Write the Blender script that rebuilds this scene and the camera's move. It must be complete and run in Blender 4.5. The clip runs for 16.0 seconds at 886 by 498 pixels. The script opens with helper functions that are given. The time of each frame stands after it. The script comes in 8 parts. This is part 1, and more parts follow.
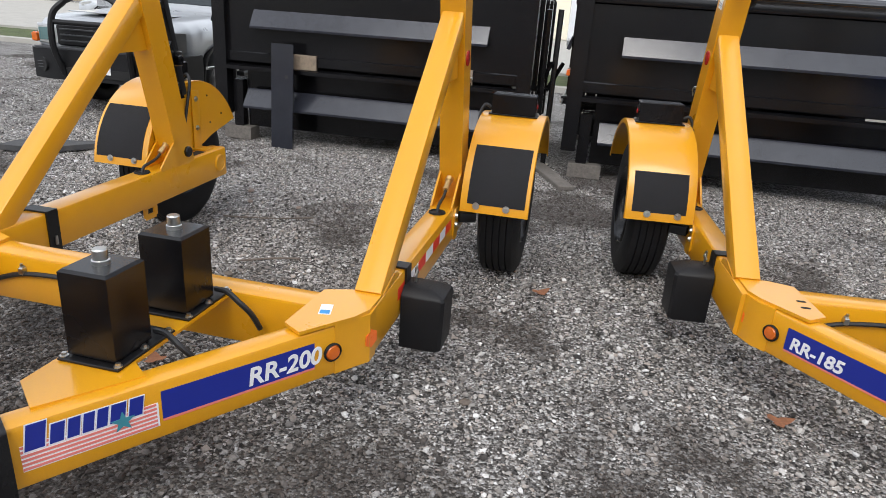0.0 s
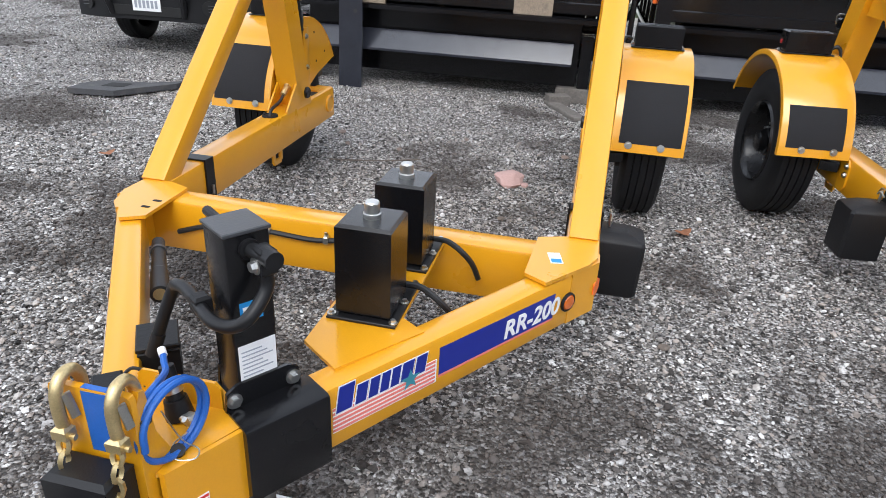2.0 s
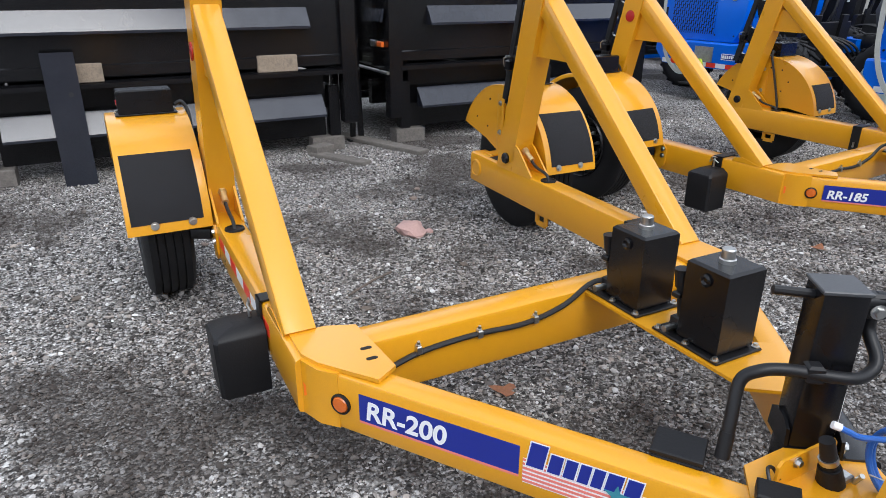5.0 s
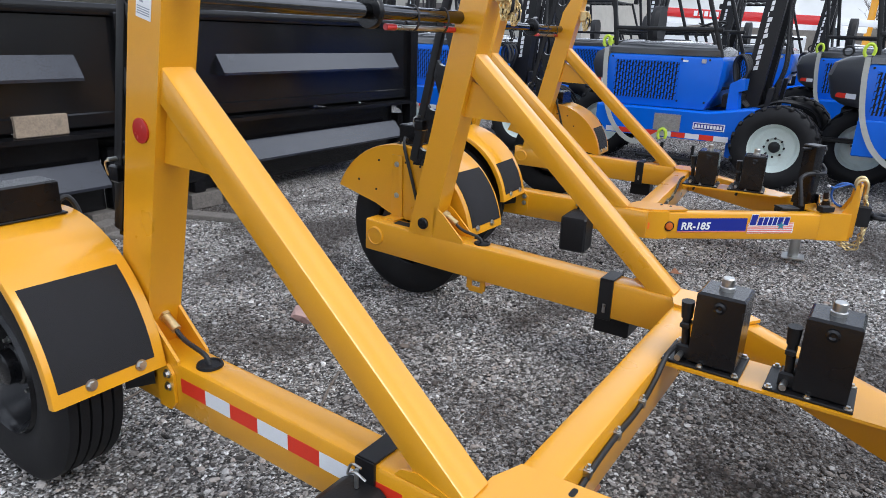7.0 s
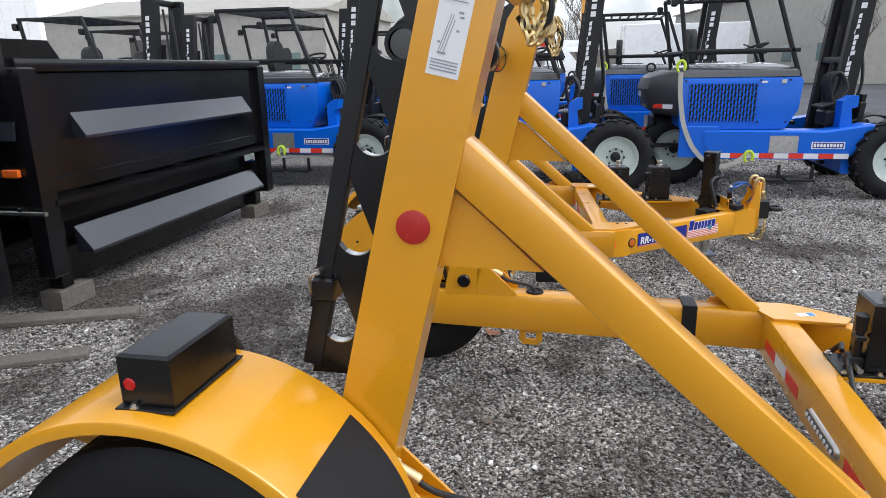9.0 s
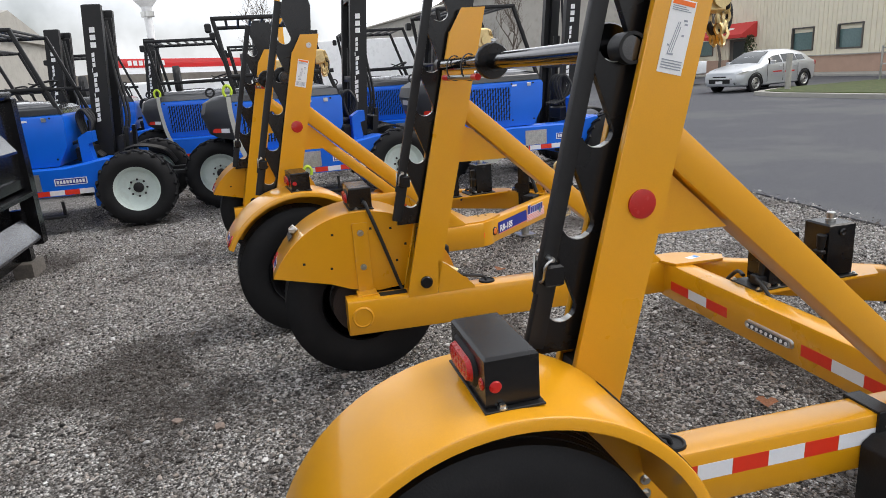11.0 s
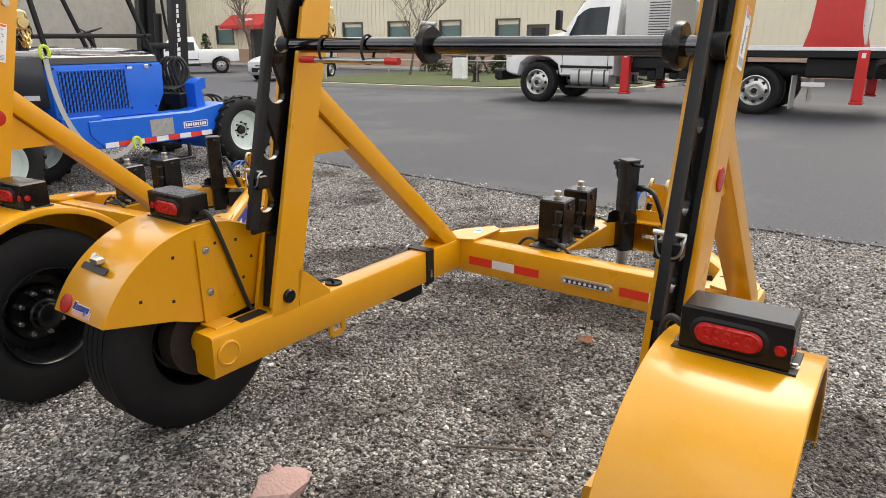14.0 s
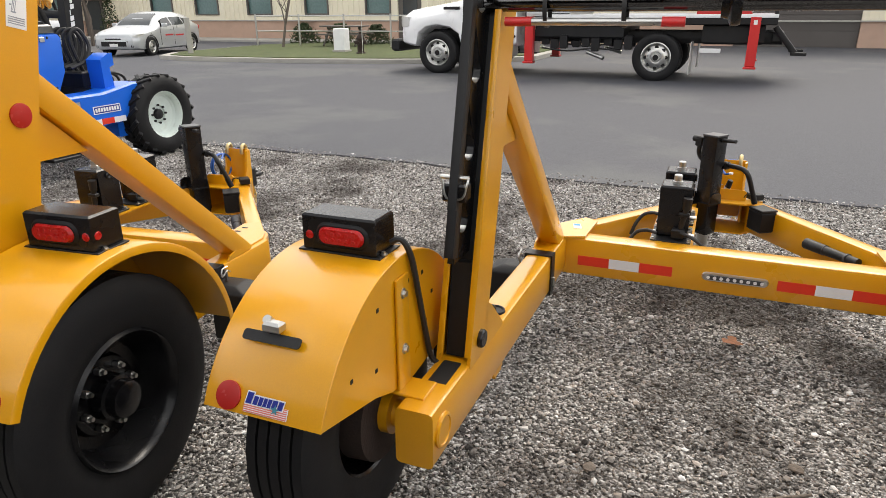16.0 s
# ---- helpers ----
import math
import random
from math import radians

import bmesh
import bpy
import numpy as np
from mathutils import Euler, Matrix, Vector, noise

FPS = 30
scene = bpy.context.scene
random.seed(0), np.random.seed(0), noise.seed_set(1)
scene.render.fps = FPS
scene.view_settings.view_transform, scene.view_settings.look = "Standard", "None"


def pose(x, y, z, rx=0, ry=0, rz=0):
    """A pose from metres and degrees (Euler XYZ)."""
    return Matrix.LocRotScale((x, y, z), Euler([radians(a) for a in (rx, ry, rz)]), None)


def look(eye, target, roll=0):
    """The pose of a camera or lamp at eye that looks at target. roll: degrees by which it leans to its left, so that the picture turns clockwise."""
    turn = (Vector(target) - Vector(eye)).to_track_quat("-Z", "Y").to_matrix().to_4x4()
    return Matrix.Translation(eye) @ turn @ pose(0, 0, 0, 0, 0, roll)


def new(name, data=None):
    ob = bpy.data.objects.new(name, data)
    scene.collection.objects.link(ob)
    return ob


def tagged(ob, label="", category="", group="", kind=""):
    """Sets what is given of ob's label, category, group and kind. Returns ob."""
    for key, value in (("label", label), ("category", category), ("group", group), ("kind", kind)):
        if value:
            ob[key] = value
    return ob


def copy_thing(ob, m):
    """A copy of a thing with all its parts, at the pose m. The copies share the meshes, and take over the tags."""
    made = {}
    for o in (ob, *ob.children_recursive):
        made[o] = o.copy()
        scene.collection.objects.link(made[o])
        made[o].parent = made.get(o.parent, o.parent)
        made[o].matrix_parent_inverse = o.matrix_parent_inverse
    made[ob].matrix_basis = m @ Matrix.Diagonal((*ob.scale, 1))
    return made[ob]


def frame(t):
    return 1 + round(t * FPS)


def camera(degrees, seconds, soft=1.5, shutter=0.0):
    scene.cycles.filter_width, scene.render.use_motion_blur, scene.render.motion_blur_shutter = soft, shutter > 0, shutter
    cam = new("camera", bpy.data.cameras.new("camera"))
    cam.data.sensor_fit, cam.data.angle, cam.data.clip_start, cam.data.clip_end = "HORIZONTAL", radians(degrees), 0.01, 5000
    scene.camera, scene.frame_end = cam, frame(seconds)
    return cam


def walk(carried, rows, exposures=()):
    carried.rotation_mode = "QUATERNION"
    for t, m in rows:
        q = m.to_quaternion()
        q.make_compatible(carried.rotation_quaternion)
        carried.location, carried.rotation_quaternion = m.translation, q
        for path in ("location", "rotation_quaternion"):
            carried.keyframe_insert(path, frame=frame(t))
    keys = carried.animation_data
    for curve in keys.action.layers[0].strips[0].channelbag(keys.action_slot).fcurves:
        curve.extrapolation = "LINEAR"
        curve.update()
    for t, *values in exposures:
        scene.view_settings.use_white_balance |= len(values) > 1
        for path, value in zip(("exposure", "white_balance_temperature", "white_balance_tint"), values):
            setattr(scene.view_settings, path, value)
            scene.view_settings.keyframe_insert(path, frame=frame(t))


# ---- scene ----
cam = camera(68.0, 16.0, 0.7)
PATH = [
    (0, (1.66, -1.781, 1.419), (1.283, 0.056, 0.723), 4.0),
    (0.5, (1.41, -1.788, 1.392), (1.006, 0.025, 0.65), 3.7),
    (1, (1.268, -1.765, 1.395), (0.865, 0.029, 0.609), 3.5),
    (1.5, (1.133, -1.776, 1.382), (0.723, -0.003, 0.552), 3.7),
    (2, (0.912, -1.859, 1.377), (0.57, -0.092, 0.504), 3.2),
    (2.5, (0.669, -1.842, 1.357), (0.464, -0.054, 0.483), 4.0),
    (3, (0.347, -1.808, 1.369), (0.291, 0.0, 0.514), 3.2),
    (3.5, (-0.019, -1.839, 1.387), (0.121, -0.024, 0.558), 2.6),
    (4, (-0.393, -1.785, 1.394), (0.037, 0.007, 0.617), 1.5),
    (4.2, (-0.542, -1.747, 1.403), (-0.018, 0.021, 0.63), 0.9),
    (6.3, (-1.676, -0.828, 1.466), (-0.293, 0.456, 0.803), 1.3),
    (6.5, (-1.705, -0.697, 1.459), (-0.262, 0.524, 0.806), 1.4),
    (7, (-1.774, -0.371, 1.478), (-0.182, 0.668, 0.856), 2.0),
    (7.5, (-1.869, -0.034, 1.496), (-0.185, 0.848, 0.874), 1.3),
    (8, (-1.87, 0.311, 1.475), (-0.118, 1.032, 0.835), 0.6),
    (8.5, (-1.876, 0.658, 1.489), (-0.062, 1.232, 0.874), 0.7),
    (8.7, (-1.916, 0.818, 1.506), (-0.068, 1.317, 0.925), 0.0),
    (10.8, (-2.064, 2.137, 1.513), (-0.17, 1.74, 1.011), -3.9),
    (11, (-2.065, 2.233, 1.532), (-0.199, 1.743, 1.008), -3.9),
    (11.5, (-2.058, 2.511, 1.534), (-0.284, 1.774, 0.976), -2.8),
    (12, (-2.005, 2.81, 1.542), (-0.382, 1.79, 0.97), -0.9),
    (12.5, (-1.813, 2.954, 1.555), (-0.332, 1.75, 0.957), -0.9),
    (13, (-1.603, 3.183, 1.563), (-0.252, 1.847, 0.938), -0.7),
    (13.5, (-1.372, 3.324, 1.59), (-0.168, 1.862, 0.946), -0.4),
    (14, (-1.071, 3.33, 1.576), (0.001, 1.755, 0.965), -0.3),
    (14.5, (-0.745, 3.339, 1.541), (0.177, 1.67, 0.938), -0.0),
    (15, (-0.363, 3.358, 1.561), (0.39, 1.62, 0.918), 0.1),
    (15.5, (-0.008, 3.326, 1.549), (0.683, 1.571, 0.884), -0.3),
    (16, (0.364, 3.351, 1.537), (1.052, 1.605, 0.848), -0.4),
]
walk(cam, [(t, look(eye, target, roll)) for t, eye, target, roll in PATH], [(0, 0.03, 6400, 10), (1.0, 0.2, 6200, 10), (1.5, 0.25, 6150, 10), (2.5, 0.28, 6100, 10), (4.0, 0.2, 6100, 10), (6.4, 0.04, 5950, 10), (8.6, 0.07, 6200, 10), (10.8, -0.03, 6600, 10), (11.4, 0.06, 6700, 10), (12.5, 0.2, 6950, 10), (13.5, 0.28, 7100, 10), (15.0, 0.31, 7350, 10), (16.0, 0.36, 7150, 10)])

# ---------------------------------------------------------------- light
world = bpy.data.worlds.new("sky")
scene.world = world
world.use_nodes = True
wt = world.node_tree
sky = wt.nodes.new("ShaderNodeTexSky")
sky.sky_type, sky.sun_disc = "NISHITA", False
SUN_EL, SUN_AZ = radians(52), radians(183)
sky.sun_elevation, sky.sun_rotation = SUN_EL, SUN_AZ
sky.air_density, sky.dust_density, sky.ozone_density = 1.0, 2.5, 1.0
hsv = wt.nodes.new("ShaderNodeHueSaturation")
hsv.inputs["Saturation"].default_value = 0.42
wt.links.new(sky.outputs[0], hsv.inputs["Color"])
# high overcast: soft grey and white cloud over the sky
tc = wt.nodes.new("ShaderNodeTexCoord")
cn = wt.nodes.new("ShaderNodeTexNoise")
cn.inputs["Scale"].default_value, cn.inputs["Detail"].default_value = 2.6, 7.0
cr = wt.nodes.new("ShaderNodeValToRGB")
cr.color_ramp.elements[0].position, cr.color_ramp.elements[1].position = 0.38, 0.60
cm = wt.nodes.new("ShaderNodeMixRGB")
cm.inputs[2].default_value = (11.3, 11.7, 12.5, 1)
wt.links.new(tc.outputs["Generated"], cn.inputs["Vector"])
wt.links.new(cn.outputs[0], cr.inputs[0])
wt.links.new(cr.outputs[0], cm.inputs[0])
wt.links.new(hsv.outputs[0], cm.inputs[1])
bgn = wt.nodes["Background"]
bgn.inputs["Strength"].default_value = 0.15
wt.links.new(cm.outputs[0], bgn.inputs["Color"])

sun = new("sun", bpy.data.lights.new("sun", "SUN"))
sun.data.energy, sun.data.angle, sun.data.color = 1.5, radians(30), (1.0, 0.96, 0.9)
sd = Vector((math.sin(SUN_AZ) * math.cos(SUN_EL), math.cos(SUN_AZ) * math.cos(SUN_EL), math.sin(SUN_EL)))
sun.matrix_world = look(sd * 30, (0, 0, 0))


# ---------------------------------------------------------------- materials
def mat(name, col, rough=0.5, metal=0.0, var=0.12, scale=6.0, grain=120.0, bump=0.05, coat=0.0, dirt=0.0, dirt_col=(0.12, 0.10, 0.08), spec=0.5, rand=0.0):
    """A painted, cast or mineral surface: base colour that varies at two scales, fine relief, dirt in patches."""
    m = bpy.data.materials.new(name)
    m.use_nodes = True
    nt = m.node_tree
    b = nt.nodes["Principled BSDF"]
    co = nt.nodes.new("ShaderNodeTexCoord")
    n1, n2 = nt.nodes.new("ShaderNodeTexNoise"), nt.nodes.new("ShaderNodeTexNoise")
    n1.inputs["Scale"].default_value, n1.inputs["Detail"].default_value = scale, 5.0
    n2.inputs["Scale"].default_value, n2.inputs["Detail"].default_value = grain, 3.0
    for n in (n1, n2):
        nt.links.new(co.outputs["Object"], n.inputs["Vector"])
    ad = nt.nodes.new("ShaderNodeMath")
    ad.operation = "ADD"
    nt.links.new(n1.outputs[0], ad.inputs[0])
    nt.links.new(n2.outputs[0], ad.inputs[1])
    mr = nt.nodes.new("ShaderNodeMapRange")
    mr.inputs["From Min"].default_value, mr.inputs["From Max"].default_value = 0.55, 1.45
    mr.inputs["To Min"].default_value, mr.inputs["To Max"].default_value = 1 - var, 1 + var
    nt.links.new(ad.outputs[0], mr.inputs["Value"])
    last = mr.outputs[0]
    if rand:
        oi = nt.nodes.new("ShaderNodeObjectInfo")
        r2 = nt.nodes.new("ShaderNodeMapRange")
        r2.inputs["To Min"].default_value, r2.inputs["To Max"].default_value = 1 - rand, 1 + rand
        nt.links.new(oi.outputs["Random"], r2.inputs["Value"])
        ml = nt.nodes.new("ShaderNodeMath")
        ml.operation = "MULTIPLY"
        nt.links.new(last, ml.inputs[0])
        nt.links.new(r2.outputs[0], ml.inputs[1])
        last = ml.outputs[0]
    vm = nt.nodes.new("ShaderNodeVectorMath")
    vm.operation = "SCALE"
    vm.inputs[0].default_value = col
    nt.links.new(last, vm.inputs["Scale"])
    out = vm.outputs[0]
    if dirt:
        n3 = nt.nodes.new("ShaderNodeTexNoise")
        n3.inputs["Scale"].default_value, n3.inputs["Detail"].default_value = scale * 1.7, 8.0
        nt.links.new(co.outputs["Object"], n3.inputs["Vector"])
        rp = nt.nodes.new("ShaderNodeMapRange")
        rp.inputs["From Min"].default_value, rp.inputs["From Max"].default_value = 0.52, 0.72
        rp.inputs["To Max"].default_value = dirt
        nt.links.new(n3.outputs[0], rp.inputs["Value"])
        mx = nt.nodes.new("ShaderNodeMixRGB")
        mx.inputs[2].default_value = (*dirt_col, 1)
        nt.links.new(rp.outputs[0], mx.inputs[0])
        nt.links.new(out, mx.inputs[1])
        out = mx.outputs[0]
    nt.links.new(out, b.inputs["Base Color"])
    rr = nt.nodes.new("ShaderNodeMapRange")
    rr.inputs["To Min"].default_value, rr.inputs["To Max"].default_value = max(0.02, rough - 0.08), min(1, rough + 0.08)
    nt.links.new(n1.outputs[0], rr.inputs["Value"])
    nt.links.new(rr.outputs[0], b.inputs["Roughness"])
    b.inputs["Metallic"].default_value = metal
    b.inputs["Specular IOR Level"].default_value = spec
    b.inputs["Coat Weight"].default_value = coat
    b.inputs["Coat Roughness"].default_value = 0.12
    if bump:
        bp = nt.nodes.new("ShaderNodeBump")
        bp.inputs["Strength"].default_value, bp.inputs["Distance"].default_value = bump, 0.01
        nt.links.new(n2.outputs[0], bp.inputs["Height"])
        nt.links.new(bp.outputs[0], b.inputs["Normal"])
    return m


YELLOW = mat("yellow_paint", (0.71, 0.322, 0.006), 0.30, 0, 0.06, 3, 260, 0.02, coat=0.55, dirt=0.06, dirt_col=(0.35, 0.2, 0.05))
BLACK = mat("black_paint", (0.005, 0.005, 0.006), 0.26, 0, 0.3, 5, 200, 0.03, coat=0.05, dirt=0.1, dirt_col=(0.025, 0.023, 0.021), spec=0.4)
SATIN = mat("satin_black_steel", (0.009, 0.009, 0.010), 0.42, 0, 0.3, 7, 240, 0.06, dirt=0.12, dirt_col=(0.028, 0.026, 0.024), spec=0.35)
GRIP = mat("grip_sheet", (0.016, 0.016, 0.018), 0.85, 0, 0.25, 9, 420, 0.4, spec=0.35)
RUBBER = mat("tyre_rubber", (0.009, 0.009, 0.010), 0.6, 0, 0.3, 6, 180, 0.12, dirt=0.2, dirt_col=(0.028, 0.026, 0.025), spec=0.28)
MOULD = mat("moulded_rubber", (0.008, 0.008, 0.009), 0.5, 0, 0.3, 8, 150, 0.1, spec=0.3)
STEEL = mat("zinc_steel", (0.55, 0.55, 0.53), 0.3, 1.0, 0.15, 20, 300, 0.05)
ALU = mat("aluminium_sheet", (0.62, 0.62, 0.61), 0.42, 1.0, 0.05, 2, 120, 0.02)
CHROME = mat("dark_polished_shaft", (0.12, 0.12, 0.125), 0.10, 1.0, 0.2, 9, 200, 0.02, dirt=0.2, dirt_col=(0.08, 0.075, 0.07))
GOLD = mat("yellow_zinc", (0.66, 0.52, 0.27), 0.38, 0.9, 0.2, 30, 300, 0.05)
RUST = mat("rusty_drum", (0.04, 0.026, 0.021), 0.8, 0.2, 0.4, 12, 160, 0.3)
RED = mat("red_tape", (0.72, 0.035, 0.012), 0.4, 0, 0.08, 30, 400, 0.08)
WHITE = mat("white_tape", (0.75, 0.76, 0.78), 0.4, 0, 0.06, 30, 400, 0.08)
LENS = mat("red_lens", (0.46, 0.006, 0.008), 0.28, 0, 0.12, 60, 500, 0.25, coat=0.25, spec=0.35)
REFL = mat("red_reflector", (0.42, 0.018, 0.014), 0.25, 0, 0.08, 60, 500, 0.1)
AMBER = mat("amber_lens", (0.62, 0.13, 0.012), 0.2, 0, 0.08, 60, 500, 0.15, coat=0.6)
ORANGE = mat("orange_reflector", (0.9, 0.17, 0.02), 0.3, 0, 0.06, 60, 500, 0.1)
NAVY = mat("blue_decal", (0.012, 0.024, 0.25), 0.35, 0, 0.04, 10, 300, 0.02)
DWHITE = mat("decal_white", (0.8, 0.8, 0.8), 0.4, 0, 0.04, 20, 300, 0.02)
DPINK = mat("decal_red_stripe", (0.72, 0.2, 0.16), 0.4, 0, 0.04, 20, 300, 0.02)
TEAL = mat("decal_teal", (0.05, 0.24, 0.30), 0.4, 0, 0.05, 20, 300, 0.02)
LBLUE = mat("decal_light_blue", (0.02, 0.25, 0.6), 0.4, 0, 0.05, 20, 300, 0.02)
GREYINK = mat("grey_print", (0.3, 0.32, 0.36), 0.5, 0, 0.1, 20, 300, 0.02)
CABLE = mat("black_hose", (0.013, 0.013, 0.014), 0.5, 0, 0.2, 30, 200, 0.1)
BCABLE = mat("blue_cable", (0.02, 0.11, 0.42), 0.4, 0, 0.1, 30, 200, 0.05)
SEAL = mat("dark_hole", (0.008, 0.008, 0.008), 0.8, 0, 0.1)
FBLUE = mat("forklift_blue", (0.002, 0.125, 0.66), 0.34, 0, 0.07, 3, 200, 0.02, coat=0.12, dirt=0.06, dirt_col=(0.03, 0.08, 0.35), spec=0.35)
RIMW = mat("white_rim", (0.62, 0.70, 0.66), 0.45, 0, 0.08, 6, 120, 0.03, dirt=0.35, dirt_col=(0.4, 0.42, 0.38))
DGREY = mat("dark_grey_plastic", (0.05, 0.052, 0.056), 0.4, 0, 0.15, 6, 200, 0.06)
DIAMOND = mat("tread_plate", (0.45, 0.44, 0.42), 0.38, 0.9, 0.25, 20, 60, 0.6)
STRAP = mat("grey_strap", (0.42, 0.42, 0.38), 0.8, 0, 0.12, 20, 300, 0.3)
LIME = mat("lime_hook", (0.55, 0.72, 0.05), 0.5, 0, 0.1, 20, 300, 0.1)
DUMP = mat("black_dump_paint", (0.006, 0.006, 0.007), 0.22, 0, 0.3, 2, 90, 0.03, coat=0.05, dirt=0.15, dirt_col=(0.02, 0.019, 0.019), spec=0.4)
PLATE = mat("glossy_black_plate", (0.02, 0.022, 0.03), 0.16, 0, 0.25, 4, 120, 0.03, coat=0.45, dirt=0.15, dirt_col=(0.05, 0.052, 0.06))
WOOD = mat("weathered_timber", (0.28, 0.22, 0.16), 0.85, 0, 0.3, 8, 70, 0.4, dirt=0.4, dirt_col=(0.1, 0.085, 0.07))
GREYWOOD = mat("grey_timber", (0.15, 0.135, 0.12), 0.9, 0, 0.35, 8, 70, 0.4, dirt=0.4, dirt_col=(0.06, 0.055, 0.05))
SILVER = mat("silver_car_paint", (0.5, 0.52, 0.54), 0.3, 0.45, 0.05, 3, 200, 0.01, coat=0.6)
WPAINT = mat("white_truck_paint", (0.85, 0.86, 0.87), 0.28, 0, 0.03, 3, 200, 0.01, coat=0.5)
RPAINT = mat("red_paint", (0.6, 0.02, 0.02), 0.35, 0, 0.08, 4, 200, 0.02, coat=0.3)
GLASS = mat("dark_window_glass", (0.03, 0.038, 0.042), 0.08, 0, 0.2, 1.0, 30, 0.0, spec=0.5)
PANE = mat("window_pane", (0.12, 0.20, 0.20), 0.08, 0, 0.25, 0.6, 10, 0.0, spec=0.8)
SIDING = mat("beige_siding", (0.82, 0.765, 0.61), 0.55, 0, 0.06, 0.6, 30, 0.03, dirt=0.12, dirt_col=(0.38, 0.33, 0.25))
BRICK = mat("pink_block", (0.50, 0.34, 0.26), 0.85, 0, 0.12, 2.0, 60, 0.3, dirt=0.25, dirt_col=(0.36, 0.27, 0.22), rand=0.12)
TRIM = mat("bronze_trim", (0.10, 0.09, 0.08), 0.5, 0, 0.15)
GDOOR = mat("garage_door_brown", (0.085, 0.075, 0.07), 0.5, 0, 0.1, 1.5, 60, 0.03)
AWN = mat("red_awning", (0.62, 0.05, 0.045), 0.75, 0, 0.08, 3, 120, 0.1)
CONC = mat("concrete", (0.40, 0.385, 0.35), 0.85, 0, 0.15, 1.5, 80, 0.25, dirt=0.35, dirt_col=(0.25, 0.23, 0.2))
GRASS = mat("grass", (0.066, 0.088, 0.026), 0.95, 0, 0.5, 3, 40, 0.8, dirt=0.5, dirt_col=(0.15, 0.12, 0.06))
BUSH = mat("bush_leaves", (0.04, 0.06, 0.02), 0.8, 0, 0.5, 6, 60, 0.4, rand=0.2)
BARK = mat("bark", (0.14, 0.115, 0.095), 0.9, 0, 0.3, 10, 80, 0.5)
HILL = mat("far_hill", (0.21, 0.19, 0.165), 1.0, 0, 0.3, 0.05, 0.6, 0.0)
TANSTONE = mat("tan_stone", (0.27, 0.21, 0.175), 0.9, 0, 0.3, 14, 110, 0.4)
ROCKP = mat("pink_sandstone", (0.47, 0.31, 0.28), 0.9, 0, 0.15, 9, 90, 0.5)
LEAF = mat("dry_leaf", (0.28, 0.12, 0.06), 0.85, 0, 0.3, 20, 90, 0.3)
MAT_R = mat("flat_rubber", (0.06, 0.06, 0.063), 0.8, 0, 0.25, 6, 90, 0.3, dirt=0.4, dirt_col=(0.12, 0.11, 0.1))
HOODG = mat("smoked_hood_cover", (0.05, 0.053, 0.058), 0.14, 0, 0.15, 3, 120, 0.01, coat=0.8)
CLOTH = mat("seat_vinyl", (0.02, 0.02, 0.022), 0.6, 0, 0.2)


def damp(nt, co, n):
    """The stain noise, raised round damp places in the yard where water and oil have soaked in."""
    out = n.outputs[0]
    for p, r, amt in (((1.25, 3.0, 0), 1.5, 0.06), ((0.02, 0.4, 0), 1.1, 0.08), ((0.75, 2.45, 0), 1.2, 0.045), ((1.04, -0.2, 0), 0.8, 0.06)):
        d = nt.nodes.new("ShaderNodeVectorMath")
        d.operation = "DISTANCE"
        d.inputs[1].default_value = p
        nt.links.new(co.outputs["Object"], d.inputs[0])
        f = nt.nodes.new("ShaderNodeMapRange")
        f.interpolation_type = "SMOOTHSTEP"
        f.inputs["From Min"].default_value, f.inputs["From Max"].default_value = r, 0.2 * r
        f.inputs["To Max"].default_value = amt
        nt.links.new(d.outputs["Value"], f.inputs["Value"])
        q = nt.nodes.new("ShaderNodeMath")
        nt.links.new(out, q.inputs[0])
        nt.links.new(f.outputs[0], q.inputs[1])
        out = q.outputs[0]
    return out


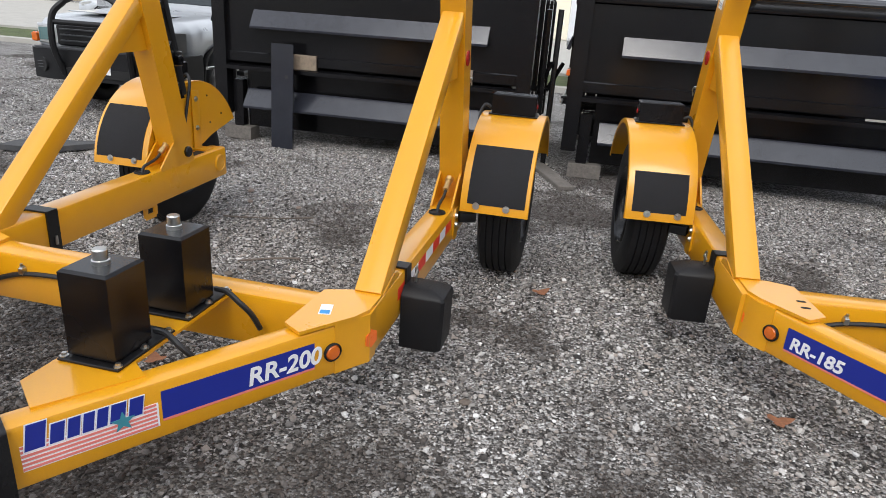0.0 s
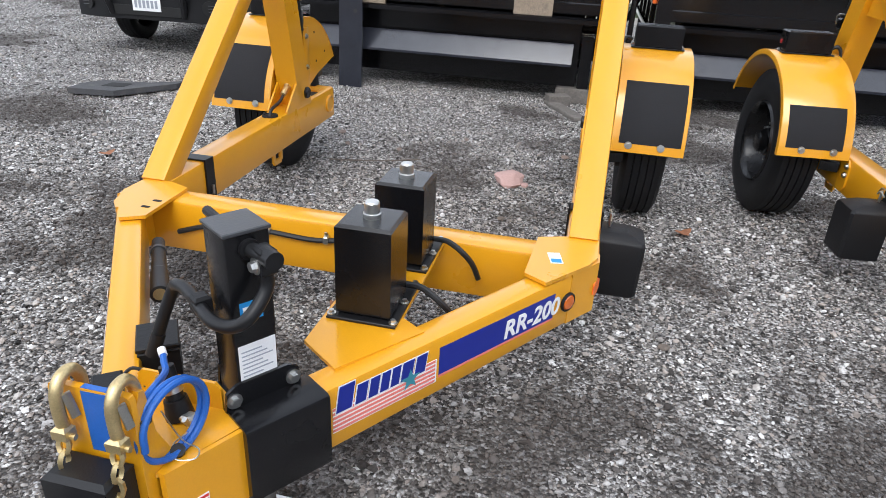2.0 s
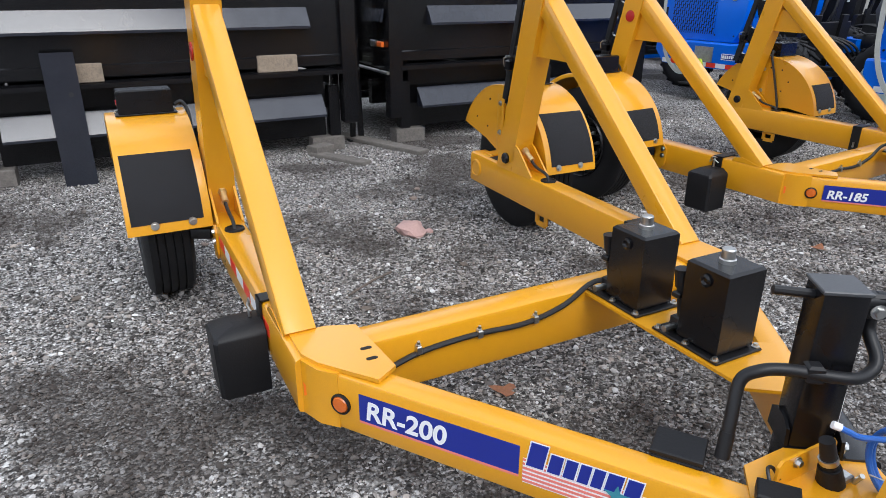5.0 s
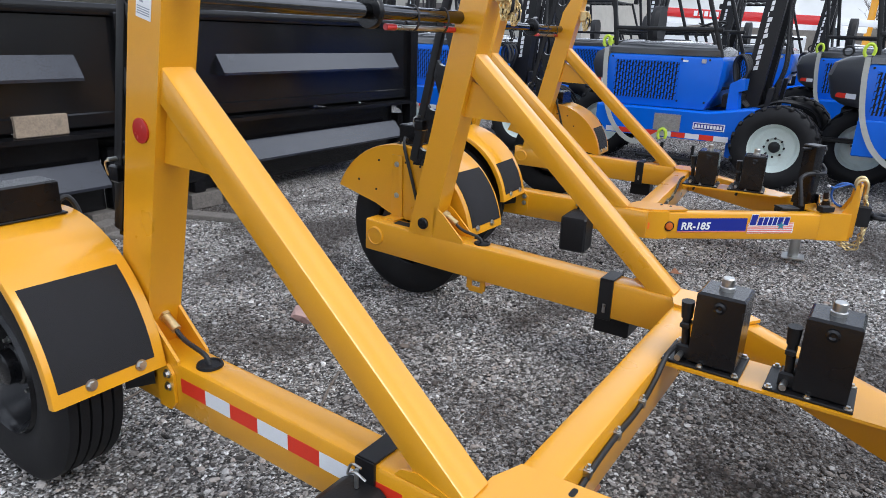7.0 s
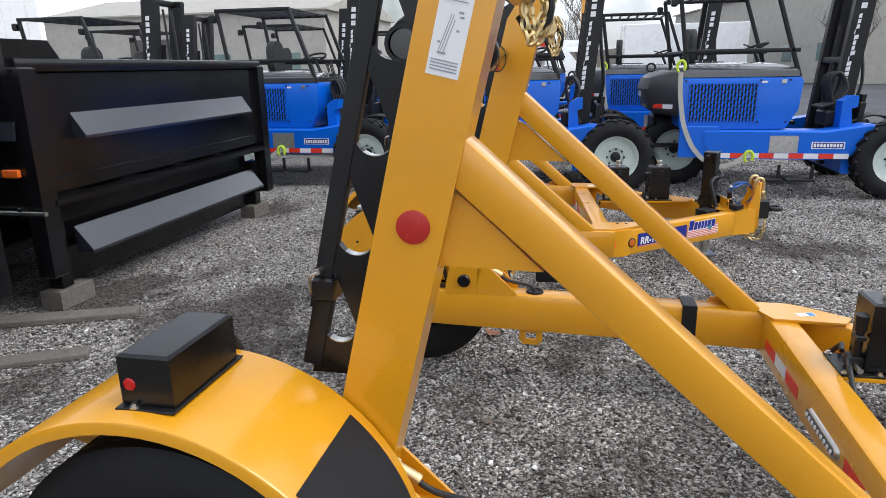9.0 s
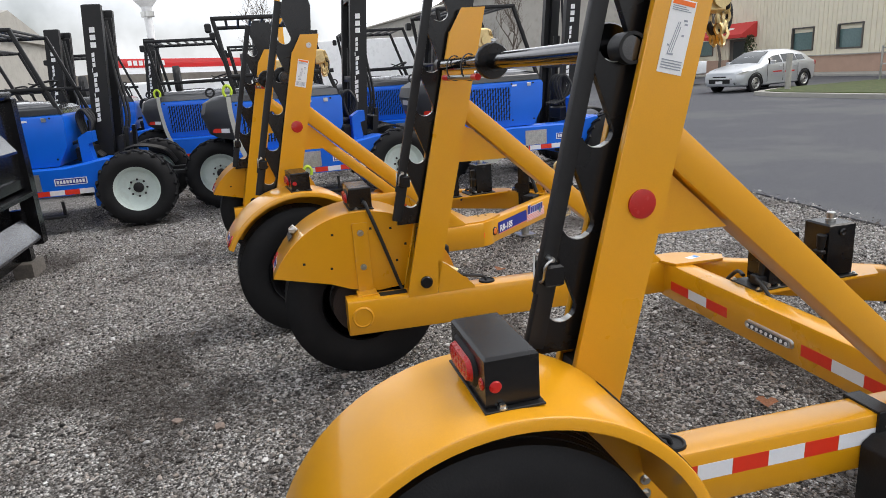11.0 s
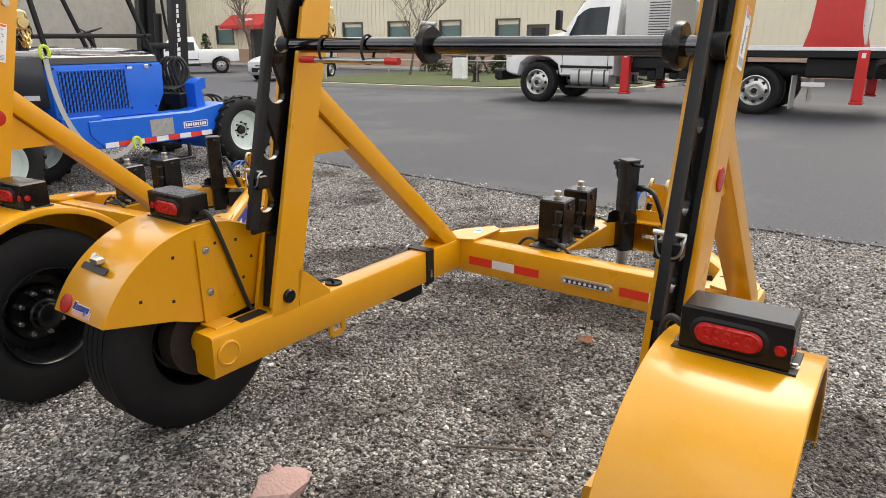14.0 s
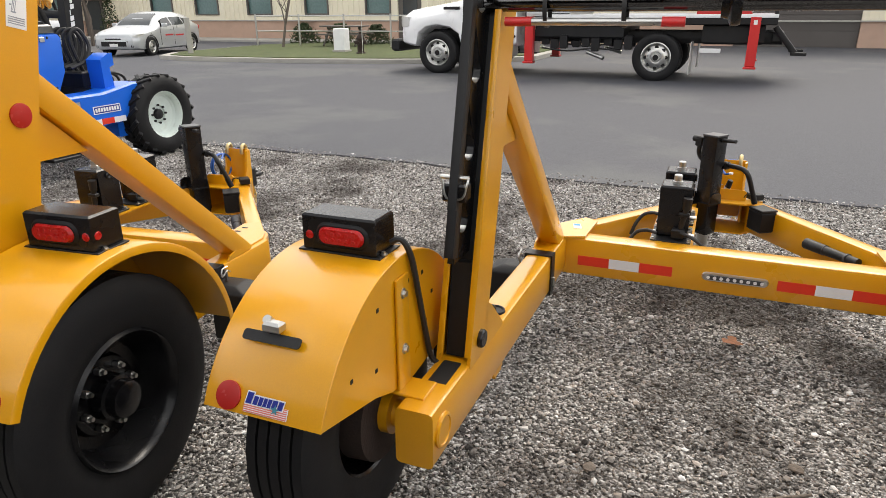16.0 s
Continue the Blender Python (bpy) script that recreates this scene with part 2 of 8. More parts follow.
def ground_mat(name, stops, vs, rough, bump, big=0.75, stain=(0.045, 0.036, 0.03), stain_amt=0.7, fine=420.0):
    """Loose or bound stone: cells of different greys, wide damp stains, and relief."""
    m = bpy.data.materials.new(name)
    m.use_nodes = True
    nt = m.node_tree
    b = nt.nodes["Principled BSDF"]
    co = nt.nodes.new("ShaderNodeTexCoord")
    v = nt.nodes.new("ShaderNodeTexVoronoi")
    v.inputs["Scale"].default_value = vs
    v.inputs["Randomness"].default_value = 1.0
    w = nt.nodes.new("ShaderNodeTexVoronoi")
    w.inputs["Scale"].default_value = vs * 2.1
    n = nt.nodes.new("ShaderNodeTexNoise")
    n.inputs["Scale"].default_value, n.inputs["Detail"].default_value = big, 8.0
    n.inputs["Roughness"].default_value = 0.62
    fn = nt.nodes.new("ShaderNodeTexNoise")
    fn.inputs["Scale"].default_value = fine
    for k in (v, w, n, fn):
        nt.links.new(co.outputs["Object"], k.inputs["Vector"])
    sep = nt.nodes.new("ShaderNodeSeparateColor")
    nt.links.new(v.outputs["Color"], sep.inputs[0])
    sep2 = nt.nodes.new("ShaderNodeSeparateColor")
    nt.links.new(w.outputs["Color"], sep2.inputs[0])
    av = nt.nodes.new("ShaderNodeMath")
    av.operation = "MULTIPLY_ADD"
    av.inputs[1].default_value, av.inputs[2].default_value = 0.45, 0.0
    nt.links.new(sep2.outputs[0], av.inputs[0])
    ad = nt.nodes.new("ShaderNodeMath")
    ad.operation = "MULTIPLY_ADD"
    ad.inputs[1].default_value = 0.55
    nt.links.new(sep.outputs[0], ad.inputs[0])
    nt.links.new(av.outputs[0], ad.inputs[2])
    rp = nt.nodes.new("ShaderNodeValToRGB")
    el = rp.color_ramp.elements
    el[0].position, el[0].color = stops[0][0], (*stops[0][1], 1)
    el[1].position, el[1].color = stops[-1][0], (*stops[-1][1], 1)
    for p, c in stops[1:-1]:
        e = el.new(p)
        e.color = (*c, 1)
    nt.links.new(ad.outputs[0], rp.inputs[0])
    sr = nt.nodes.new("ShaderNodeMapRange")
    sr.inputs["From Min"].default_value, sr.inputs["From Max"].default_value = 0.515, 0.60
    sr.inputs["To Max"].default_value = stain_amt
    nt.links.new(damp(nt, co, n), sr.inputs["Value"])
    mx = nt.nodes.new("ShaderNodeMixRGB")
    mx.inputs[2].default_value = (*stain, 1)
    nt.links.new(sr.outputs[0], mx.inputs[0])
    nt.links.new(rp.outputs[0], mx.inputs[1])
    fm = nt.nodes.new("ShaderNodeMapRange")
    fm.inputs["To Min"].default_value, fm.inputs["To Max"].default_value = 0.75, 1.25
    nt.links.new(fn.outputs[0], fm.inputs["Value"])
    vm = nt.nodes.new("ShaderNodeVectorMath")
    vm.operation = "SCALE"
    nt.links.new(mx.outputs[0], vm.inputs[0])
    nt.links.new(fm.outputs[0], vm.inputs["Scale"])
    nt.links.new(vm.outputs[0], b.inputs["Base Color"])
    b.inputs["Roughness"].default_value = rough
    bp = nt.nodes.new("ShaderNodeBump")
    bp.inputs["Strength"].default_value, bp.inputs["Distance"].default_value = bump, 0.02
    bp.invert = True
    nt.links.new(v.outputs["Distance"], bp.inputs["Height"])
    nt.links.new(bp.outputs[0], b.inputs["Normal"])
    return m


GRAVEL = ground_mat("gravel_bed", [(0.1, (0.022, 0.021, 0.02)), (0.36, (0.092, 0.085, 0.079)), (0.54, (0.245, 0.231, 0.217)), (0.72, (0.455, 0.438, 0.418)), (0.92, (0.76, 0.75, 0.74))], 70, 0.9, 1.0)
ASPHALT = ground_mat("asphalt", [(0.1, (0.036, 0.038, 0.047)), (0.5, (0.052, 0.054, 0.066)), (0.9, (0.082, 0.085, 0.099))], 90, 0.75, 0.15, 0.22, (0.088, 0.09, 0.094), 0.8)


def pebble_mat():
    m = bpy.data.materials.new("pebbles")
    m.use_nodes = True
    nt = m.node_tree
    b = nt.nodes["Principled BSDF"]
    g = nt.nodes.new("ShaderNodeNewGeometry")
    rp = nt.nodes.new("ShaderNodeValToRGB")
    el = rp.color_ramp.elements
    el[0].position, el[0].color = 0.0, (0.018, 0.017, 0.016, 1)
    el[1].position, el[1].color = 1.0, (0.88, 0.88, 0.87, 1)
    for p, c in ((0.14, (0.083, 0.075, 0.069)), (0.34, (0.205, 0.191, 0.178)), (0.52, (0.335, 0.316, 0.295)), (0.64, (0.42, 0.365, 0.32)), (0.80, (0.505, 0.482, 0.458)), (0.92, (0.645, 0.628, 0.61))):
        e = el.new(p)
        e.color = (*c, 1)
    nt.links.new(g.outputs["Random Per Island"], rp.inputs[0])
    co = nt.nodes.new("ShaderNodeTexCoord")
    n = nt.nodes.new("ShaderNodeTexNoise")
    n.inputs["Scale"].default_value, n.inputs["Detail"].default_value = 0.75, 8.0
    n.inputs["Roughness"].default_value = 0.62
    f = nt.nodes.new("ShaderNodeTexNoise")
    f.inputs["Scale"].default_value, f.inputs["Detail"].default_value = 160.0, 4.0
    for k in (n, f):
        nt.links.new(co.outputs["Object"], k.inputs["Vector"])
    sr = nt.nodes.new("ShaderNodeMapRange")
    sr.inputs["From Min"].default_value, sr.inputs["From Max"].default_value = 0.515, 0.60
    sr.inputs["To Max"].default_value = 0.80
    nt.links.new(damp(nt, co, n), sr.inputs["Value"])
    mx = nt.nodes.new("ShaderNodeMixRGB")
    mx.inputs[2].default_value = (0.048, 0.037, 0.031, 1)
    nt.links.new(sr.outputs[0], mx.inputs[0])
    nt.links.new(rp.outputs[0], mx.inputs[1])
    fm = nt.nodes.new("ShaderNodeMapRange")
    fm.inputs["To Min"].default_value, fm.inputs["To Max"].default_value = 0.62, 1.28
    nt.links.new(f.outputs[0], fm.inputs["Value"])
    vm = nt.nodes.new("ShaderNodeVectorMath")
    vm.operation = "SCALE"
    nt.links.new(mx.outputs[0], vm.inputs[0])
    nt.links.new(fm.outputs[0], vm.inputs["Scale"])
    nt.links.new(vm.outputs[0], b.inputs["Base Color"])
    b.inputs["Roughness"].default_value = 0.85
    return m


PEBBLE = pebble_mat()


# ---------------------------------------------------------------- mesh helpers
X, Y, Z = Vector((1, 0, 0)), Vector((0, 1, 0)), Vector((0, 0, 1))


def part(name, bm, material, parent=None, label="", angle=32, m=None):
    """Links a bmesh as one mesh object under a thing or a part."""
    bmesh.ops.remove_doubles(bm, verts=bm.verts, dist=1e-5)
    bmesh.ops.recalc_face_normals(bm, faces=bm.faces)
    me = bpy.data.meshes.new(name)
    bm.to_mesh(me)
    bm.free()
    me.materials.append(material)
    for p in me.polygons:
        p.use_smooth = True
    me.set_sharp_from_angle(angle=radians(angle))
    ob = new(name, me)
    ob.parent = parent
    if m is not None:
        ob.matrix_basis = m
    if label:
        ob["label"] = label
    return ob


def thing(name, label, category, m=None, group="", kind=""):
    ob = new(name)
    if m is not None:
        ob.matrix_basis = m
    return tagged(ob, label, category, group, kind)


def solo(name, bm, material, label, category, m=None, group="", kind="", angle=32):
    return tagged(part(name, bm, material, None, "", angle, m), label, category, group, kind)


def BM():
    return bmesh.new()


def basis(d, up=Z):
    d = Vector(d).normalized()
    s = d.cross(up)
    if s.length < 1e-4:
        s = d.cross(Y)
    s.normalize()
    return d, s, s.cross(d)


def loft(bm, rings, close=True, caps=True):
    vs = [[bm.verts.new(p) for p in r] for r in rings]
    n = len(vs[0])
    for a, b in zip(vs, vs[1:]):
        for i in range(n if close else n - 1):
            j = (i + 1) % n
            bm.faces.new((a[i], a[j], b[j], b[i]))
    if caps and close:
        bm.faces.new(list(reversed(vs[0])))
        bm.faces.new(vs[-1])
    return vs


def rrect(w, h, r, n=3):
    r = min(r, w * 0.49, h * 0.49)
    out = []
    for cx, cy, a0 in ((w / 2 - r, h / 2 - r, 0), (-w / 2 + r, h / 2 - r, 90), (-w / 2 + r, -h / 2 + r, 180), (w / 2 - r, -h / 2 + r, 270)):
        for k in range(n):
            a = radians(a0 + 90 * k / (n - 1))
            out.append((cx + r * math.cos(a), cy + r * math.sin(a)))
    return out


def tube(bm, p0, p1, w, h, r=0.012, up=Z, n=3):
    """A closed box section with rounded corners from p0 to p1; w across, h along up."""
    p0, p1 = Vector(p0), Vector(p1)
    d, s, u = basis(p1 - p0, up)
    pr = rrect(w, h, r, n)
    loft(bm, [[p + s * a + u * b for a, b in pr] for p in (p0, p1)])
    return bm


def box(bm, c, size, r=0.004, m=None):
    """A box with chamfered edges about its centre c."""
    x, y, z = (v / 2 for v in size)
    r = min(r, x * 0.45, y * 0.45, z * 0.45)
    pr = lambda k: [(a, b) for a, b in ((x - k, y - k), (-x + k, y - k), (-x + k, -y + k), (x - k, -y + k))]
    rings = []
    for k, zz in ((r, -z), (0, -z + r), (0, z - r), (r, z)):
        rings.append([(a, b, zz) for a, b in pr(k)])
    M = Matrix.Translation(c) @ (m if m is not None else Matrix.Identity(4))
    loft(bm, [[M @ Vector(p) for p in ring] for ring in rings])
    return bm


def cyl(bm, p0, p1, r, r2=None, n=16, cap=True):
    p0, p1 = Vector(p0), Vector(p1)
    d, s, u = basis(p1 - p0)
    r2 = r if r2 is None else r2
    cs = [(math.cos(2 * math.pi * k / n), math.sin(2 * math.pi * k / n)) for k in range(n)]
    loft(bm, [[p + s * (c * q) + u * (e * q) for c, e in cs] for p, q in ((p0, r), (p1, r2))], caps=cap)
    return bm


def lathe(bm, prof, m, n=32, closed=False):
    """prof: (radius, along axis x). Turned about the local x axis, laid by m."""
    rings = []
    for k in range(n + 0):
        a = 2 * math.pi * k / n
        rings.append([m @ Vector((t, r * math.cos(a), r * math.sin(a))) for r, t in prof])
    vs = [[bm.verts.new(p) for p in ring] for ring in rings]
    q = len(prof)
    for k in range(n):
        a, b = vs[k], vs[(k + 1) % n]
        for i in range(q if closed else q - 1):
            j = (i + 1) % q
            bm.faces.new((a[i], b[i], b[j], a[j]))
    return bm


def slab(bm, pts, o, a, b, nrm, t):
    """A flat plate: outline pts in the plane o + a*u + b*v, thickness t along nrm (centred)."""
    o, a, b, nrm = Vector(o), Vector(a), Vector(b), Vector(nrm)
    loft(bm, [[o + a * p + b * q + nrm * e for p, q in pts] for e in (-t / 2, t / 2)])
    return bm


def yz(bm, pts, x, t):
    return slab(bm, pts, (x, 0, 0), Y, Z, X, t)


def xy(bm, pts, z, t):
    return slab(bm, pts, (0, 0, z), X, Y, Z, t)


def spline(pts, n=6):
    pts = [Vector(p) for p in pts]
    q = [pts[0] * 2 - pts[1], *pts, pts[-1] * 2 - pts[-2]]
    out = []
    for i in range(1, len(q) - 2):
        for k in range(n):
            t = k / n
            a, b, c, d = q[i - 1 : i + 3]
            out.append(0.5 * ((2 * b) + (c - a) * t + (2 * a - 5 * b + 4 * c - d) * t * t + (3 * b - a - 3 * c + d) * t**3))
    out.append(pts[-1])
    return out


def hose(bm, pts, r, n=8, smooth=6):
    pts = spline(pts, smooth) if smooth else [Vector(p) for p in pts]
    rings, u = [], None
    for i, p in enumerate(pts):
        d = (pts[min(i + 1, len(pts) - 1)] - pts[max(i - 1, 0)]).normalized()
        if u is None:
            _, s, u = basis(d)
        s = d.cross(u).normalized()
        u = s.cross(d)
        rings.append([p + s * (r * math.cos(2 * math.pi * k / n)) + u * (r * math.sin(2 * math.pi * k / n)) for k in range(n)])
    loft(bm, rings)
    return bm


def bolt(bm, p, nrm, r=0.011, h=0.008):
    """A hexagon head on a washer."""
    p, nrm = Vector(p), Vector(nrm).normalized()
    cyl(bm, p, p + nrm * 0.003, r * 1.5, n=12)
    cyl(bm, p + nrm * 0.003, p + nrm * (0.003 + h), r, r * 0.9, n=6)
    return bm


def letters(text, size, material, parent, o, a, b, label="", name="lettering", bold=0.0, shear=0.0):
    """Raised lettering from the built-in font: origin o, reading along a, upright along b."""
    cu = bpy.data.curves.new("t", "FONT")
    cu.body, cu.size, cu.extrude, cu.offset, cu.shear = text, size, 0.0006, bold, shear
    cu.resolution_u = 4
    tmp = bpy.data.objects.new("t", cu)
    scene.collection.objects.link(tmp)
    me = bpy.data.meshes.new_from_object(tmp.evaluated_get(bpy.context.evaluated_depsgraph_get()))
    bpy.data.objects.remove(tmp)
    bpy.data.curves.remove(cu)
    me.name = name
    me.materials.clear()
    me.materials.append(material)
    a, b = Vector(a).normalized(), Vector(b).normalized()
    c = a.cross(b)
    M = Matrix((a, b, c)).transposed().to_4x4()
    M.translation = o
    me.transform(M)
    ob = new(name, me)
    ob.parent = parent
    if label:
        ob["label"] = label
    return ob


def chain(bm, pts, link=0.028, r=0.0035):
    """Oval links along a line of points."""
    path = spline(pts, 10)
    acc, k, last = 0.0, 0, path[0]
    for p, q in zip(path, path[1:]):
        acc += (q - p).length
        if acc >= link * 0.72:
            acc, k = 0.0, k + 1
            d, s, u = basis(q - last)
            w = s if k % 2 else u
            c, last = (q + last) / 2, q
            ring = [c + d * (link * 0.5 * math.cos(t)) + w * (link * 0.3 * math.sin(t)) for t in (2 * math.pi * i / 8 for i in range(9))]
            hose(bm, ring, r, 4, 0)
    return bm


# ---------------------------------------------------------------- the reel trailers
def tyre_bm(R, W, rim, grooves=4, n=48):
    """A truck tyre about the x axis, centred on the origin."""
    h = W / 2
    pr = [(rim, -h * 0.78), (rim + 0.015, -h * 0.86), (rim + (R - rim) * 0.45, -h), (R - 0.035, -h * 0.93), (R - 0.008, -h * 0.80)]
    g = h * 1.5 / (grooves * 2 + 1)
    x = -h * 0.75
    for k in range(grooves * 2 + 1):
        top = k % 2 == 0
        wid = g * (1.55 if top else 0.42)
        if top:
            pr += [(R, x), (R, x + wid)]
        else:
            pr += [(R - 0.012, x + 0.0015), (R - 0.012, x + wid - 0.0015)]
        x += wid
    # scale the ribs to span the tread
    t0, t1 = -h * 0.75, x
    pr = [(r, t if i < 5 else t0 + (t - t0) * (1.5 * h) / (t1 - t0)) for i, (r, t) in enumerate(pr)]
    pr += [(R - 0.008, h * 0.80), (R - 0.035, h * 0.93), (rim + (R - rim) * 0.45, h), (rim + 0.015, h * 0.86), (rim, h * 0.78)]
    return lathe(BM(), pr, Matrix.Identity(4), n, True)


def wheel(parent, c, s, R=0.395, W=0.225, rim=0.215):
    """A road wheel under a trailer: tyre, dished black rim, hub and lug nuts. s: the way out."""
    M = Matrix.Translation(c) @ Matrix.Rotation(0 if s > 0 else math.pi, 4, "Z")
    bm = tyre_bm(R, W, rim)
    bmesh.ops.transform(bm, matrix=M, verts=bm.verts)
    w = part("wheel", bm, RUBBER, parent, "black road tyre with ribbed tread")
    bm = lathe(BM(), [(rim + 0.012, 0.095), (rim + 0.004, 0.108), (rim - 0.004, 0.10), (rim - 0.012, 0.07), (rim - 0.03, 0.015), (rim - 0.045, -0.012), (0.135, -0.018), (0.125, 0.004), (0.085, 0.008), (0.0, 0.008)], M, 40)
    lathe(bm, [(rim + 0.004, -0.09), (rim - 0.008, -0.08), (rim - 0.012, 0.07)], M, 40)
    part("rim", bm, BLACK, w, "black steel rim")
    bm = lathe(BM(), [(0.075, 0.008), (0.072, 0.055), (0.062, 0.06), (0.058, 0.092), (0.045, 0.10), (0.0, 0.102)], M, 24)
    part("hub", bm, BLACK, w)
    for k in range(8):
        a = 2 * math.pi * k / 8 + 0.2
        p = Vector((0, 0.1 * math.cos(a), 0.1 * math.sin(a)))
        b2 = BM()
        cyl(b2, M @ (p + X * 0.008), M @ (p + X * 0.03), 0.0125, n=6)
        cyl(b2, M @ (p + X * 0.03), M @ (p + X * 0.044), 0.0075, n=8)
        part("lug_nut", b2, STEEL, w)
    bm = lathe(BM(), [(0.05, -0.13), (0.16, -0.125), (0.165, -0.05), (0.15, -0.045)], M, 32)
    part("brake_drum", bm, RUST, w, "rusty brake drum")
    return w


def ruled(bm, o, a, b, x0, x1, y0, y1, t=0.0012):
    """A thin decal: rectangle in the plane o + a, b, standing t proud."""
    o, a, b = Vector(o), Vector(a).normalized(), Vector(b).normalized()
    return slab(bm, [(x0, y0), (x1, y0), (x1, y1), (x0, y1)], o, a, b, a.cross(b), t)


def logo(parent, o, a, b, s=1.0):
    """The maker's mark as plain shapes: a word of dark bars, red stripes below and a teal star."""
    o, a, b = Vector(o), Vector(a).normalized(), Vector(b).normalized()
    nrm = a.cross(b)
    bm = BM()
    ruled(bm, o, a, b, 0, 0.30 * s, 0, 0.068 * s, 0.001)
    bg = part("logo_field", bm, DWHITE, parent, "white logo field")
    bm = BM()
    for k in range(6):
        ruled(bm, o + nrm * 0.001, a, b, 0.0, 0.295 * s, (0.003 + 0.0115 * k) * s, (0.0095 + 0.0115 * k) * s, 0.001)
    part("logo_stripes", bm, DPINK, bg)
    bm, rim = BM(), BM()
    x = 0.008
    for k, (w, h) in enumerate(((0.05, 0.066), (0.036, 0.05), (0.032, 0.05), (0.03, 0.05), (0.03, 0.05), (0.042, 0.05), (0.04, 0.05))):
        w0, y0 = w * 0.80, 0.052
        slab(bm, [(x * s, y0 * s), ((x + w0) * s, y0 * s), ((x + w0 + 0.16 * h) * s, (y0 + h) * s), ((x + 0.16 * h) * s, (y0 + h) * s)], o + nrm * 0.002, a, b, nrm, 0.001)
        slab(rim, [(x * s - 0.003, y0 * s - 0.003), ((x + w0) * s + 0.003, y0 * s - 0.003), ((x + w0 + 0.16 * h) * s + 0.003, (y0 + h) * s + 0.003), ((x + 0.16 * h) * s - 0.003, (y0 + h) * s + 0.003)], o + nrm * 0.0012, a, b, nrm, 0.0008)
        x += w
    part("logo_outline", rim, DWHITE, bg)
    part("logo_word", bm, NAVY, bg, "dark blue word bars")
    bm = BM()
    st = []
    for k in range(10):
        r = (0.03 if k % 2 == 0 else 0.012) * s
        t = math.pi / 2 + k * math.pi / 5
        st.append((0.215 * s + r * math.cos(t), 0.048 * s + r * math.sin(t)))
    slab(bm, st, o + nrm * 0.0034, a, b, nrm, 0.001)
    part("logo_star", bm, TEAL, bg, "teal star")
    return bg


def tape(parent, o, a, b, segs, h=0.05):
    """Reflective tape: alternating red and white lengths."""
    x = 0.0
    for col, w in segs:
        bm = BM()
        ruled(bm, o, a, b, x, x + w - 0.0015, 0, h, 0.0014)
        part("reflective_tape", bm, RED if col == "r" else WHITE, parent, "red reflective tape" if col == "r" else "white reflective tape")
        x += w


def ztop(y):
    return 0.445 + 0.02 * y


BX, BW, BH = 0.81, 0.116, 0.18  # side beam: middle, width, height
LW = 0.085  # width of a tongue leg
AX_Y, AX_Z = 1.84, 0.395  # wheel axis


def post_y(z):
    return 1.557 - 0.239 * (z - 0.52)  # middle of the leaning post


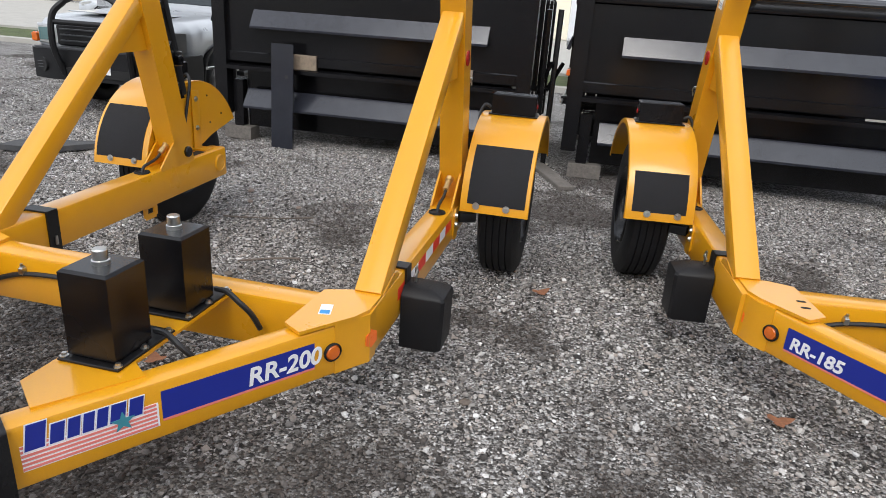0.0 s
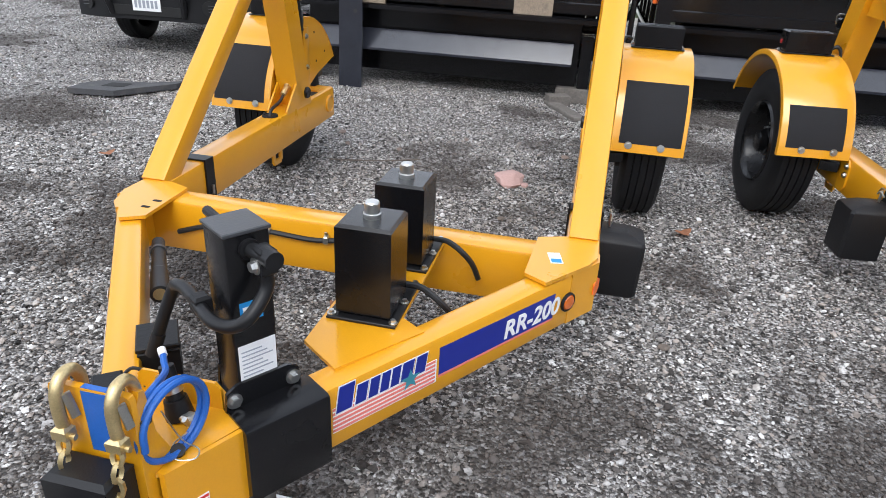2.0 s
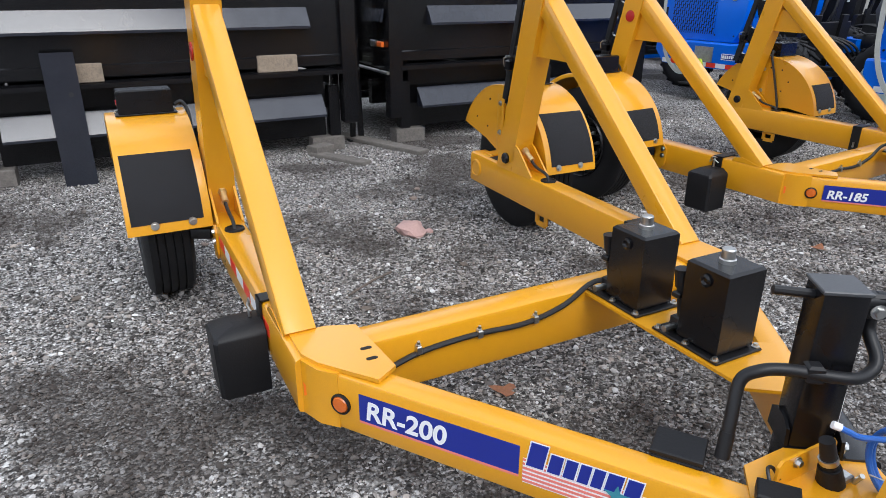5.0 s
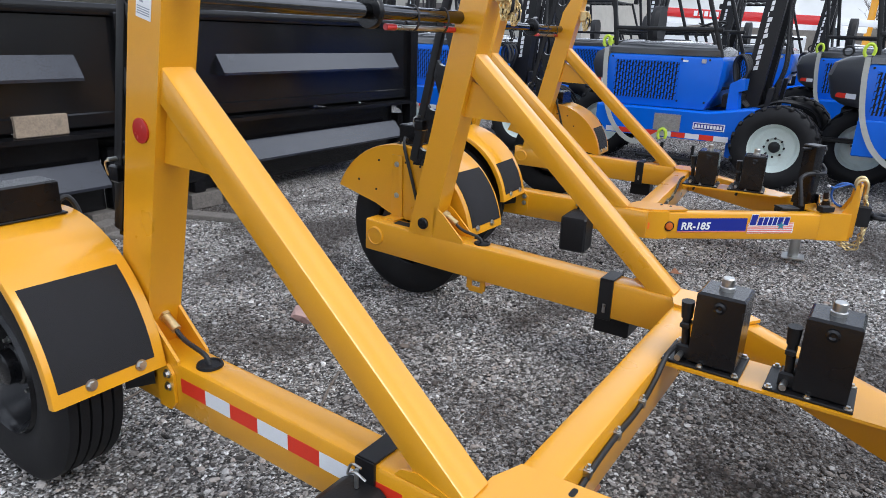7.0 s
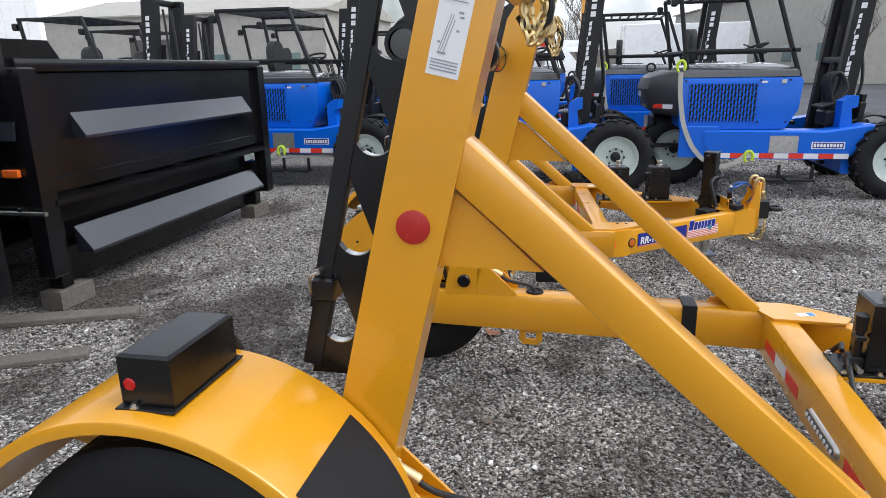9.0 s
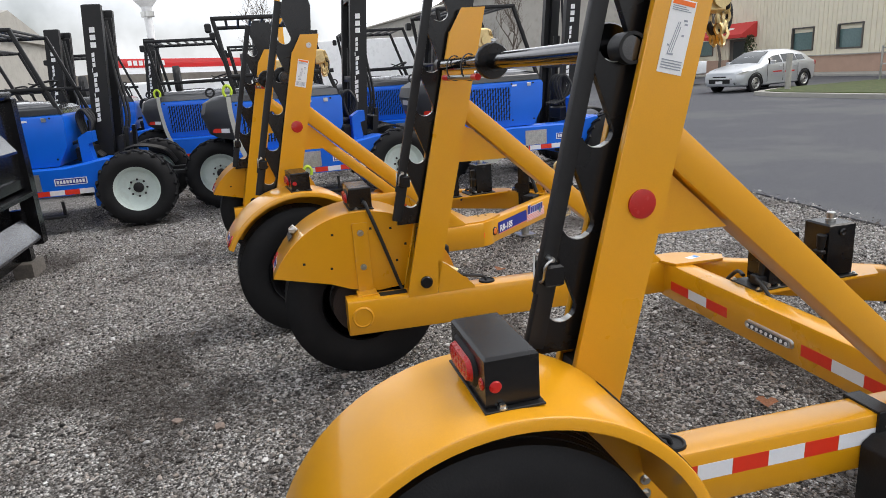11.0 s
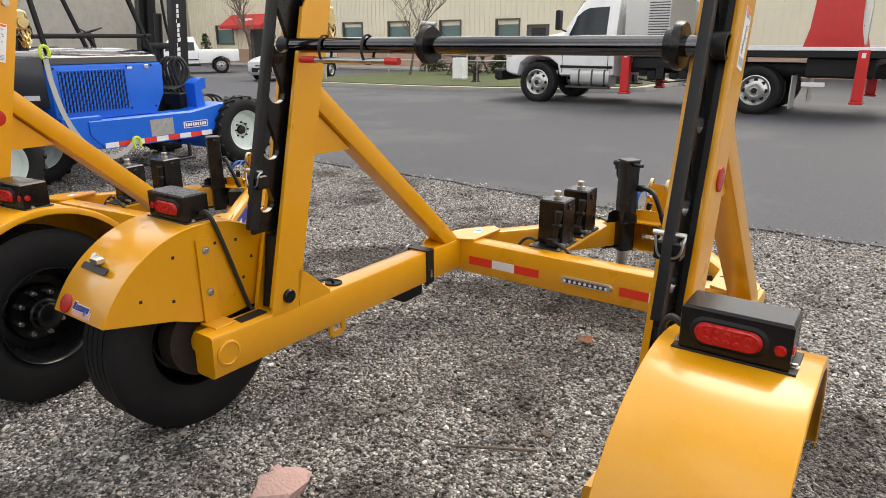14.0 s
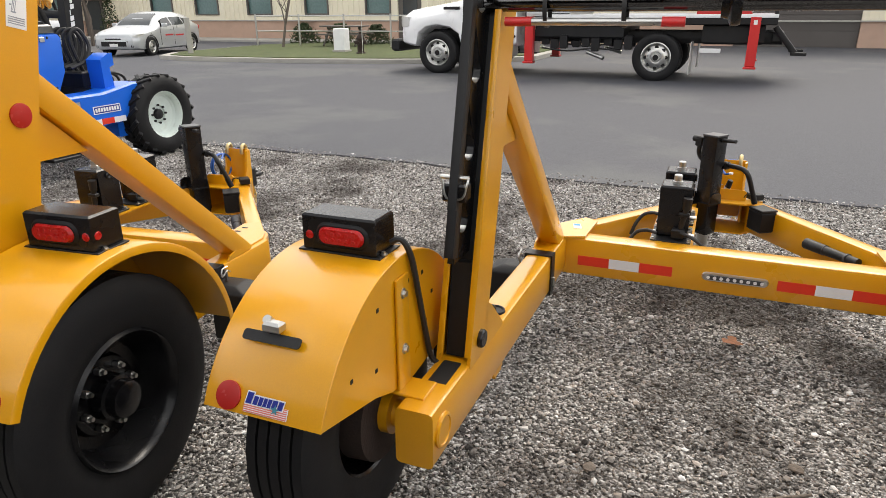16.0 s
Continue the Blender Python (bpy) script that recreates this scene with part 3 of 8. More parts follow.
def trailer(model, place, label, patch=1.0, plate_side=1, wy=0.0, rz=1.19, wide=0.0, pump=(0.0, 0.0), lettering=1.0, taped=True):
    T = thing("reel_trailer", label, "trailer", place, "yellow reel trailers")
    # --- tongue and crossbeam
    bm = tube(BM(), (-0.775, 0.157, ztop(0) - BH / 2 - 0.008), (0.775, 0.157, ztop(0) - BH / 2 - 0.008), BW, BH + 0.016, 0.014)
    xb = part("crossbeam", bm, YELLOW, T)
    o = (0.687, 0.2156, 0.306)
    tape(xb, o, -X, Z, (("r", 0.155), ("w", 0.147), ("r", 0.155)))
    tape(xb, (-0.228, 0.2156, 0.306), -X, Z, (("r", 0.155), ("w", 0.147), ("r", 0.155)))
    bm = BM()
    loft(bm, [[(-0.047 - p, 0.2152 + e, 0.335 + q) for p, q in rrect(0.29 * (1 if e < 0.008 else 0.96), 0.042 * (1 if e < 0.008 else 0.8), 0.02, 4)] for e in (0, 0.008, 0.014)])
    bar = part("marker_light_bar", bm, STEEL, xb, "clear marker light bar in a chrome surround")
    bm = BM()
    loft(bm, [[(-0.047 - p, 0.2292 + e, 0.335 + q) for p, q in rrect(0.25, 0.022, 0.01, 4)] for e in (0, 0.002)])
    part("marker_lens", bm, DGREY, bar)
    for k in range(9):
        b2 = cyl(BM(), (-0.047 + (k - 4) * 0.029, 0.2312, 0.335), (-0.047 + (k - 4) * 0.029, 0.235, 0.335), 0.008, n=10)
        part("marker_diode", b2, DWHITE, bar)
    # hose along the front face of the crossbeam with its clips
    hp = [(0.22, 0.07, 0.485), (0.16, 0.085, 0.47), (0.06, 0.09, 0.41), (-0.10, 0.09, 0.378), (-0.3, 0.09, 0.385), (-0.5, 0.09, 0.372), (-0.64, 0.09, 0.33)]
    hs = part("hydraulic_hose", hose(BM(), hp, 0.0095), CABLE, T, "black hydraulic hose clipped to the crossbeam")
    for k in (-0.5, -0.28, -0.06):
        bm = box(BM(), (k, 0.09, 0.385), (0.018, 0.024, 0.03), 0.004)
        bolt(bm, (k, 0.09, 0.40), (0, -0.2, 1), 0.006, 0.012)
        part("hose_clip", bm, STEEL, hs)
    d = Vector((0.573, 0.8195, 0)).normalized()
    for s in (1, -1):
        ds, out = Vector((d.x * s, d.y, 0)), Vector((d.y * s, -d.x, 0))
        base = Vector((0.794 * s, -0.026, ztop(0) - BH / 2)) - out * (LW / 2 + (0.013 if s > 0 else 0))
        c0, c1 = base + ds * 0.10, base - ds * 1.06 - Z * 0.017
        leg = part("tongue_leg", tube(BM(), c0, c1, LW, BH, 0.014), YELLOW, T)
        face = lambda dist, z: Vector((0.794 * s, -0.026, 0)) - ds * dist + out * (-0.0124 if s > 0 else 0.0006) + Z * z
        # model stripe and name; read from the outside
        rd = ds if s > 0 else -ds
        start = 0.06 if s < 0 else 0.535
        bm = ruled(BM(), face(start, 0.318), rd, Z, 0, 0.47, 0, 0.085)
        st = part("model_stripe", bm, NAVY, leg, "dark blue stripe with white model lettering")
        bm = ruled(BM(), face(start, 0.31), rd, Z, 0, 0.47, 0, 0.008)
        part("stripe_edge", bm, DPINK, st)
        letters(model, 0.082 * lettering, DWHITE, st, face(start, 0.330) + rd * (0.245 if s > 0 else 0.02) + out * 0.0018, rd, Z, "white model lettering", bold=0.002, shear=0.12)
        logo(leg, face(0.865 if s > 0 else 0.54, 0.30), rd, Z, 1.07)
        # round amber side light
        q = face(0.0, 0.352)
        Mx = Matrix.Translation(q) @ out.to_track_quat("X", "Z").to_matrix().to_4x4()
        lamp = part("side_light", lathe(BM(), [(0.032, 0), (0.032, 0.007), (0.028, 0.010), (0.026, 0.006)], Mx, 24), MOULD, leg, "amber side light in a black rubber ring")
        part("lens", lathe(BM(), [(0.027, 0.004), (0.022, 0.011), (0.0, 0.014)], Mx, 20), AMBER, lamp)
        # angled corner cover with its orange reflector
        bm = BM()
        cz = ztop(0.1)
        nose = [(0.836, 0.055), (0.79, -0.012)] if s > 0 else [(0.842, 0.025), (0.80, -0.02)]
        pts = [(0.869 * s, 0.16), (0.869 * s, 0.10)] + [(a * s, b) for a, b in nose] + [(0.745 * s, 0.02), (0.75 * s, 0.16)]
        xy(bm, pts, cz - BH / 2, BH - 0.002)
        cc = part("corner_cover", bm, YELLOW, T)
        bm = BM()
        u = Vector((0.03 * s, 0.1, 0)).normalized()
        nrm = Vector((u.y * s, -u.x * s, 0))
        hexa = [(0.034 * math.cos(a), 0.034 * math.sin(a)) for a in (radians(60 * k + 30) for k in range(6))]
        slab(bm, hexa, Vector((0.867 * s, 0.112, 0.352)) + nrm * 0.003, u, Z, nrm, 0.004)
        part("corner_reflector", bm, ORANGE, cc, "orange corner reflector")
        # gusset plate over the joint
        bm = BM()
        g = [(0.66 * s, 0.205), (0.645 * s, -0.07), (0.715 * s, -0.115), (0.835 * s, 0.045), (0.862 * s, 0.11), (0.862 * s, 0.24), (0.75 * s, 0.24)]
        xy(bm, g, ztop(0.05) + 0.006, 0.012)
        gp = part("gusset_plate", bm, YELLOW, T)
        if s < 0:
            for hx, hy in ((-0.685, 0.055), (-0.69, -0.005)):
                bm = BM()
                loft(bm, [[(hx + p, hy + q, ztop(0.05) + 0.0122 + e) for p, q in rrect(0.035, 0.016, 0.008, 4)] for e in (0, 0.0006)])
                part("slot_hole", bm, SEAL, gp)
        if s > 0:
            bm = ruled(BM(), (0.70, 0.09, ztop(0.05) + 0.0125), (0.25, -1, 0), (1, 0.25, 0), 0, 0.075, 0, 0.04)
            lb = part("paper_label", bm, DWHITE, gp, "white paper label")
            bm = ruled(BM(), (0.70 * s, 0.09, ztop(0.05) + 0.0138), (0.25, -1, 0), (1, 0.25, 0), 0.045, 0.07, 0.004, 0.036)
            part("label_print", bm, LBLUE, lb)
        # --- side beam
        tail = 1.945 if taped else 1.72
        p0, p1 = Vector((BX * s, 0.10, ztop(0.1) - BH / 2)), Vector((BX * s, tail, ztop(1.925) - BH / 2))
        beam = part("side_beam", tube(BM(), p0, p1, BW, BH, 0.014), YELLOW, T)
        bm = lathe(BM(), [(0.054, -0.002), (0.054, 0.006), (0.048, 0.010), (0.044, 0.010), (0.042, 0.006), (0.0, 0.006)], Matrix.Translation(((BX - BW / 2) * s, tail - 0.07, 0.395)) @ Matrix.Rotation(math.pi if s > 0 else 0, 4, "Z"), 28)
        part("end_disc", bm, YELLOW, beam)
        slope = Vector((0, -1, -0.02)).normalized()
        segs = [("r", 0.12), ("w", 0.115), ("r", 0.12), ("w", 0.125), ("r", 0.12), ("w", 0.14), ("r", 0.14)]
        if taped:
            tape(beam, Vector(((BX + BW / 2) * s, 1.29, 0.376)), slope, Vector((0, -0.02, 1)), segs)
        bm = BM()
        fr = [(1.19, 0.285), (1.27, 0.285), (1.27, 0.225), (1.19, 0.225)]
        for (a, b), (c, e) in zip(fr, fr[1:] + fr[:1]):
            tube(bm, (0.79 * s, a, b), (0.79 * s, c, e), 0.03, 0.012, 0.003, X)
        part("tie_down_loop", bm, YELLOW, beam)
        # grommet and cable on top of the beam
        gm = lathe(BM(), [(0.0, 0.004), (0.03, 0.004), (0.034, 0.009), (0.04, 0.008), (0.042, 0.0)], Matrix.Translation((BX * s, 1.217, ztop(1.217))) @ Matrix.Rotation(-math.pi / 2, 4, "Y"), 20)
        gr = part("cable_grommet", gm, MOULD, beam, "black rubber grommet")
        cp = [(BX * s, 1.217, ztop(1.217)), (BX * s, 1.24, ztop(1.217) + 0.03), (BX * s, 1.34, 0.52), (BX * s, 1.395, 0.555)]
        part("lift_cable", hose(BM(), cp, 0.008), CABLE, gr)
        bm = cyl(BM(), (BX * s, 1.375, 0.545), (BX * s, 1.43, 0.575), 0.016, n=12)
        cyl(bm, (BX * s, 1.43, 0.575), (BX * s, 1.455, 0.588), 0.021, n=6)
        part("cylinder_fitting", bm, GOLD, gr, "brass coloured hose fitting")
        # lower bracket that carries the fender from the beam end
        for gx in (BX - BW / 2 + 0.005, BX + BW / 2 - 0.005):
            bm = yz(BM(), [(1.49, 0.462), (1.30, 0.462), (1.30, 0.478), (1.43, 0.60), (1.48, 0.63)], gx * s, 0.01)
            part("post_gusset", bm, YELLOW, beam)
        pin = lathe(BM(), [(0.0, 0.016), (0.026, 0.016), (0.031, 0.01), (0.031, 0.0)], Matrix.Translation(((BX - BW / 2) * s, 1.547, 0.529)) @ Matrix.Rotation(math.pi if s > 0 else 0, 4, "Z"), 20)
        part("pivot_pin", pin, BLACK, beam, "black pivot pin head")
        # bolted flange at the front of the wheel arm
        bm = yz(BM(), [(1.40 + wy, 0.46), (1.34 + wy, 0.46), (1.315 + wy, 0.43), (1.315 + wy, 0.33), (1.34 + wy, 0.30), (1.40 + wy, 0.30)], (BX + BW / 2 + 0.006) * s, 0.01)
        fl = part("wheel_arm_flange", bm, YELLOW, beam)
        for z in (0.43, 0.385):
            part("flange_bolt", bolt(BM(), ((BX + BW / 2 + 0.011) * s, 1.34 + wy, z), X * s), STEEL, fl)
        bm = tube(BM(), ((BX + BW / 2 + 0.01) * s, 1.42 + wy, 0.40), (0.955 * s, 1.46 + wy, 0.40), 0.05, 0.05, 0.008)
        part("fender_arm", bm, SATIN, beam, "black arm under the fender")
        # --- post: a channel open to the rear
        z0, z1 = 0.46, 1.80
        zs = Vector((0, post_y(z1) - post_y(z0), z1 - z0))
        dd = 0.074
        post = None
        bm = BM()
        t = 0.01
        ring = [(-BW / 2, dd), (-BW / 2, -dd), (BW / 2, -dd), (BW / 2, dd), (BW / 2 - t, dd), (BW / 2 - t, -dd + t), (-BW / 2 + t, -dd + t), (-BW / 2 + t, dd)]
        rr = []
        for z, k in ((z0, 1), (1.70, 1), (z1, 0.62)):
            rr.append([(BX * s + a, post_y(z) + (b if b < 0 else b * k - (1 - k) * 0.02), z) for a, b in ring])
        loft(bm, rr)
        post = part("post", bm, YELLOW, T)
        for ed in (-1, 1):
            b2 = BM()
            loft(b2, [[(BX * s + ed * (BW / 2 - 0.011) + a, post_y(z) + 0.074 + b, z) for a, b in rrect(0.022, 0.006, 0.003)] for z in (0.50, 1.70)])
            part("post_lip", b2, YELLOW, post)
        ob = Vector(((BX + BW / 2 + 0.0015) * s, post_y(rz) - 0.006, rz))
        part("round_reflector", lathe(BM(), [(0.036, -0.001), (0.036, 0.004), (0.032, 0.005), (0, 0.0055)], Matrix.Translation(ob) @ Matrix.Rotation(0 if s > 0 else math.pi, 4, "Z"), 28), REFL, post, "round red reflector")
        ax = Vector((0, -0.239, 1)).normalized()
        rdir = Vector((0, 1 if s > 0 else -1, 0.239 * (1 if s > 0 else -1))).normalized()
        so = Vector(((BX + BW / 2 + 0.001) * s, post_y(1.47) - 0.004, 1.49)) - rdir * 0.033
        dc = part("instruction_decal", ruled(BM(), so, rdir, ax, 0, 0.066, 0, 0.165), DWHITE, post, "white instruction sticker with small grey print")
        bm = BM()
        for k in range(4):
            ruled(bm, so + X * s * 0.0012, rdir, ax, 0.006, 0.060, 0.01 + 0.006 * k, 0.0125 + 0.006 * k)
        for k in range(3):
            ruled(bm, so + X * s * 0.0012, rdir, ax, 0.006, 0.056 - 0.008 * k, 0.139 + 0.0042 * k, 0.1405 + 0.0042 * k)
        fig = Vector(rdir) * 0.18 + ax
        for x_, y_, l_ in ((0.016, 0.045, 0.072), (0.021, 0.047, 0.070), (0.026, 0.045, 0.062)):
            ruled(bm, so + X * s * 0.0012 + rdir * x_ + ax * y_, rdir, fig, 0, 0.0012, 0, l_)
        for x_, y_, w_ in ((0.042, 0.118, 0.010), (0.046, 0.110, 0.008), (0.044, 0.085, 0.006), (0.012, 0.060, 0.005), (0.016, 0.041, 0.016)):
            ruled(bm, so + X * s * 0.0012, rdir, ax, x_, x_ + w_, y_, y_ + 0.004)
        part("decal_print", bm, GREYINK, dc)
        bm = ruled(BM(), so + X * s * 0.0012, rdir, ax, 0.004, 0.062, 0.152, 0.162)
        part("decal_heading", bm, ORANGE, dc)
        bm = cyl(BM(), ((BX + BW / 2) * s, post_y(1.74) - 0.02, 1.735), ((BX + BW / 2 + 0.008) * s, post_y(1.74) - 0.02, 1.735), 0.016, n=14)
        part("top_bolt", bm, STEEL, post)
        # gold winch block and hook at the top of the post
        bm = box(BM(), (BX * s, post_y(1.66) - 0.105, 1.665), (0.05, 0.05, 0.09), 0.008)
        cyl(bm, ((BX - 0.035) * s, post_y(1.66) - 0.115, 1.655), ((BX + 0.035) * s, post_y(1.66) - 0.115, 1.655), 0.024, n=16)
        w = part("ratchet_block", bm, GOLD, post, "gold ratchet block with a hook")
        bm = hose(BM(), [(BX * s, post_y(1.62) - 0.12, 1.66), (BX * s, post_y(1.62) - 0.165, 1.64), (BX * s, post_y(1.62) - 0.165, 1.59), (BX * s, post_y(1.62) - 0.13, 1.575), (BX * s, post_y(1.62) - 0.11, 1.60)], 0.008)
        part("hook", bm, SATIN, w)
        bm = tube(BM(), (BX * s, post_y(0.52) + 0.012, 0.52), (BX * s, post_y(1.78) + 0.012, 1.78), 0.056, 0.075, 0.006, X)
        part("slide_channel", bm, SATIN, post, "black slide channel inside the post")
        bm = BM()
        for k in range(3):
            cx = BX * s + (k - 1) * 0.014
            yk = post_y(1.66) - 0.13 - 0.012 * (k % 2)
            chain(bm, [(cx, yk, 1.70), (cx + 0.01, yk - 0.02, 1.64), (cx + 0.004, yk - 0.012, 1.58), (cx - 0.012, yk + 0.01, 1.55), (cx - 0.008, yk + 0.02, 1.62)], 0.026, 0.0042)
        part("hoist_chain", bm, GOLD, w, "bundled gold chain")
        # --- strut and web
        a0, a1 = Vector((BX * s, 1.318, 1.372)), Vector((BX * s, 0.262, 0.430))
        part("strut", tube(BM(), a0, a1, 0.09, 0.10, 0.007, X), YELLOW, T)
        bm = yz(BM(), [(1.36, 1.10), (1.09, 1.095), (1.16, 1.16), (1.26, 1.25), (1.32, 1.28)], BX * s, 0.055)
        part("web_plate", bm, YELLOW, T)
        bm = yz(BM(), [(0.25, ztop(0.3)), (0.44, ztop(0.4)), (0.42, 0.475), (0.37, 0.485)], (BX + 0.049) * s, 0.008)
        part("strut_foot_plate", bm, YELLOW, T)
        # --- notched black lifting plate in the post, with the keeper bar behind it
        z0p, z1p = 0.82, 2.02
        rear = lambda z: 1.640 - 0.239 * (z - 0.90)
        front = lambda z: post_y(z) - 0.03
        hooks = [0.94, 1.15, 1.37, 1.565, 1.79]
        outline = [(front(z0p), z0p), (rear(z0p), z0p)]
        arcs = []
        for zh in hooks:
            arcs.append([(rear(zh) - 0.046 + 0.042 * math.cos(radians(a)), zh + 0.042 * math.sin(radians(a))) for a in range(-20, -181, -16)])
            outline += [(rear(zh - 0.016), zh - 0.016)] + arcs[-1] + [(rear(zh + 0.13) - 0.010, zh + 0.13), (rear(zh + 0.145), zh + 0.145)]
        outline += [(rear(z1p) - 0.012, z1p), (front(z1p) + 0.045, z1p), (front(1.97) + 0.02, 1.97), (front(1.84), 1.84)]
        pl = part("notched_plate", yz(BM(), outline, BX * s, 0.022), BLACK, T, "black notched reel lifting plate")
        for arc in arcs:
            bm = BM()
            loft(bm, [[(BX * s - 0.0115, b, c + 0.0004), (BX * s + 0.0115, b, c + 0.0004), (BX * s + 0.0115, b, c + 0.0024), (BX * s - 0.0115, b, c + 0.0024)] for b, c in arc[2:8]])
            part("worn_saddle", bm, STEEL, pl, "bright worn steel in the notch")
        bm = tube(BM(), (BX * s, rear(0.98) + 0.014, 0.98), (BX * s, rear(2.0) + 0.014, 2.0), 0.040, 0.028, 0.003, X)
        tube(bm, (BX * s, rear(0.84) + 0.004, 0.84), (BX * s, rear(1.03) + 0.004, 1.03), 0.045, 0.03, 0.003, X)
        kb = part("keeper_bar", bm, SATIN, pl, "black keeper bar")
        yl = rear(1.075) + 0.02
        bm = cyl(BM(), (BX * s - 0.042, yl, 1.075), (BX * s + 0.046, yl, 1.075), 0.007, n=10)
        lp = [(BX * s - 0.04, yl, 1.075), (BX * s - 0.042, yl + 0.018, 1.062), (BX * s - 0.028, yl + 0.022, 1.02), (BX * s + 0.02, yl + 0.022, 1.018), (BX * s + 0.036, yl + 0.015, 1.07)]
        hose(bm, lp, 0.0035, 6, 4)
        part("locking_pin", bm, STEEL, kb, "zinc locking pin with wire clip")
        bm = box(BM(), (BX * s, rear(1.04) + 0.004, 1.03), (0.07, 0.05, 0.055), 0.006)
        part("hinge_block", bm, BLACK, kb)
        bm = yz(BM(), [(post_y(0.5) + 0.05, 0.485), (post_y(0.78) + 0.065, 0.79), (post_y(0.78) - 0.06, 0.79), (post_y(0.5) - 0.05, 0.485)], BX * s, 0.07)
        part("lift_cylinder", bm, SATIN, T, "black lift cylinder inside the post")
        # flat black patch painted for the shaded opening behind the post
        bm = BM()
        loft(bm, [[(BX * s + p, (1.715 if taped else 1.66) + q * (1 if taped else 0.4), ztop(1.7) + e) for p, q in rrect(0.06, 0.15, 0.008)] for e in (0.0004, 0.0012)])
        part("open_slot", bm, SEAL, beam, "flat black patch drawn for the shaded slot in the beam")
        # --- fender
        fx0, fx1, R = 0.893 * s, 1.238 * s, 0.487
        cy, cz2 = AX_Y - 0.01 + wy, 0.405
        bm = BM()
        a0f, a1f = radians(174), radians(24.5)
        na = 30
        prof = [(fx1, R - 0.028), (fx1, R - 0.006), (fx1 - 0.002 * s, R - 0.002), (fx1 - 0.006 * s, R), (fx0 + 0.002 * s, R), (fx0, R - 0.002)]
        inner = [(x, r - 0.004) for x, r in reversed(prof)]
        inner[-1] = (fx1 - 0.004 * s, R - 0.028)
        inner[-2] = (fx1 - 0.004 * s, R - 0.008)
        rings = []
        for k in range(na + 1):
            a = a0f + (a1f - a0f) * k / na
            rings.append([(x, cy + r * math.cos(a), cz2 + r * math.sin(a)) for x, r in prof + inner])
        loft(bm, rings)
        fen = part("fender", bm, YELLOW, T)
        ap = [(cy + (R - 0.004) * math.cos(a0f + (a1f - a0f) * k / 24), cz2 + (R - 0.004) * math.sin(a0f + (a1f - a0f) * k / 24)) for k in range(25)]
        ap += [(2.0 + wy, 0.54), (1.9 + wy, 0.50), (1.765 + wy, 0.475), (1.565 + wy, 0.49)]
        part("inner_fender_plate", yz(BM(), ap, fx0 + 0.004 * s, 0.004), YELLOW, fen)
        for hy, hz in ((1.66, 0.62), (1.68, 0.79), (1.78, 0.80), (1.97, 0.79), (1.99, 0.62), (2.12, 0.66), (1.61, 0.70)):
            part("square_hole", box(BM(), (fx0 + 0.0015 * s, hy + wy, hz), (0.002, 0.012, 0.012), 0.0004), SEAL, fen)
        bm = tube(BM(), (fx0 - 0.004 * s, 1.833 + wy, 0.475), (fx0 - 0.004 * s, 1.833 + wy, 0.835), 0.075, 0.008, 0.002, X)
        box(bm, ((fx0 + BX * s) / 2 + 0.005 * s, 1.833 + wy, 0.484), (0.10, 0.10, 0.008), 0.002)
        br = part("fender_bracket", bm, YELLOW, T)
        for z in (0.61, 0.785):
            part("bracket_bolt", bolt(BM(), (fx0 - 0.008 * s, 1.833 + wy, z), -X * s), STEEL, br)
        # grip sheet on the front of the fender
        x0, x1 = (0.928 * s, 1.218 * s) if patch > 0.9 else (0.935 * s, 1.205 * s)
        aa, ab = radians(169), radians(169 - 37 * patch)
        bm = BM()
        loft(bm, [[(x, cy + (R + e) * math.cos(aa + (ab - aa) * k / 10), cz2 + (R + e) * math.sin(aa + (ab - aa) * k / 10)) for x, e in ((x0, 0.0003), (x1, 0.0003), (x1, 0.0022), (x0, 0.0022))] for k in range(11)])
        part("grip_sheet", bm, GRIP, fen, "dark grey non-slip sheet")
        for x in (0.975, 1.127):
            a = radians(171.6)
            nrm = Vector((0, math.cos(a), math.sin(a)))
            part("fender_bolt", bolt(BM(), Vector((x * s, cy + R * math.cos(a), cz2 + R * math.sin(a) + 0.014)), nrm, 0.012, 0.008), STEEL, fen)
        rr2 = radians(29)
        q = Vector((1.165 * s if s > 0 else -1.165, cy + R * math.cos(rr2), cz2 + R * math.sin(rr2)))
        nrm = Vector((0, math.cos(rr2), math.sin(rr2)))
        Mq = Matrix.Translation(q) @ nrm.to_track_quat("X", "Z").to_matrix().to_4x4()
        part("rear_reflector", lathe(BM(), [(0.036, -0.004), (0.036, 0.004), (0.032, 0.005), (0, 0.0055)], Mq, 26), REFL, fen, "round red reflector")
        tg = Vector((0, -math.sin(rr2), math.cos(rr2)))
        lo = Vector((1.115 * s if s > 0 else -0.985, q.y, q.z)) + nrm * 0.0015 - tg * 0.03
        logo(fen, lo, -X, tg, 0.42)
        # tail lamp box on top
        LB = part("tail_lamp_box", box(BM(), (1.063 * s, 1.81 + wy, 0.945), (0.232, 0.112, 0.108), 0.006), BLACK, T, "black steel tail lamp box")
        bm = box(BM(), (1.063 * s, 1.81 + wy, 0.8915), (0.262, 0.125, 0.006), 0.002)
        part("lamp_base", bm, SATIN, LB)
        bm = BM()
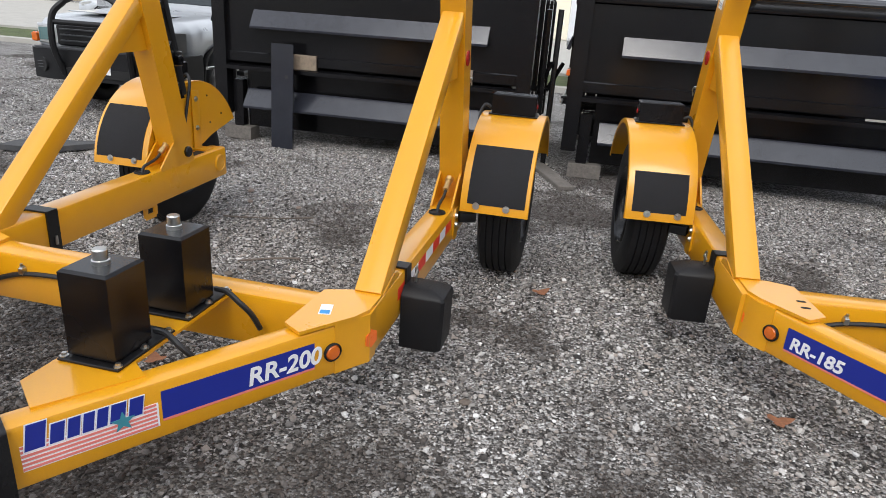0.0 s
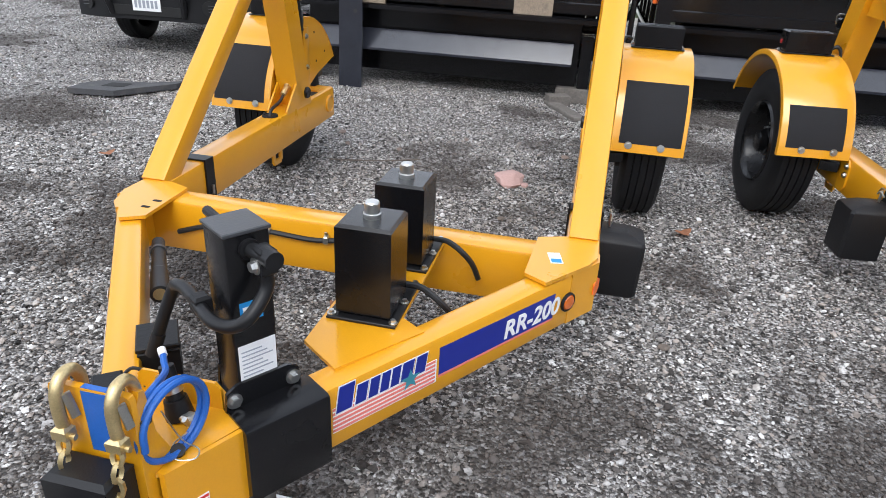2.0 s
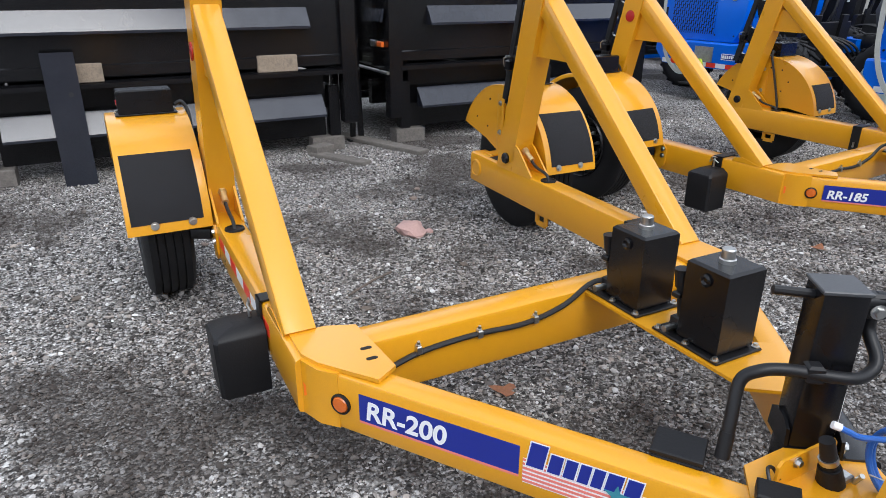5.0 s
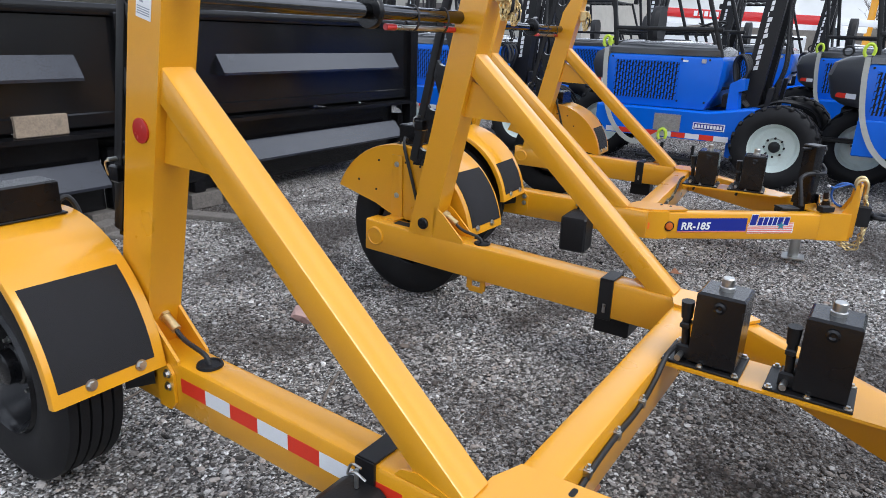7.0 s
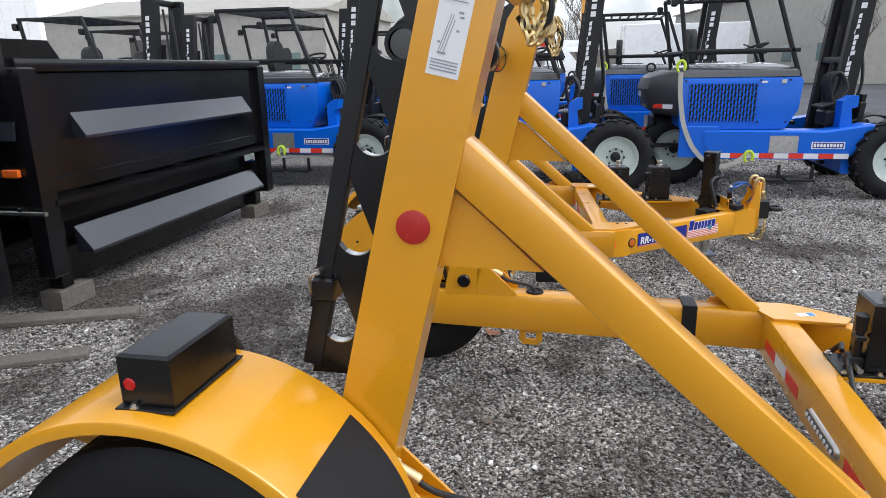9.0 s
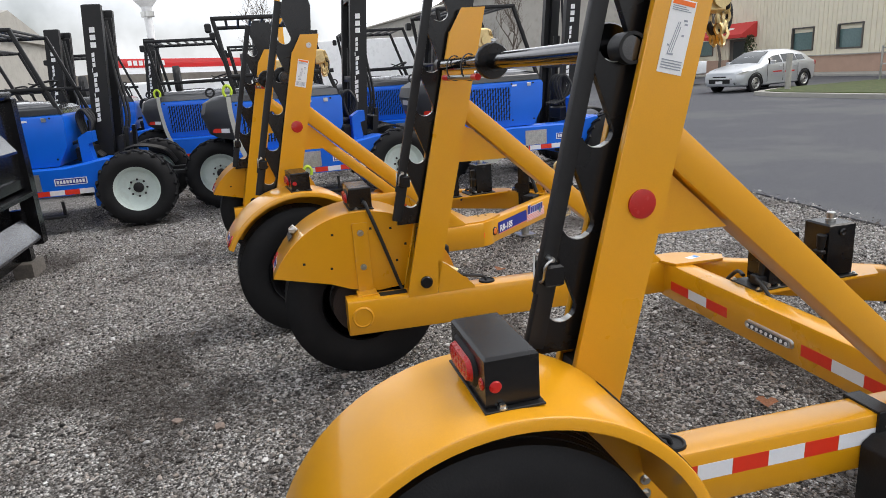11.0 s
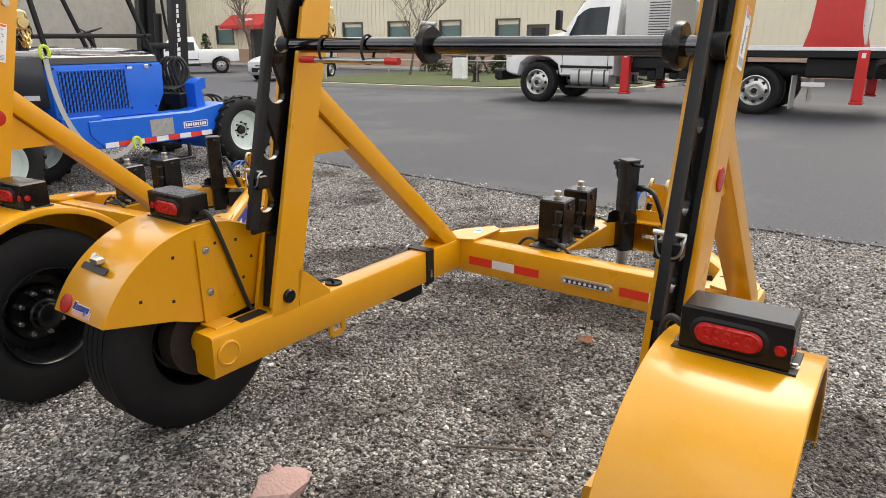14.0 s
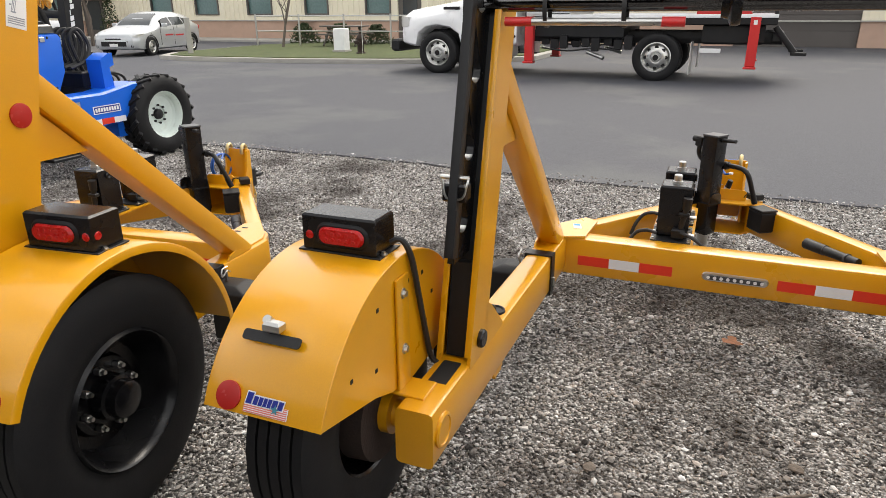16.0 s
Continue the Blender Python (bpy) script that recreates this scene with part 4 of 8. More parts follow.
        loft(bm, [[(1.063 * s - 0.012 * s + p, 1.8662 + wy + e, 0.944 + q) for p, q in rrect(0.168 - 12 * e * (e > 0.003) * 0.2, 0.072 - 12 * e * (e > 0.003) * 0.2, 0.035, 6)] for e in (0, 0.006)])
        rg = part("lamp_ring", bm, MOULD, LB, "black rubber lamp ring")
        bm = BM()
        loft(bm, [[(1.063 * s - 0.012 * s + p * (1 - e * 8), 1.8716 + wy + e, 0.944 + q * (1 - e * 14)) for p, q in rrect(0.144, 0.05, 0.025, 6)] for e in (0, 0.006, 0.011)])
        part("tail_lens", bm, LENS, rg, "red oval tail lens")
        for k in range(10):
            b2 = lathe(BM(), [(0.0065, 0.0), (0.005, 0.0015), (0.0, 0.002)], Matrix.Translation((1.063 * s - 0.012 * s + (k % 5 - 2) * 0.0215, 1.8822 + wy, 0.944 + (0.0085 if k < 5 else -0.0085))) @ Matrix.Rotation(math.pi / 2, 4, "Z"), 10)
            part("lens_eye", b2, LENS, rg)
        b2 = lathe(BM(), [(0.013, 0.0), (0.011, 0.003), (0.0, 0.0045)], Matrix.Translation(((1.063 + 0.094) * s, 1.8662 + wy, 0.938)) @ Matrix.Rotation(math.pi / 2, 4, "Z"), 14)
        part("rear_marker", b2, LENS, LB)
        b2 = lathe(BM(), [(0.013, 0.0), (0.011, 0.003), (0.0, 0.0045)], Matrix.Translation((1.1792 * s, 1.845 + wy, 0.938)) @ Matrix.Rotation(0 if s > 0 else math.pi, 4, "Z"), 14)
        part("side_marker", b2, LENS, LB)
        for ex in (-1, 1):
            part("lamp_bolt", bolt(BM(), (1.063 * s + ex * 0.123, 1.835 + wy, 0.8945), Z, 0.007, 0.006), STEEL, LB)
        cp = [(0.935 * s, 1.80 + wy, 0.92), (0.905 * s, 1.795 + wy, 0.93), (0.883 * s, 1.78 + wy, 0.88), (0.882 * s, 1.74 + wy, 0.76), (0.882 * s, 1.69 + wy, 0.60), (0.878 * s, 1.66 + wy, 0.50), (0.86 * s, 1.65 + wy, 0.47)]
        part("lamp_cable", hose(BM(), cp, 0.009), CABLE, LB, "black lamp cable")
        if s == plate_side:
            rb = radians(47)
            q = Vector((1.085 * s, cy + R * math.cos(rb), cz2 + R * math.sin(rb)))
            nrm, tg = Vector((0, math.cos(rb), math.sin(rb))), Vector((0, -math.sin(rb), math.cos(rb)))
            bm = BM()
            slab(bm, [(p, k) for p, k in rrect(0.17, 0.028, 0.008)], q + nrm * 0.012, X, tg, nrm, 0.004)
            pb = part("plate_bracket", bm, SATIN, fen, "black number plate bracket")
            bm = box(BM(), q + nrm * 0.022 + tg * 0.028, (0.05, 0.03, 0.03), 0.008)
            cyl(bm, q + tg * 0.04 + X * 0.02, q + nrm * 0.035 + tg * 0.04 + X * 0.02, 0.012, n=10)
            part("plate_lamp", bm, STEEL, pb, "chrome number plate lamp")
        # --- wheel
        wheel(T, (1.075 * s, AX_Y + wy, AX_Z), s)
        bm = cyl(BM(), ((BX + 0.03) * s, AX_Y + wy, AX_Z - 0.015), (0.96 * s, AX_Y + wy, AX_Z), 0.042, n=18)
        cyl(bm, (0.915 * s, AX_Y + wy, AX_Z), (0.945 * s, AX_Y + wy, AX_Z), 0.07, n=18)
        part("stub_axle", bm, YELLOW, T)
        # --- black clamp band round the beam and the chock it carries
        yc = 0.525
        zc = ztop(yc) - BH / 2
        bm = BM()
        for dz in (BH / 2 + 0.004, -BH / 2 - 0.004):
            box(bm, (BX * s, yc, zc + dz), (BW + 0.016, 0.062, 0.008), 0.002)
        for dx in (BW / 2 + 0.004, -BW / 2 - 0.004):
            box(bm, (BX * s + dx, yc, zc), (0.008, 0.062, BH + 0.016), 0.002)
        cl = part("clamp_band", bm, SATIN, T, "black steel clamp band")
        bm = cyl(BM(), ((BX - BW / 2 - 0.012) * s, yc, zc - 0.02), ((BX - BW / 2 - 0.012) * s, yc, zc - 0.06), 0.007, n=10)
        part("clamp_bolt", bm, STEEL, cl)
        bm = BM()
        rr3 = []
        for z, hy, x1 in ((0.148, 0.080, 1.030), (0.158, 0.085, 1.038), (0.362, 0.085, 1.042), (0.374, 0.080, 1.036), (0.394, 0.052, 0.985), (0.397, 0.046, 0.975)):
            rr3.append([(0.872 * s, yc - hy, z), (x1 * s - 0.012 * s, yc - hy, z), (x1 * s, yc - hy + 0.012, z), (x1 * s, yc + hy - 0.012, z), (x1 * s - 0.012 * s, yc + hy, z), (0.872 * s, yc + hy, z)])
        loft(bm, rr3)
        ck = part("wheel_chock", bm, MOULD, T, "black rubber wheel chock hung on the clamp")
        bm = cyl(BM(), (0.905 * s, yc, 0.40), (0.905 * s, yc, 0.452), 0.006, n=8)
        hose(bm, [(0.905 * s, yc - 0.03, 0.432), (0.91 * s, yc, 0.447), (0.905 * s, yc + 0.03, 0.427), (0.90 * s, yc + 0.02, 0.457), (0.905 * s, yc - 0.015, 0.462)], 0.0035, 6, 4)
        part("hitch_clip", bm, STEEL, ck, "zinc hitch pin clip")
        # the frame on this side stands a little wider and its post further forward
        if s < 0:
            ahead = ("post", "notched_plate", "lift_cylinder")
            for ob in T.children:
                base = ob.name.split(".")[0]
                if base in ahead + ("side_beam", "strut", "web_plate", "strut_foot_plate", "clamp_band", "wheel_chock") and ob.data.vertices[0].co.x < 0:
                    shift = Matrix.Translation((-0.017, -0.034 if base in ahead else 0, 0))
                    for o2 in [ob] + ob.children_recursive:
                        o2.data.transform(shift)
    # --- reel shaft across the posts
    ys, zs_ = 1.372, 1.553
    sh = part("reel_shaft", cyl(BM(), (-0.86, ys, zs_), (0.86, ys, zs_), 0.029, n=24), CHROME, T, "polished steel reel shaft")
    for cx in (0.125 if plate_side else 0.1, -0.735):
        bm = lathe(BM(), [(0.029, -0.02), (0.062, -0.02), (0.066, -0.012), (0.066, 0.004), (0.05, 0.012), (0.045, 0.03), (0.029, 0.03)], Matrix.Translation((cx, ys, zs_)), 28)
        cy0 = part("shaft_collar", bm, BLACK, sh, "black shaft collar")
        if cx > 0:
            bm = cyl(BM(), (cx + 0.01, ys - 0.02, zs_ + 0.05), (cx + 0.01, ys - 0.02, zs_ + 0.07), 0.009, n=10)
            cyl(bm, (cx - 0.02, ys - 0.02, zs_ + 0.068), (cx + 0.04, ys - 0.02, zs_ + 0.074), 0.008, n=10)
            part("collar_screw", bm, STEEL, cy0, "bright collar screw")
    for e in (-1, 1):
        bm = lathe(BM(), [(0.029, -0.03), (0.037, -0.03), (0.037, 0.026), (0.034, 0.03), (0.0, 0.03)], Matrix.Translation((0.838 * e, ys, zs_)), 24)
        part("shaft_bearing", bm, SATIN, sh, "black shaft bearing")
    bm = cyl(BM(), (0.74, ys + 0.02, zs_ - 0.055), (0.30, ys + 0.02, zs_ - 0.055), 0.011, n=12)
    rd_ = part("handle_rod", bm, STEEL, sh, "bright handle rod strapped to the shaft")
    for a, b in ((0.74, 0.66), (0.30, 0.24)):
        part("rod_grip", cyl(BM(), (a, ys + 0.02, zs_ - 0.055), (b, ys + 0.02, zs_ - 0.055), 0.0135, n=12), RPAINT, rd_, "red rod grip")
    for a in (0.62, 0.40):
        part("rod_clip", lathe(BM(), [(0.034, -0.006), (0.037, -0.006), (0.037, 0.006), (0.034, 0.006)], Matrix.Translation((a, ys + 0.004, zs_ - 0.016)) @ Matrix.Diagonal((1, 1, 1.5, 1)), 20), CABLE, rd_)
    # --- pump deck with two hydraulic reservoirs
    bm = BM()
    xy(bm, [(0.155, 0.10), (0.155, -0.577), (0.27, -0.665), (0.43, -0.45), (0.36, -0.40), (0.36, 0.10)], 0.434, 0.010)
    deck = part("pump_deck", bm, YELLOW, T)
    for yp in (-0.37, -0.048):
        xp = 0.262
        bm = box(BM(), (xp, yp + 0.03, 0.444), (0.19, 0.25, 0.009), 0.003)
        pu = part("pump_unit", bm, SATIN, T, "black hydraulic reservoir on a bolted base plate")
        bm = box(BM(), (xp, yp, 0.577), (0.150, 0.150, 0.258), 0.008)
        part("reservoir", bm, BLACK, pu, "black steel reservoir box")
        bm = lathe(BM(), [(0.024, 0), (0.024, 0.012), (0.02, 0.014), (0.02, 0.04), (0.017, 0.044), (0, 0.044)], Matrix.Translation((xp, yp, 0.706)) @ Matrix.Rotation(-math.pi / 2, 4, "Y"), 18)
        part("filler_cap", bm, STEEL, pu, "bright filler cap")
        bm = lathe(BM(), [(0.018, 0), (0.02, 0.006), (0.012, 0.009), (0.006, 0.004), (0, 0.004)], Matrix.Translation((xp - 0.075, yp, 0.665)) @ Matrix.Rotation(math.pi, 4, "Z"), 18)
        part("sight_plug", bm, BLACK, pu)
        for bx in (-0.085, 0.085):
            for by in (-0.08, 0.03, 0.14):
                part("base_bolt", bolt(BM(), (xp + bx, yp + by, 0.449), Z, 0.008, 0.008), STEEL, pu)
        bm = box(BM(), (xp - 0.03, yp + 0.098, 0.475), (0.06, 0.045, 0.05), 0.006)
        cyl(bm, (xp - 0.04, yp + 0.095, 0.50), (xp - 0.055, yp + 0.10, 0.60), 0.014, n=12)
        cyl(bm, (xp - 0.055, yp + 0.10, 0.60), (xp - 0.06, yp + 0.102, 0.66), 0.018, 0.022, n=12)
        box(bm, (xp - 0.05, yp + 0.10, 0.575), (0.05, 0.03, 0.02), 0.004)
        part("hand_pump", bm, SATIN, pu, "black hand pump valve")
        part("hose_fitting", cyl(BM(), (xp - 0.06, yp + 0.10, 0.468), (xp - 0.105, yp + 0.10, 0.468), 0.011, n=8), STEEL, pu)
        hp = [(xp + 0.07, yp + 0.10, 0.468), (xp + 0.12, yp + 0.085, 0.472), (xp + 0.17, yp + 0.07, 0.45), (xp + 0.205, yp + 0.09, 0.40), (xp + 0.225, yp + 0.11, 0.34)]
        part("pump_hose", hose(BM(), hp, 0.0095), CABLE, pu, "black hydraulic hose")
    # --- jack on the tongue leg
    bm = BM()
    dl = Vector((d.x, d.y, 0))
    nl = Vector((dl.y, -dl.x, 0))
    lo_ = Vector((0.794, -0.026, 0)) - dl * 0.985
    mid = lo_ - nl * 0.042
    zt = ztop(-0.8)
    tube(bm, mid - dl * 0.10 + Z * (zt - BH / 2), mid + dl * 0.10 + Z * (zt - BH / 2), 0.108, BH + 0.02, 0.012)
    jm = part("jack_mount", bm, BLACK, T, "black bolted jack mount round the tongue")
    for off, w in ((-0.078, 0.09), (-0.186, 0.055)):
        bm = BM()
        q = lo_ + nl * off - dl * 0.012
        slab(bm, [(-w, 0), (w, 0), (w - 0.005, 0.045), (w - 0.03, 0.06), (0.03 - w, 0.06), (0.005 - w, 0.045)], q + Z * (zt + 0.006), dl, Z, nl, 0.008)
        part("mount_ear", bm, BLACK, jm)
    part("mount_shelf", tube(BM(), lo_ - nl * 0.132 - dl * 0.07 + Z * (zt + 0.0), lo_ - nl * 0.132 + dl * 0.045 + Z * (zt + 0.0), 0.115, 0.012, 0.002), BLACK, jm)
    for e in (-0.07, 0.07):
        part("mount_bolt", bolt(BM(), lo_ - nl * 0.074 + dl * (e - 0.012) + Z * (zt + 0.03), nl, 0.012, 0.01), STEEL, jm)
    jc = Vector((0.112, -0.772, 0)) + nl * 0.055
    bm = BM()
    tube(bm, jc - nl * 0.055 + Z * 0.24, jc - nl * 0.055 + Z * 0.83, 0.098, 0.098, 0.008, dl)
    jk = part("tongue_jack", bm, BLACK, T, "black square drop-leg jack with stickers")
    bm = box(BM(), jc - nl * 0.055 + Z * 0.833, (0.102, 0.102, 0.01), 0.003, Matrix.Rotation(math.atan2(dl.y, dl.x), 4, "Z"))
    part("jack_cap", bm, DGREY, jk)
    bm = cyl(BM(), jc - nl * 0.055 + Z * 0.03, jc - nl * 0.055 + Z * 0.25, 0.036, n=16)
    part("drop_leg", bm, STEEL, jk, "zinc drop leg")
    bm = box(BM(), jc - nl * 0.055 + Z * 0.022, (0.15, 0.15, 0.012), 0.004)
    part("jack_foot", bm, STEEL, jk, "zinc jack foot plate")
    fo = jc - nl * 0.055 + nl * 0.0496 - dl * 0.03
    st = part("jack_sticker", ruled(BM(), fo + Z * 0.635, dl, Z, 0, 0.05, 0, 0.045), LBLUE, jk, "blue and white jack sticker")
    bm = ruled(BM(), fo + Z * 0.635 + nl * 0.001, dl, Z, 0.006, 0.044, 0.012, 0.034)
    part("sticker_bars", bm, DWHITE, st)
    bm = ruled(BM(), fo + Z * 0.475 - dl * 0.012, dl, Z, 0, 0.085, 0, 0.105)
    st = part("instruction_sticker", bm, DWHITE, jk, "cream instruction sticker")
    for k in range(9):
        bm = ruled(BM(), fo + Z * (0.482 + 0.01 * k) - dl * 0.006 + nl * 0.001, dl, Z, 0, 0.07 - 0.012 * (k % 3), 0, 0.003)
        part("instruction_bar", bm, GREYINK, st)
    # crank handle folded in front of the jack
    hc = jc - nl * 0.055 + Z * 0.797
    hub = hc + nl * 0.118 + dl * 0.012
    turn = Matrix.Rotation(math.atan2(nl.y, nl.x), 4, "Z")
    bm = cyl(BM(), hc + nl * 0.045, hub + nl * 0.01, 0.016, n=14)
    cyl(bm, hc + nl * 0.046, hc + nl * 0.060, 0.022, n=16)
    cyl(bm, hub - nl * 0.03, hub + nl * 0.014, 0.020, n=12)
    box(bm, hub - nl * 0.028 - Z * 0.012, (0.040, 0.036, 0.060), 0.006, turn)
    crank = part("crank", bm, SATIN, jk, "black folded crank handle")
    arm_path = [hub - nl * 0.03 - Z * 0.02, hub - nl * 0.028 - Z * 0.075, (0.172, -0.856, 0.672), (0.133, -0.862, 0.649), (0.08, -0.848, 0.648), (-0.01, -0.775, 0.655), (-0.06, -0.742, 0.648), (-0.09, -0.722, 0.618), (-0.118, -0.738, 0.54), (-0.142, -0.752, 0.462)]
    part("crank_arm", hose(BM(), arm_path, 0.0145, 12), SATIN, crank)
    part("crank_grip", cyl(BM(), (-0.127, -0.743, 0.51), (-0.146, -0.754, 0.452), 0.0165, n=14), MOULD, crank)
    bm = box(BM(), (0.035, -0.805, 0.652), (0.036, 0.036, 0.044), 0.006, turn)
    part("crank_clip", bm, MOULD, crank)
    part("crank_bolt", bolt(BM(), hub - nl * 0.028 - dl * 0.019 - Z * 0.02, -dl, 0.012, 0.01), STEEL, crank)
    part("jack_handle", cyl(BM(), hc - nl * 0.045 + Z * 0.012, hc - nl * 0.135 + Z * 0.018, 0.011, n=10), SATIN, jk)
    # --- hitch at the nose
    outl = [(-0.185, -0.87), (-0.10, -1.05), (-0.085, -1.075), (0.058, -1.075), (0.082, -1.05), (0.172, -0.87), (0.10, -0.78), (-0.10, -0.78)]
    for z in (0.428, 0.25):
        part("nose_plate", xy(BM(), outl, z, 0.010), YELLOW, T)
    for e in (-1, 1):
        bm = BM()
        a, b = Vector((0.184 if e > 0 else -0.198, -0.882, 0)), Vector((0.088 if e > 0 else -0.106, -1.06, 0))
        loft(bm, [[p + Vector((q * e, 0, z)) for q, z in ((-0.012, 0.25), (0, 0.25), (0, 0.434), (-0.012, 0.434))] for p in (a, b)])
        ch = part("nose_cheek", bm, YELLOW, T)
        if e > 0:
            u = (a - b).normalized()
            w = Vector((u.y, -u.x, 0))
            fl = part("flag_decal", ruled(BM(), b + u * 0.03 + w * 0.001 + Z * 0.30, u, Z, 0, 0.05, 0, 0.035), DWHITE, ch, "small striped flag sticker")
            for k in range(3):
                part("flag_stripe", ruled(BM(), b + u * 0.03 + w * 0.0024 + Z * (0.302 + 0.012 * k), u, Z, 0.002, 0.048, 0, 0.006), RPAINT, fl)
    bm = BM()
    slab(bm, rrect(0.165, 0.36, 0.012), (-0.012, -1.082, 0.452), X, Z, Y, 0.014)
    hb = part("hitch_front_plate", bm, YELLOW, T)
    for e, hx0 in ((-1, -0.088), (1, 0.064)):
        bm = yz(BM(), [(-1.075, 0.26), (-1.075, 0.605), (-1.066, 0.628), (-1.052, 0.622), (-1.04, 0.52), (-1.0, 0.434), (-0.98, 0.26)], hx0, 0.013)
        part("hitch_side_plate", bm, YELLOW, hb)
        hx = 0.054 * e
        hk = [(hx, -1.055, 0.60), (hx, -1.056, 0.632), (hx, -1.072, 0.655), (hx, -1.098, 0.654), (hx, -1.114, 0.628), (hx, -1.116, 0.585), (hx, -1.112, 0.555)]
        hkp = part("chain_hook", hose(BM(), hk, 0.0115, 12), GOLD, hb, "gold safety chain hook")
        bm = box(BM(), (hx, -1.117, 0.55), (0.030, 0.026, 0.030), 0.008)
        cyl(bm, (hx - 0.024, -1.117, 0.545), (hx + 0.024, -1.117, 0.545), 0.006, n=10)
        part("chain_shackle", bm, GOLD, hkp)
        part("hook_latch", tube(BM(), (hx + 0.012, -1.106, 0.63), (hx + 0.016, -1.098, 0.575), 0.006, 0.016, 0.002), STEEL, hkp)
        part("safety_chain", chain(BM(), [(hx, -1.119, 0.54), (hx, -1.14, 0.45), (hx * 1.15, -1.15, 0.30), (hx * 1.1, -1.12, 0.19), (hx * 0.9, -1.04, 0.20), (hx * 0.8, -0.98, 0.25)], 0.036, 0.0055), GOLD, hkp, "gold safety chain")
    bm = lathe(BM(), [(0.016 * math.cos(a) + 0.05, 0.016 * math.sin(a)) for a in (2 * math.pi * k / 10 for k in range(10))], Matrix.Translation((-0.012, -1.225, 0.42)) @ Matrix.Rotation(math.pi / 2, 4, "Y"), 24, True)
    box(bm, (-0.012, -1.128, 0.42), (0.13, 0.075, 0.14), 0.01)
    box(bm, (-0.012, -1.165, 0.42), (0.06, 0.05, 0.06), 0.01)
    part("pintle_eye", bm, SATIN, hb, "black pintle eye coupler")
    bm = ruled(BM(), (-0.027, -1.0895, 0.495), X, Z, 0, 0.052, 0, 0.132)
    part("blue_strip", bm, BCABLE, hb)
    part("strip_top", ruled(BM(), (-0.027, -1.088, 0.6325), X, Y, 0, 0.052, 0, 0.012), BCABLE, hb)
    # bent guard plate behind the plug, and the coiled breakaway cable
    bm = BM()
    slab(bm, [(-0.10, 0), (0.098, 0), (0.098, 0.05), (0.085, 0.065), (-0.088, 0.065), (-0.10, 0.052)], (-0.003, -0.858, 0.433), (1, 0, 0), Z, (0, -1, 0.05), 0.007)
    gd_ = part("cable_guard", bm, YELLOW, T)
    part("guard_bolt", bolt(BM(), (-0.045, -0.862, 0.482), -Y, 0.009, 0.008), STEEL, gd_)
    bm = cyl(BM(), (0.022, -0.905, 0.432), (0.012, -0.90, 0.475), 0.030, 0.024, n=16)
    cyl(bm, (0.012, -0.90, 0.475), (-0.006, -0.89, 0.545), 0.019, 0.016, n=14)
    plug = part("plug_boot", bm, MOULD, T, "black wiring plug boot with a steel clamp")
    part("hose_clamp", cyl(BM(), (0.0085, -0.898, 0.488), (0.0045, -0.896, 0.50), 0.0205, n=18), STEEL, plug)
    bm = box(BM(), (0.05, -0.915, 0.443), (0.03, 0.026, 0.02), 0.004)
    cyl(bm, (0.065, -0.93, 0.434), (0.06, -0.945, 0.465), 0.006, n=8)
    part("ground_clip", bm, STEEL, plug)
    bm = BM()
    u = Vector((0.22, 0.975, 0))
    pts = [(0.0, -0.90, 0.585), (0.015, -0.92, 0.577), (0.03, -0.94, 0.572)]
    for k in range(30):
        a = 1.9 + 2 * math.pi * k / 13
        r = 0.080 + 0.012 * math.sin(k * 0.48)
        pts.append(Vector((0.083, -0.995, 0.525)) + u * (r * math.cos(a)) + Z * (r * math.sin(a)) + X * (0.014 * (k / 15 - 1)))
    hose(bm, pts, 0.0068, 8, 3)
    coil = part("coiled_cable", bm, BCABLE, T, "blue coiled breakaway cable")
    part("cable_end", cyl(BM(), (0.004, -0.905, 0.583), (-0.008, -0.893, 0.588), 0.0085, n=12), DWHITE, coil)
    for a, r in ((2.6, 0.08), (4.6, 0.085)):
        q = Vector((0.083, -0.995, 0.525)) + u * (r * math.cos(a)) + Z * (r * math.sin(a))
        part("cable_tie", cyl(BM(), q + Vector((-0.2, 0.2, -0.6)) * 0.01, q + Vector((0.2, -0.2, 0.6)) * 0.01, 0.0145, n=10), CABLE, coil)
    bm = hose(BM(), [(0.03, -0.97, 0.50), (0.09, -1.0, 0.47), (0.125, -1.0, 0.455), (0.12, -1.01, 0.437), (0.085, -1.02, 0.436), (0.07, -1.0, 0.452), (0.09, -0.98, 0.47)], 0.0016, 5, 5)
    part("pull_wire", bm, STEEL, coil, "thin bright pull wire")
    bm = box(BM(), (-0.150, -0.900, 0.458), (0.062, 0.085, 0.036), 0.004, Matrix.Rotation(radians(38), 4, "Z"))
    sw = part("breakaway_switch", bm, MOULD, T, "small black breakaway switch on the tongue")
    part("switch_wire", hose(BM(), [(-0.14, -0.87, 0.47), (-0.125, -0.85, 0.485), (-0.10, -0.845, 0.475), (-0.09, -0.86, 0.45)], 0.004, 6), CABLE, sw)
    turn = Matrix.Rotation(radians(-55), 4, "Z")
    bm = box(BM(), (-0.190, -0.672, 0.378), (0.115, 0.095, 0.125), 0.010, turn)
    bb = part("battery_box", bm, MOULD, T, "black breakaway battery box with a moulded lid")
    part("battery_lid", box(BM(), (-0.190, -0.672, 0.443), (0.119, 0.099, 0.014), 0.005, turn), MOULD, bb)
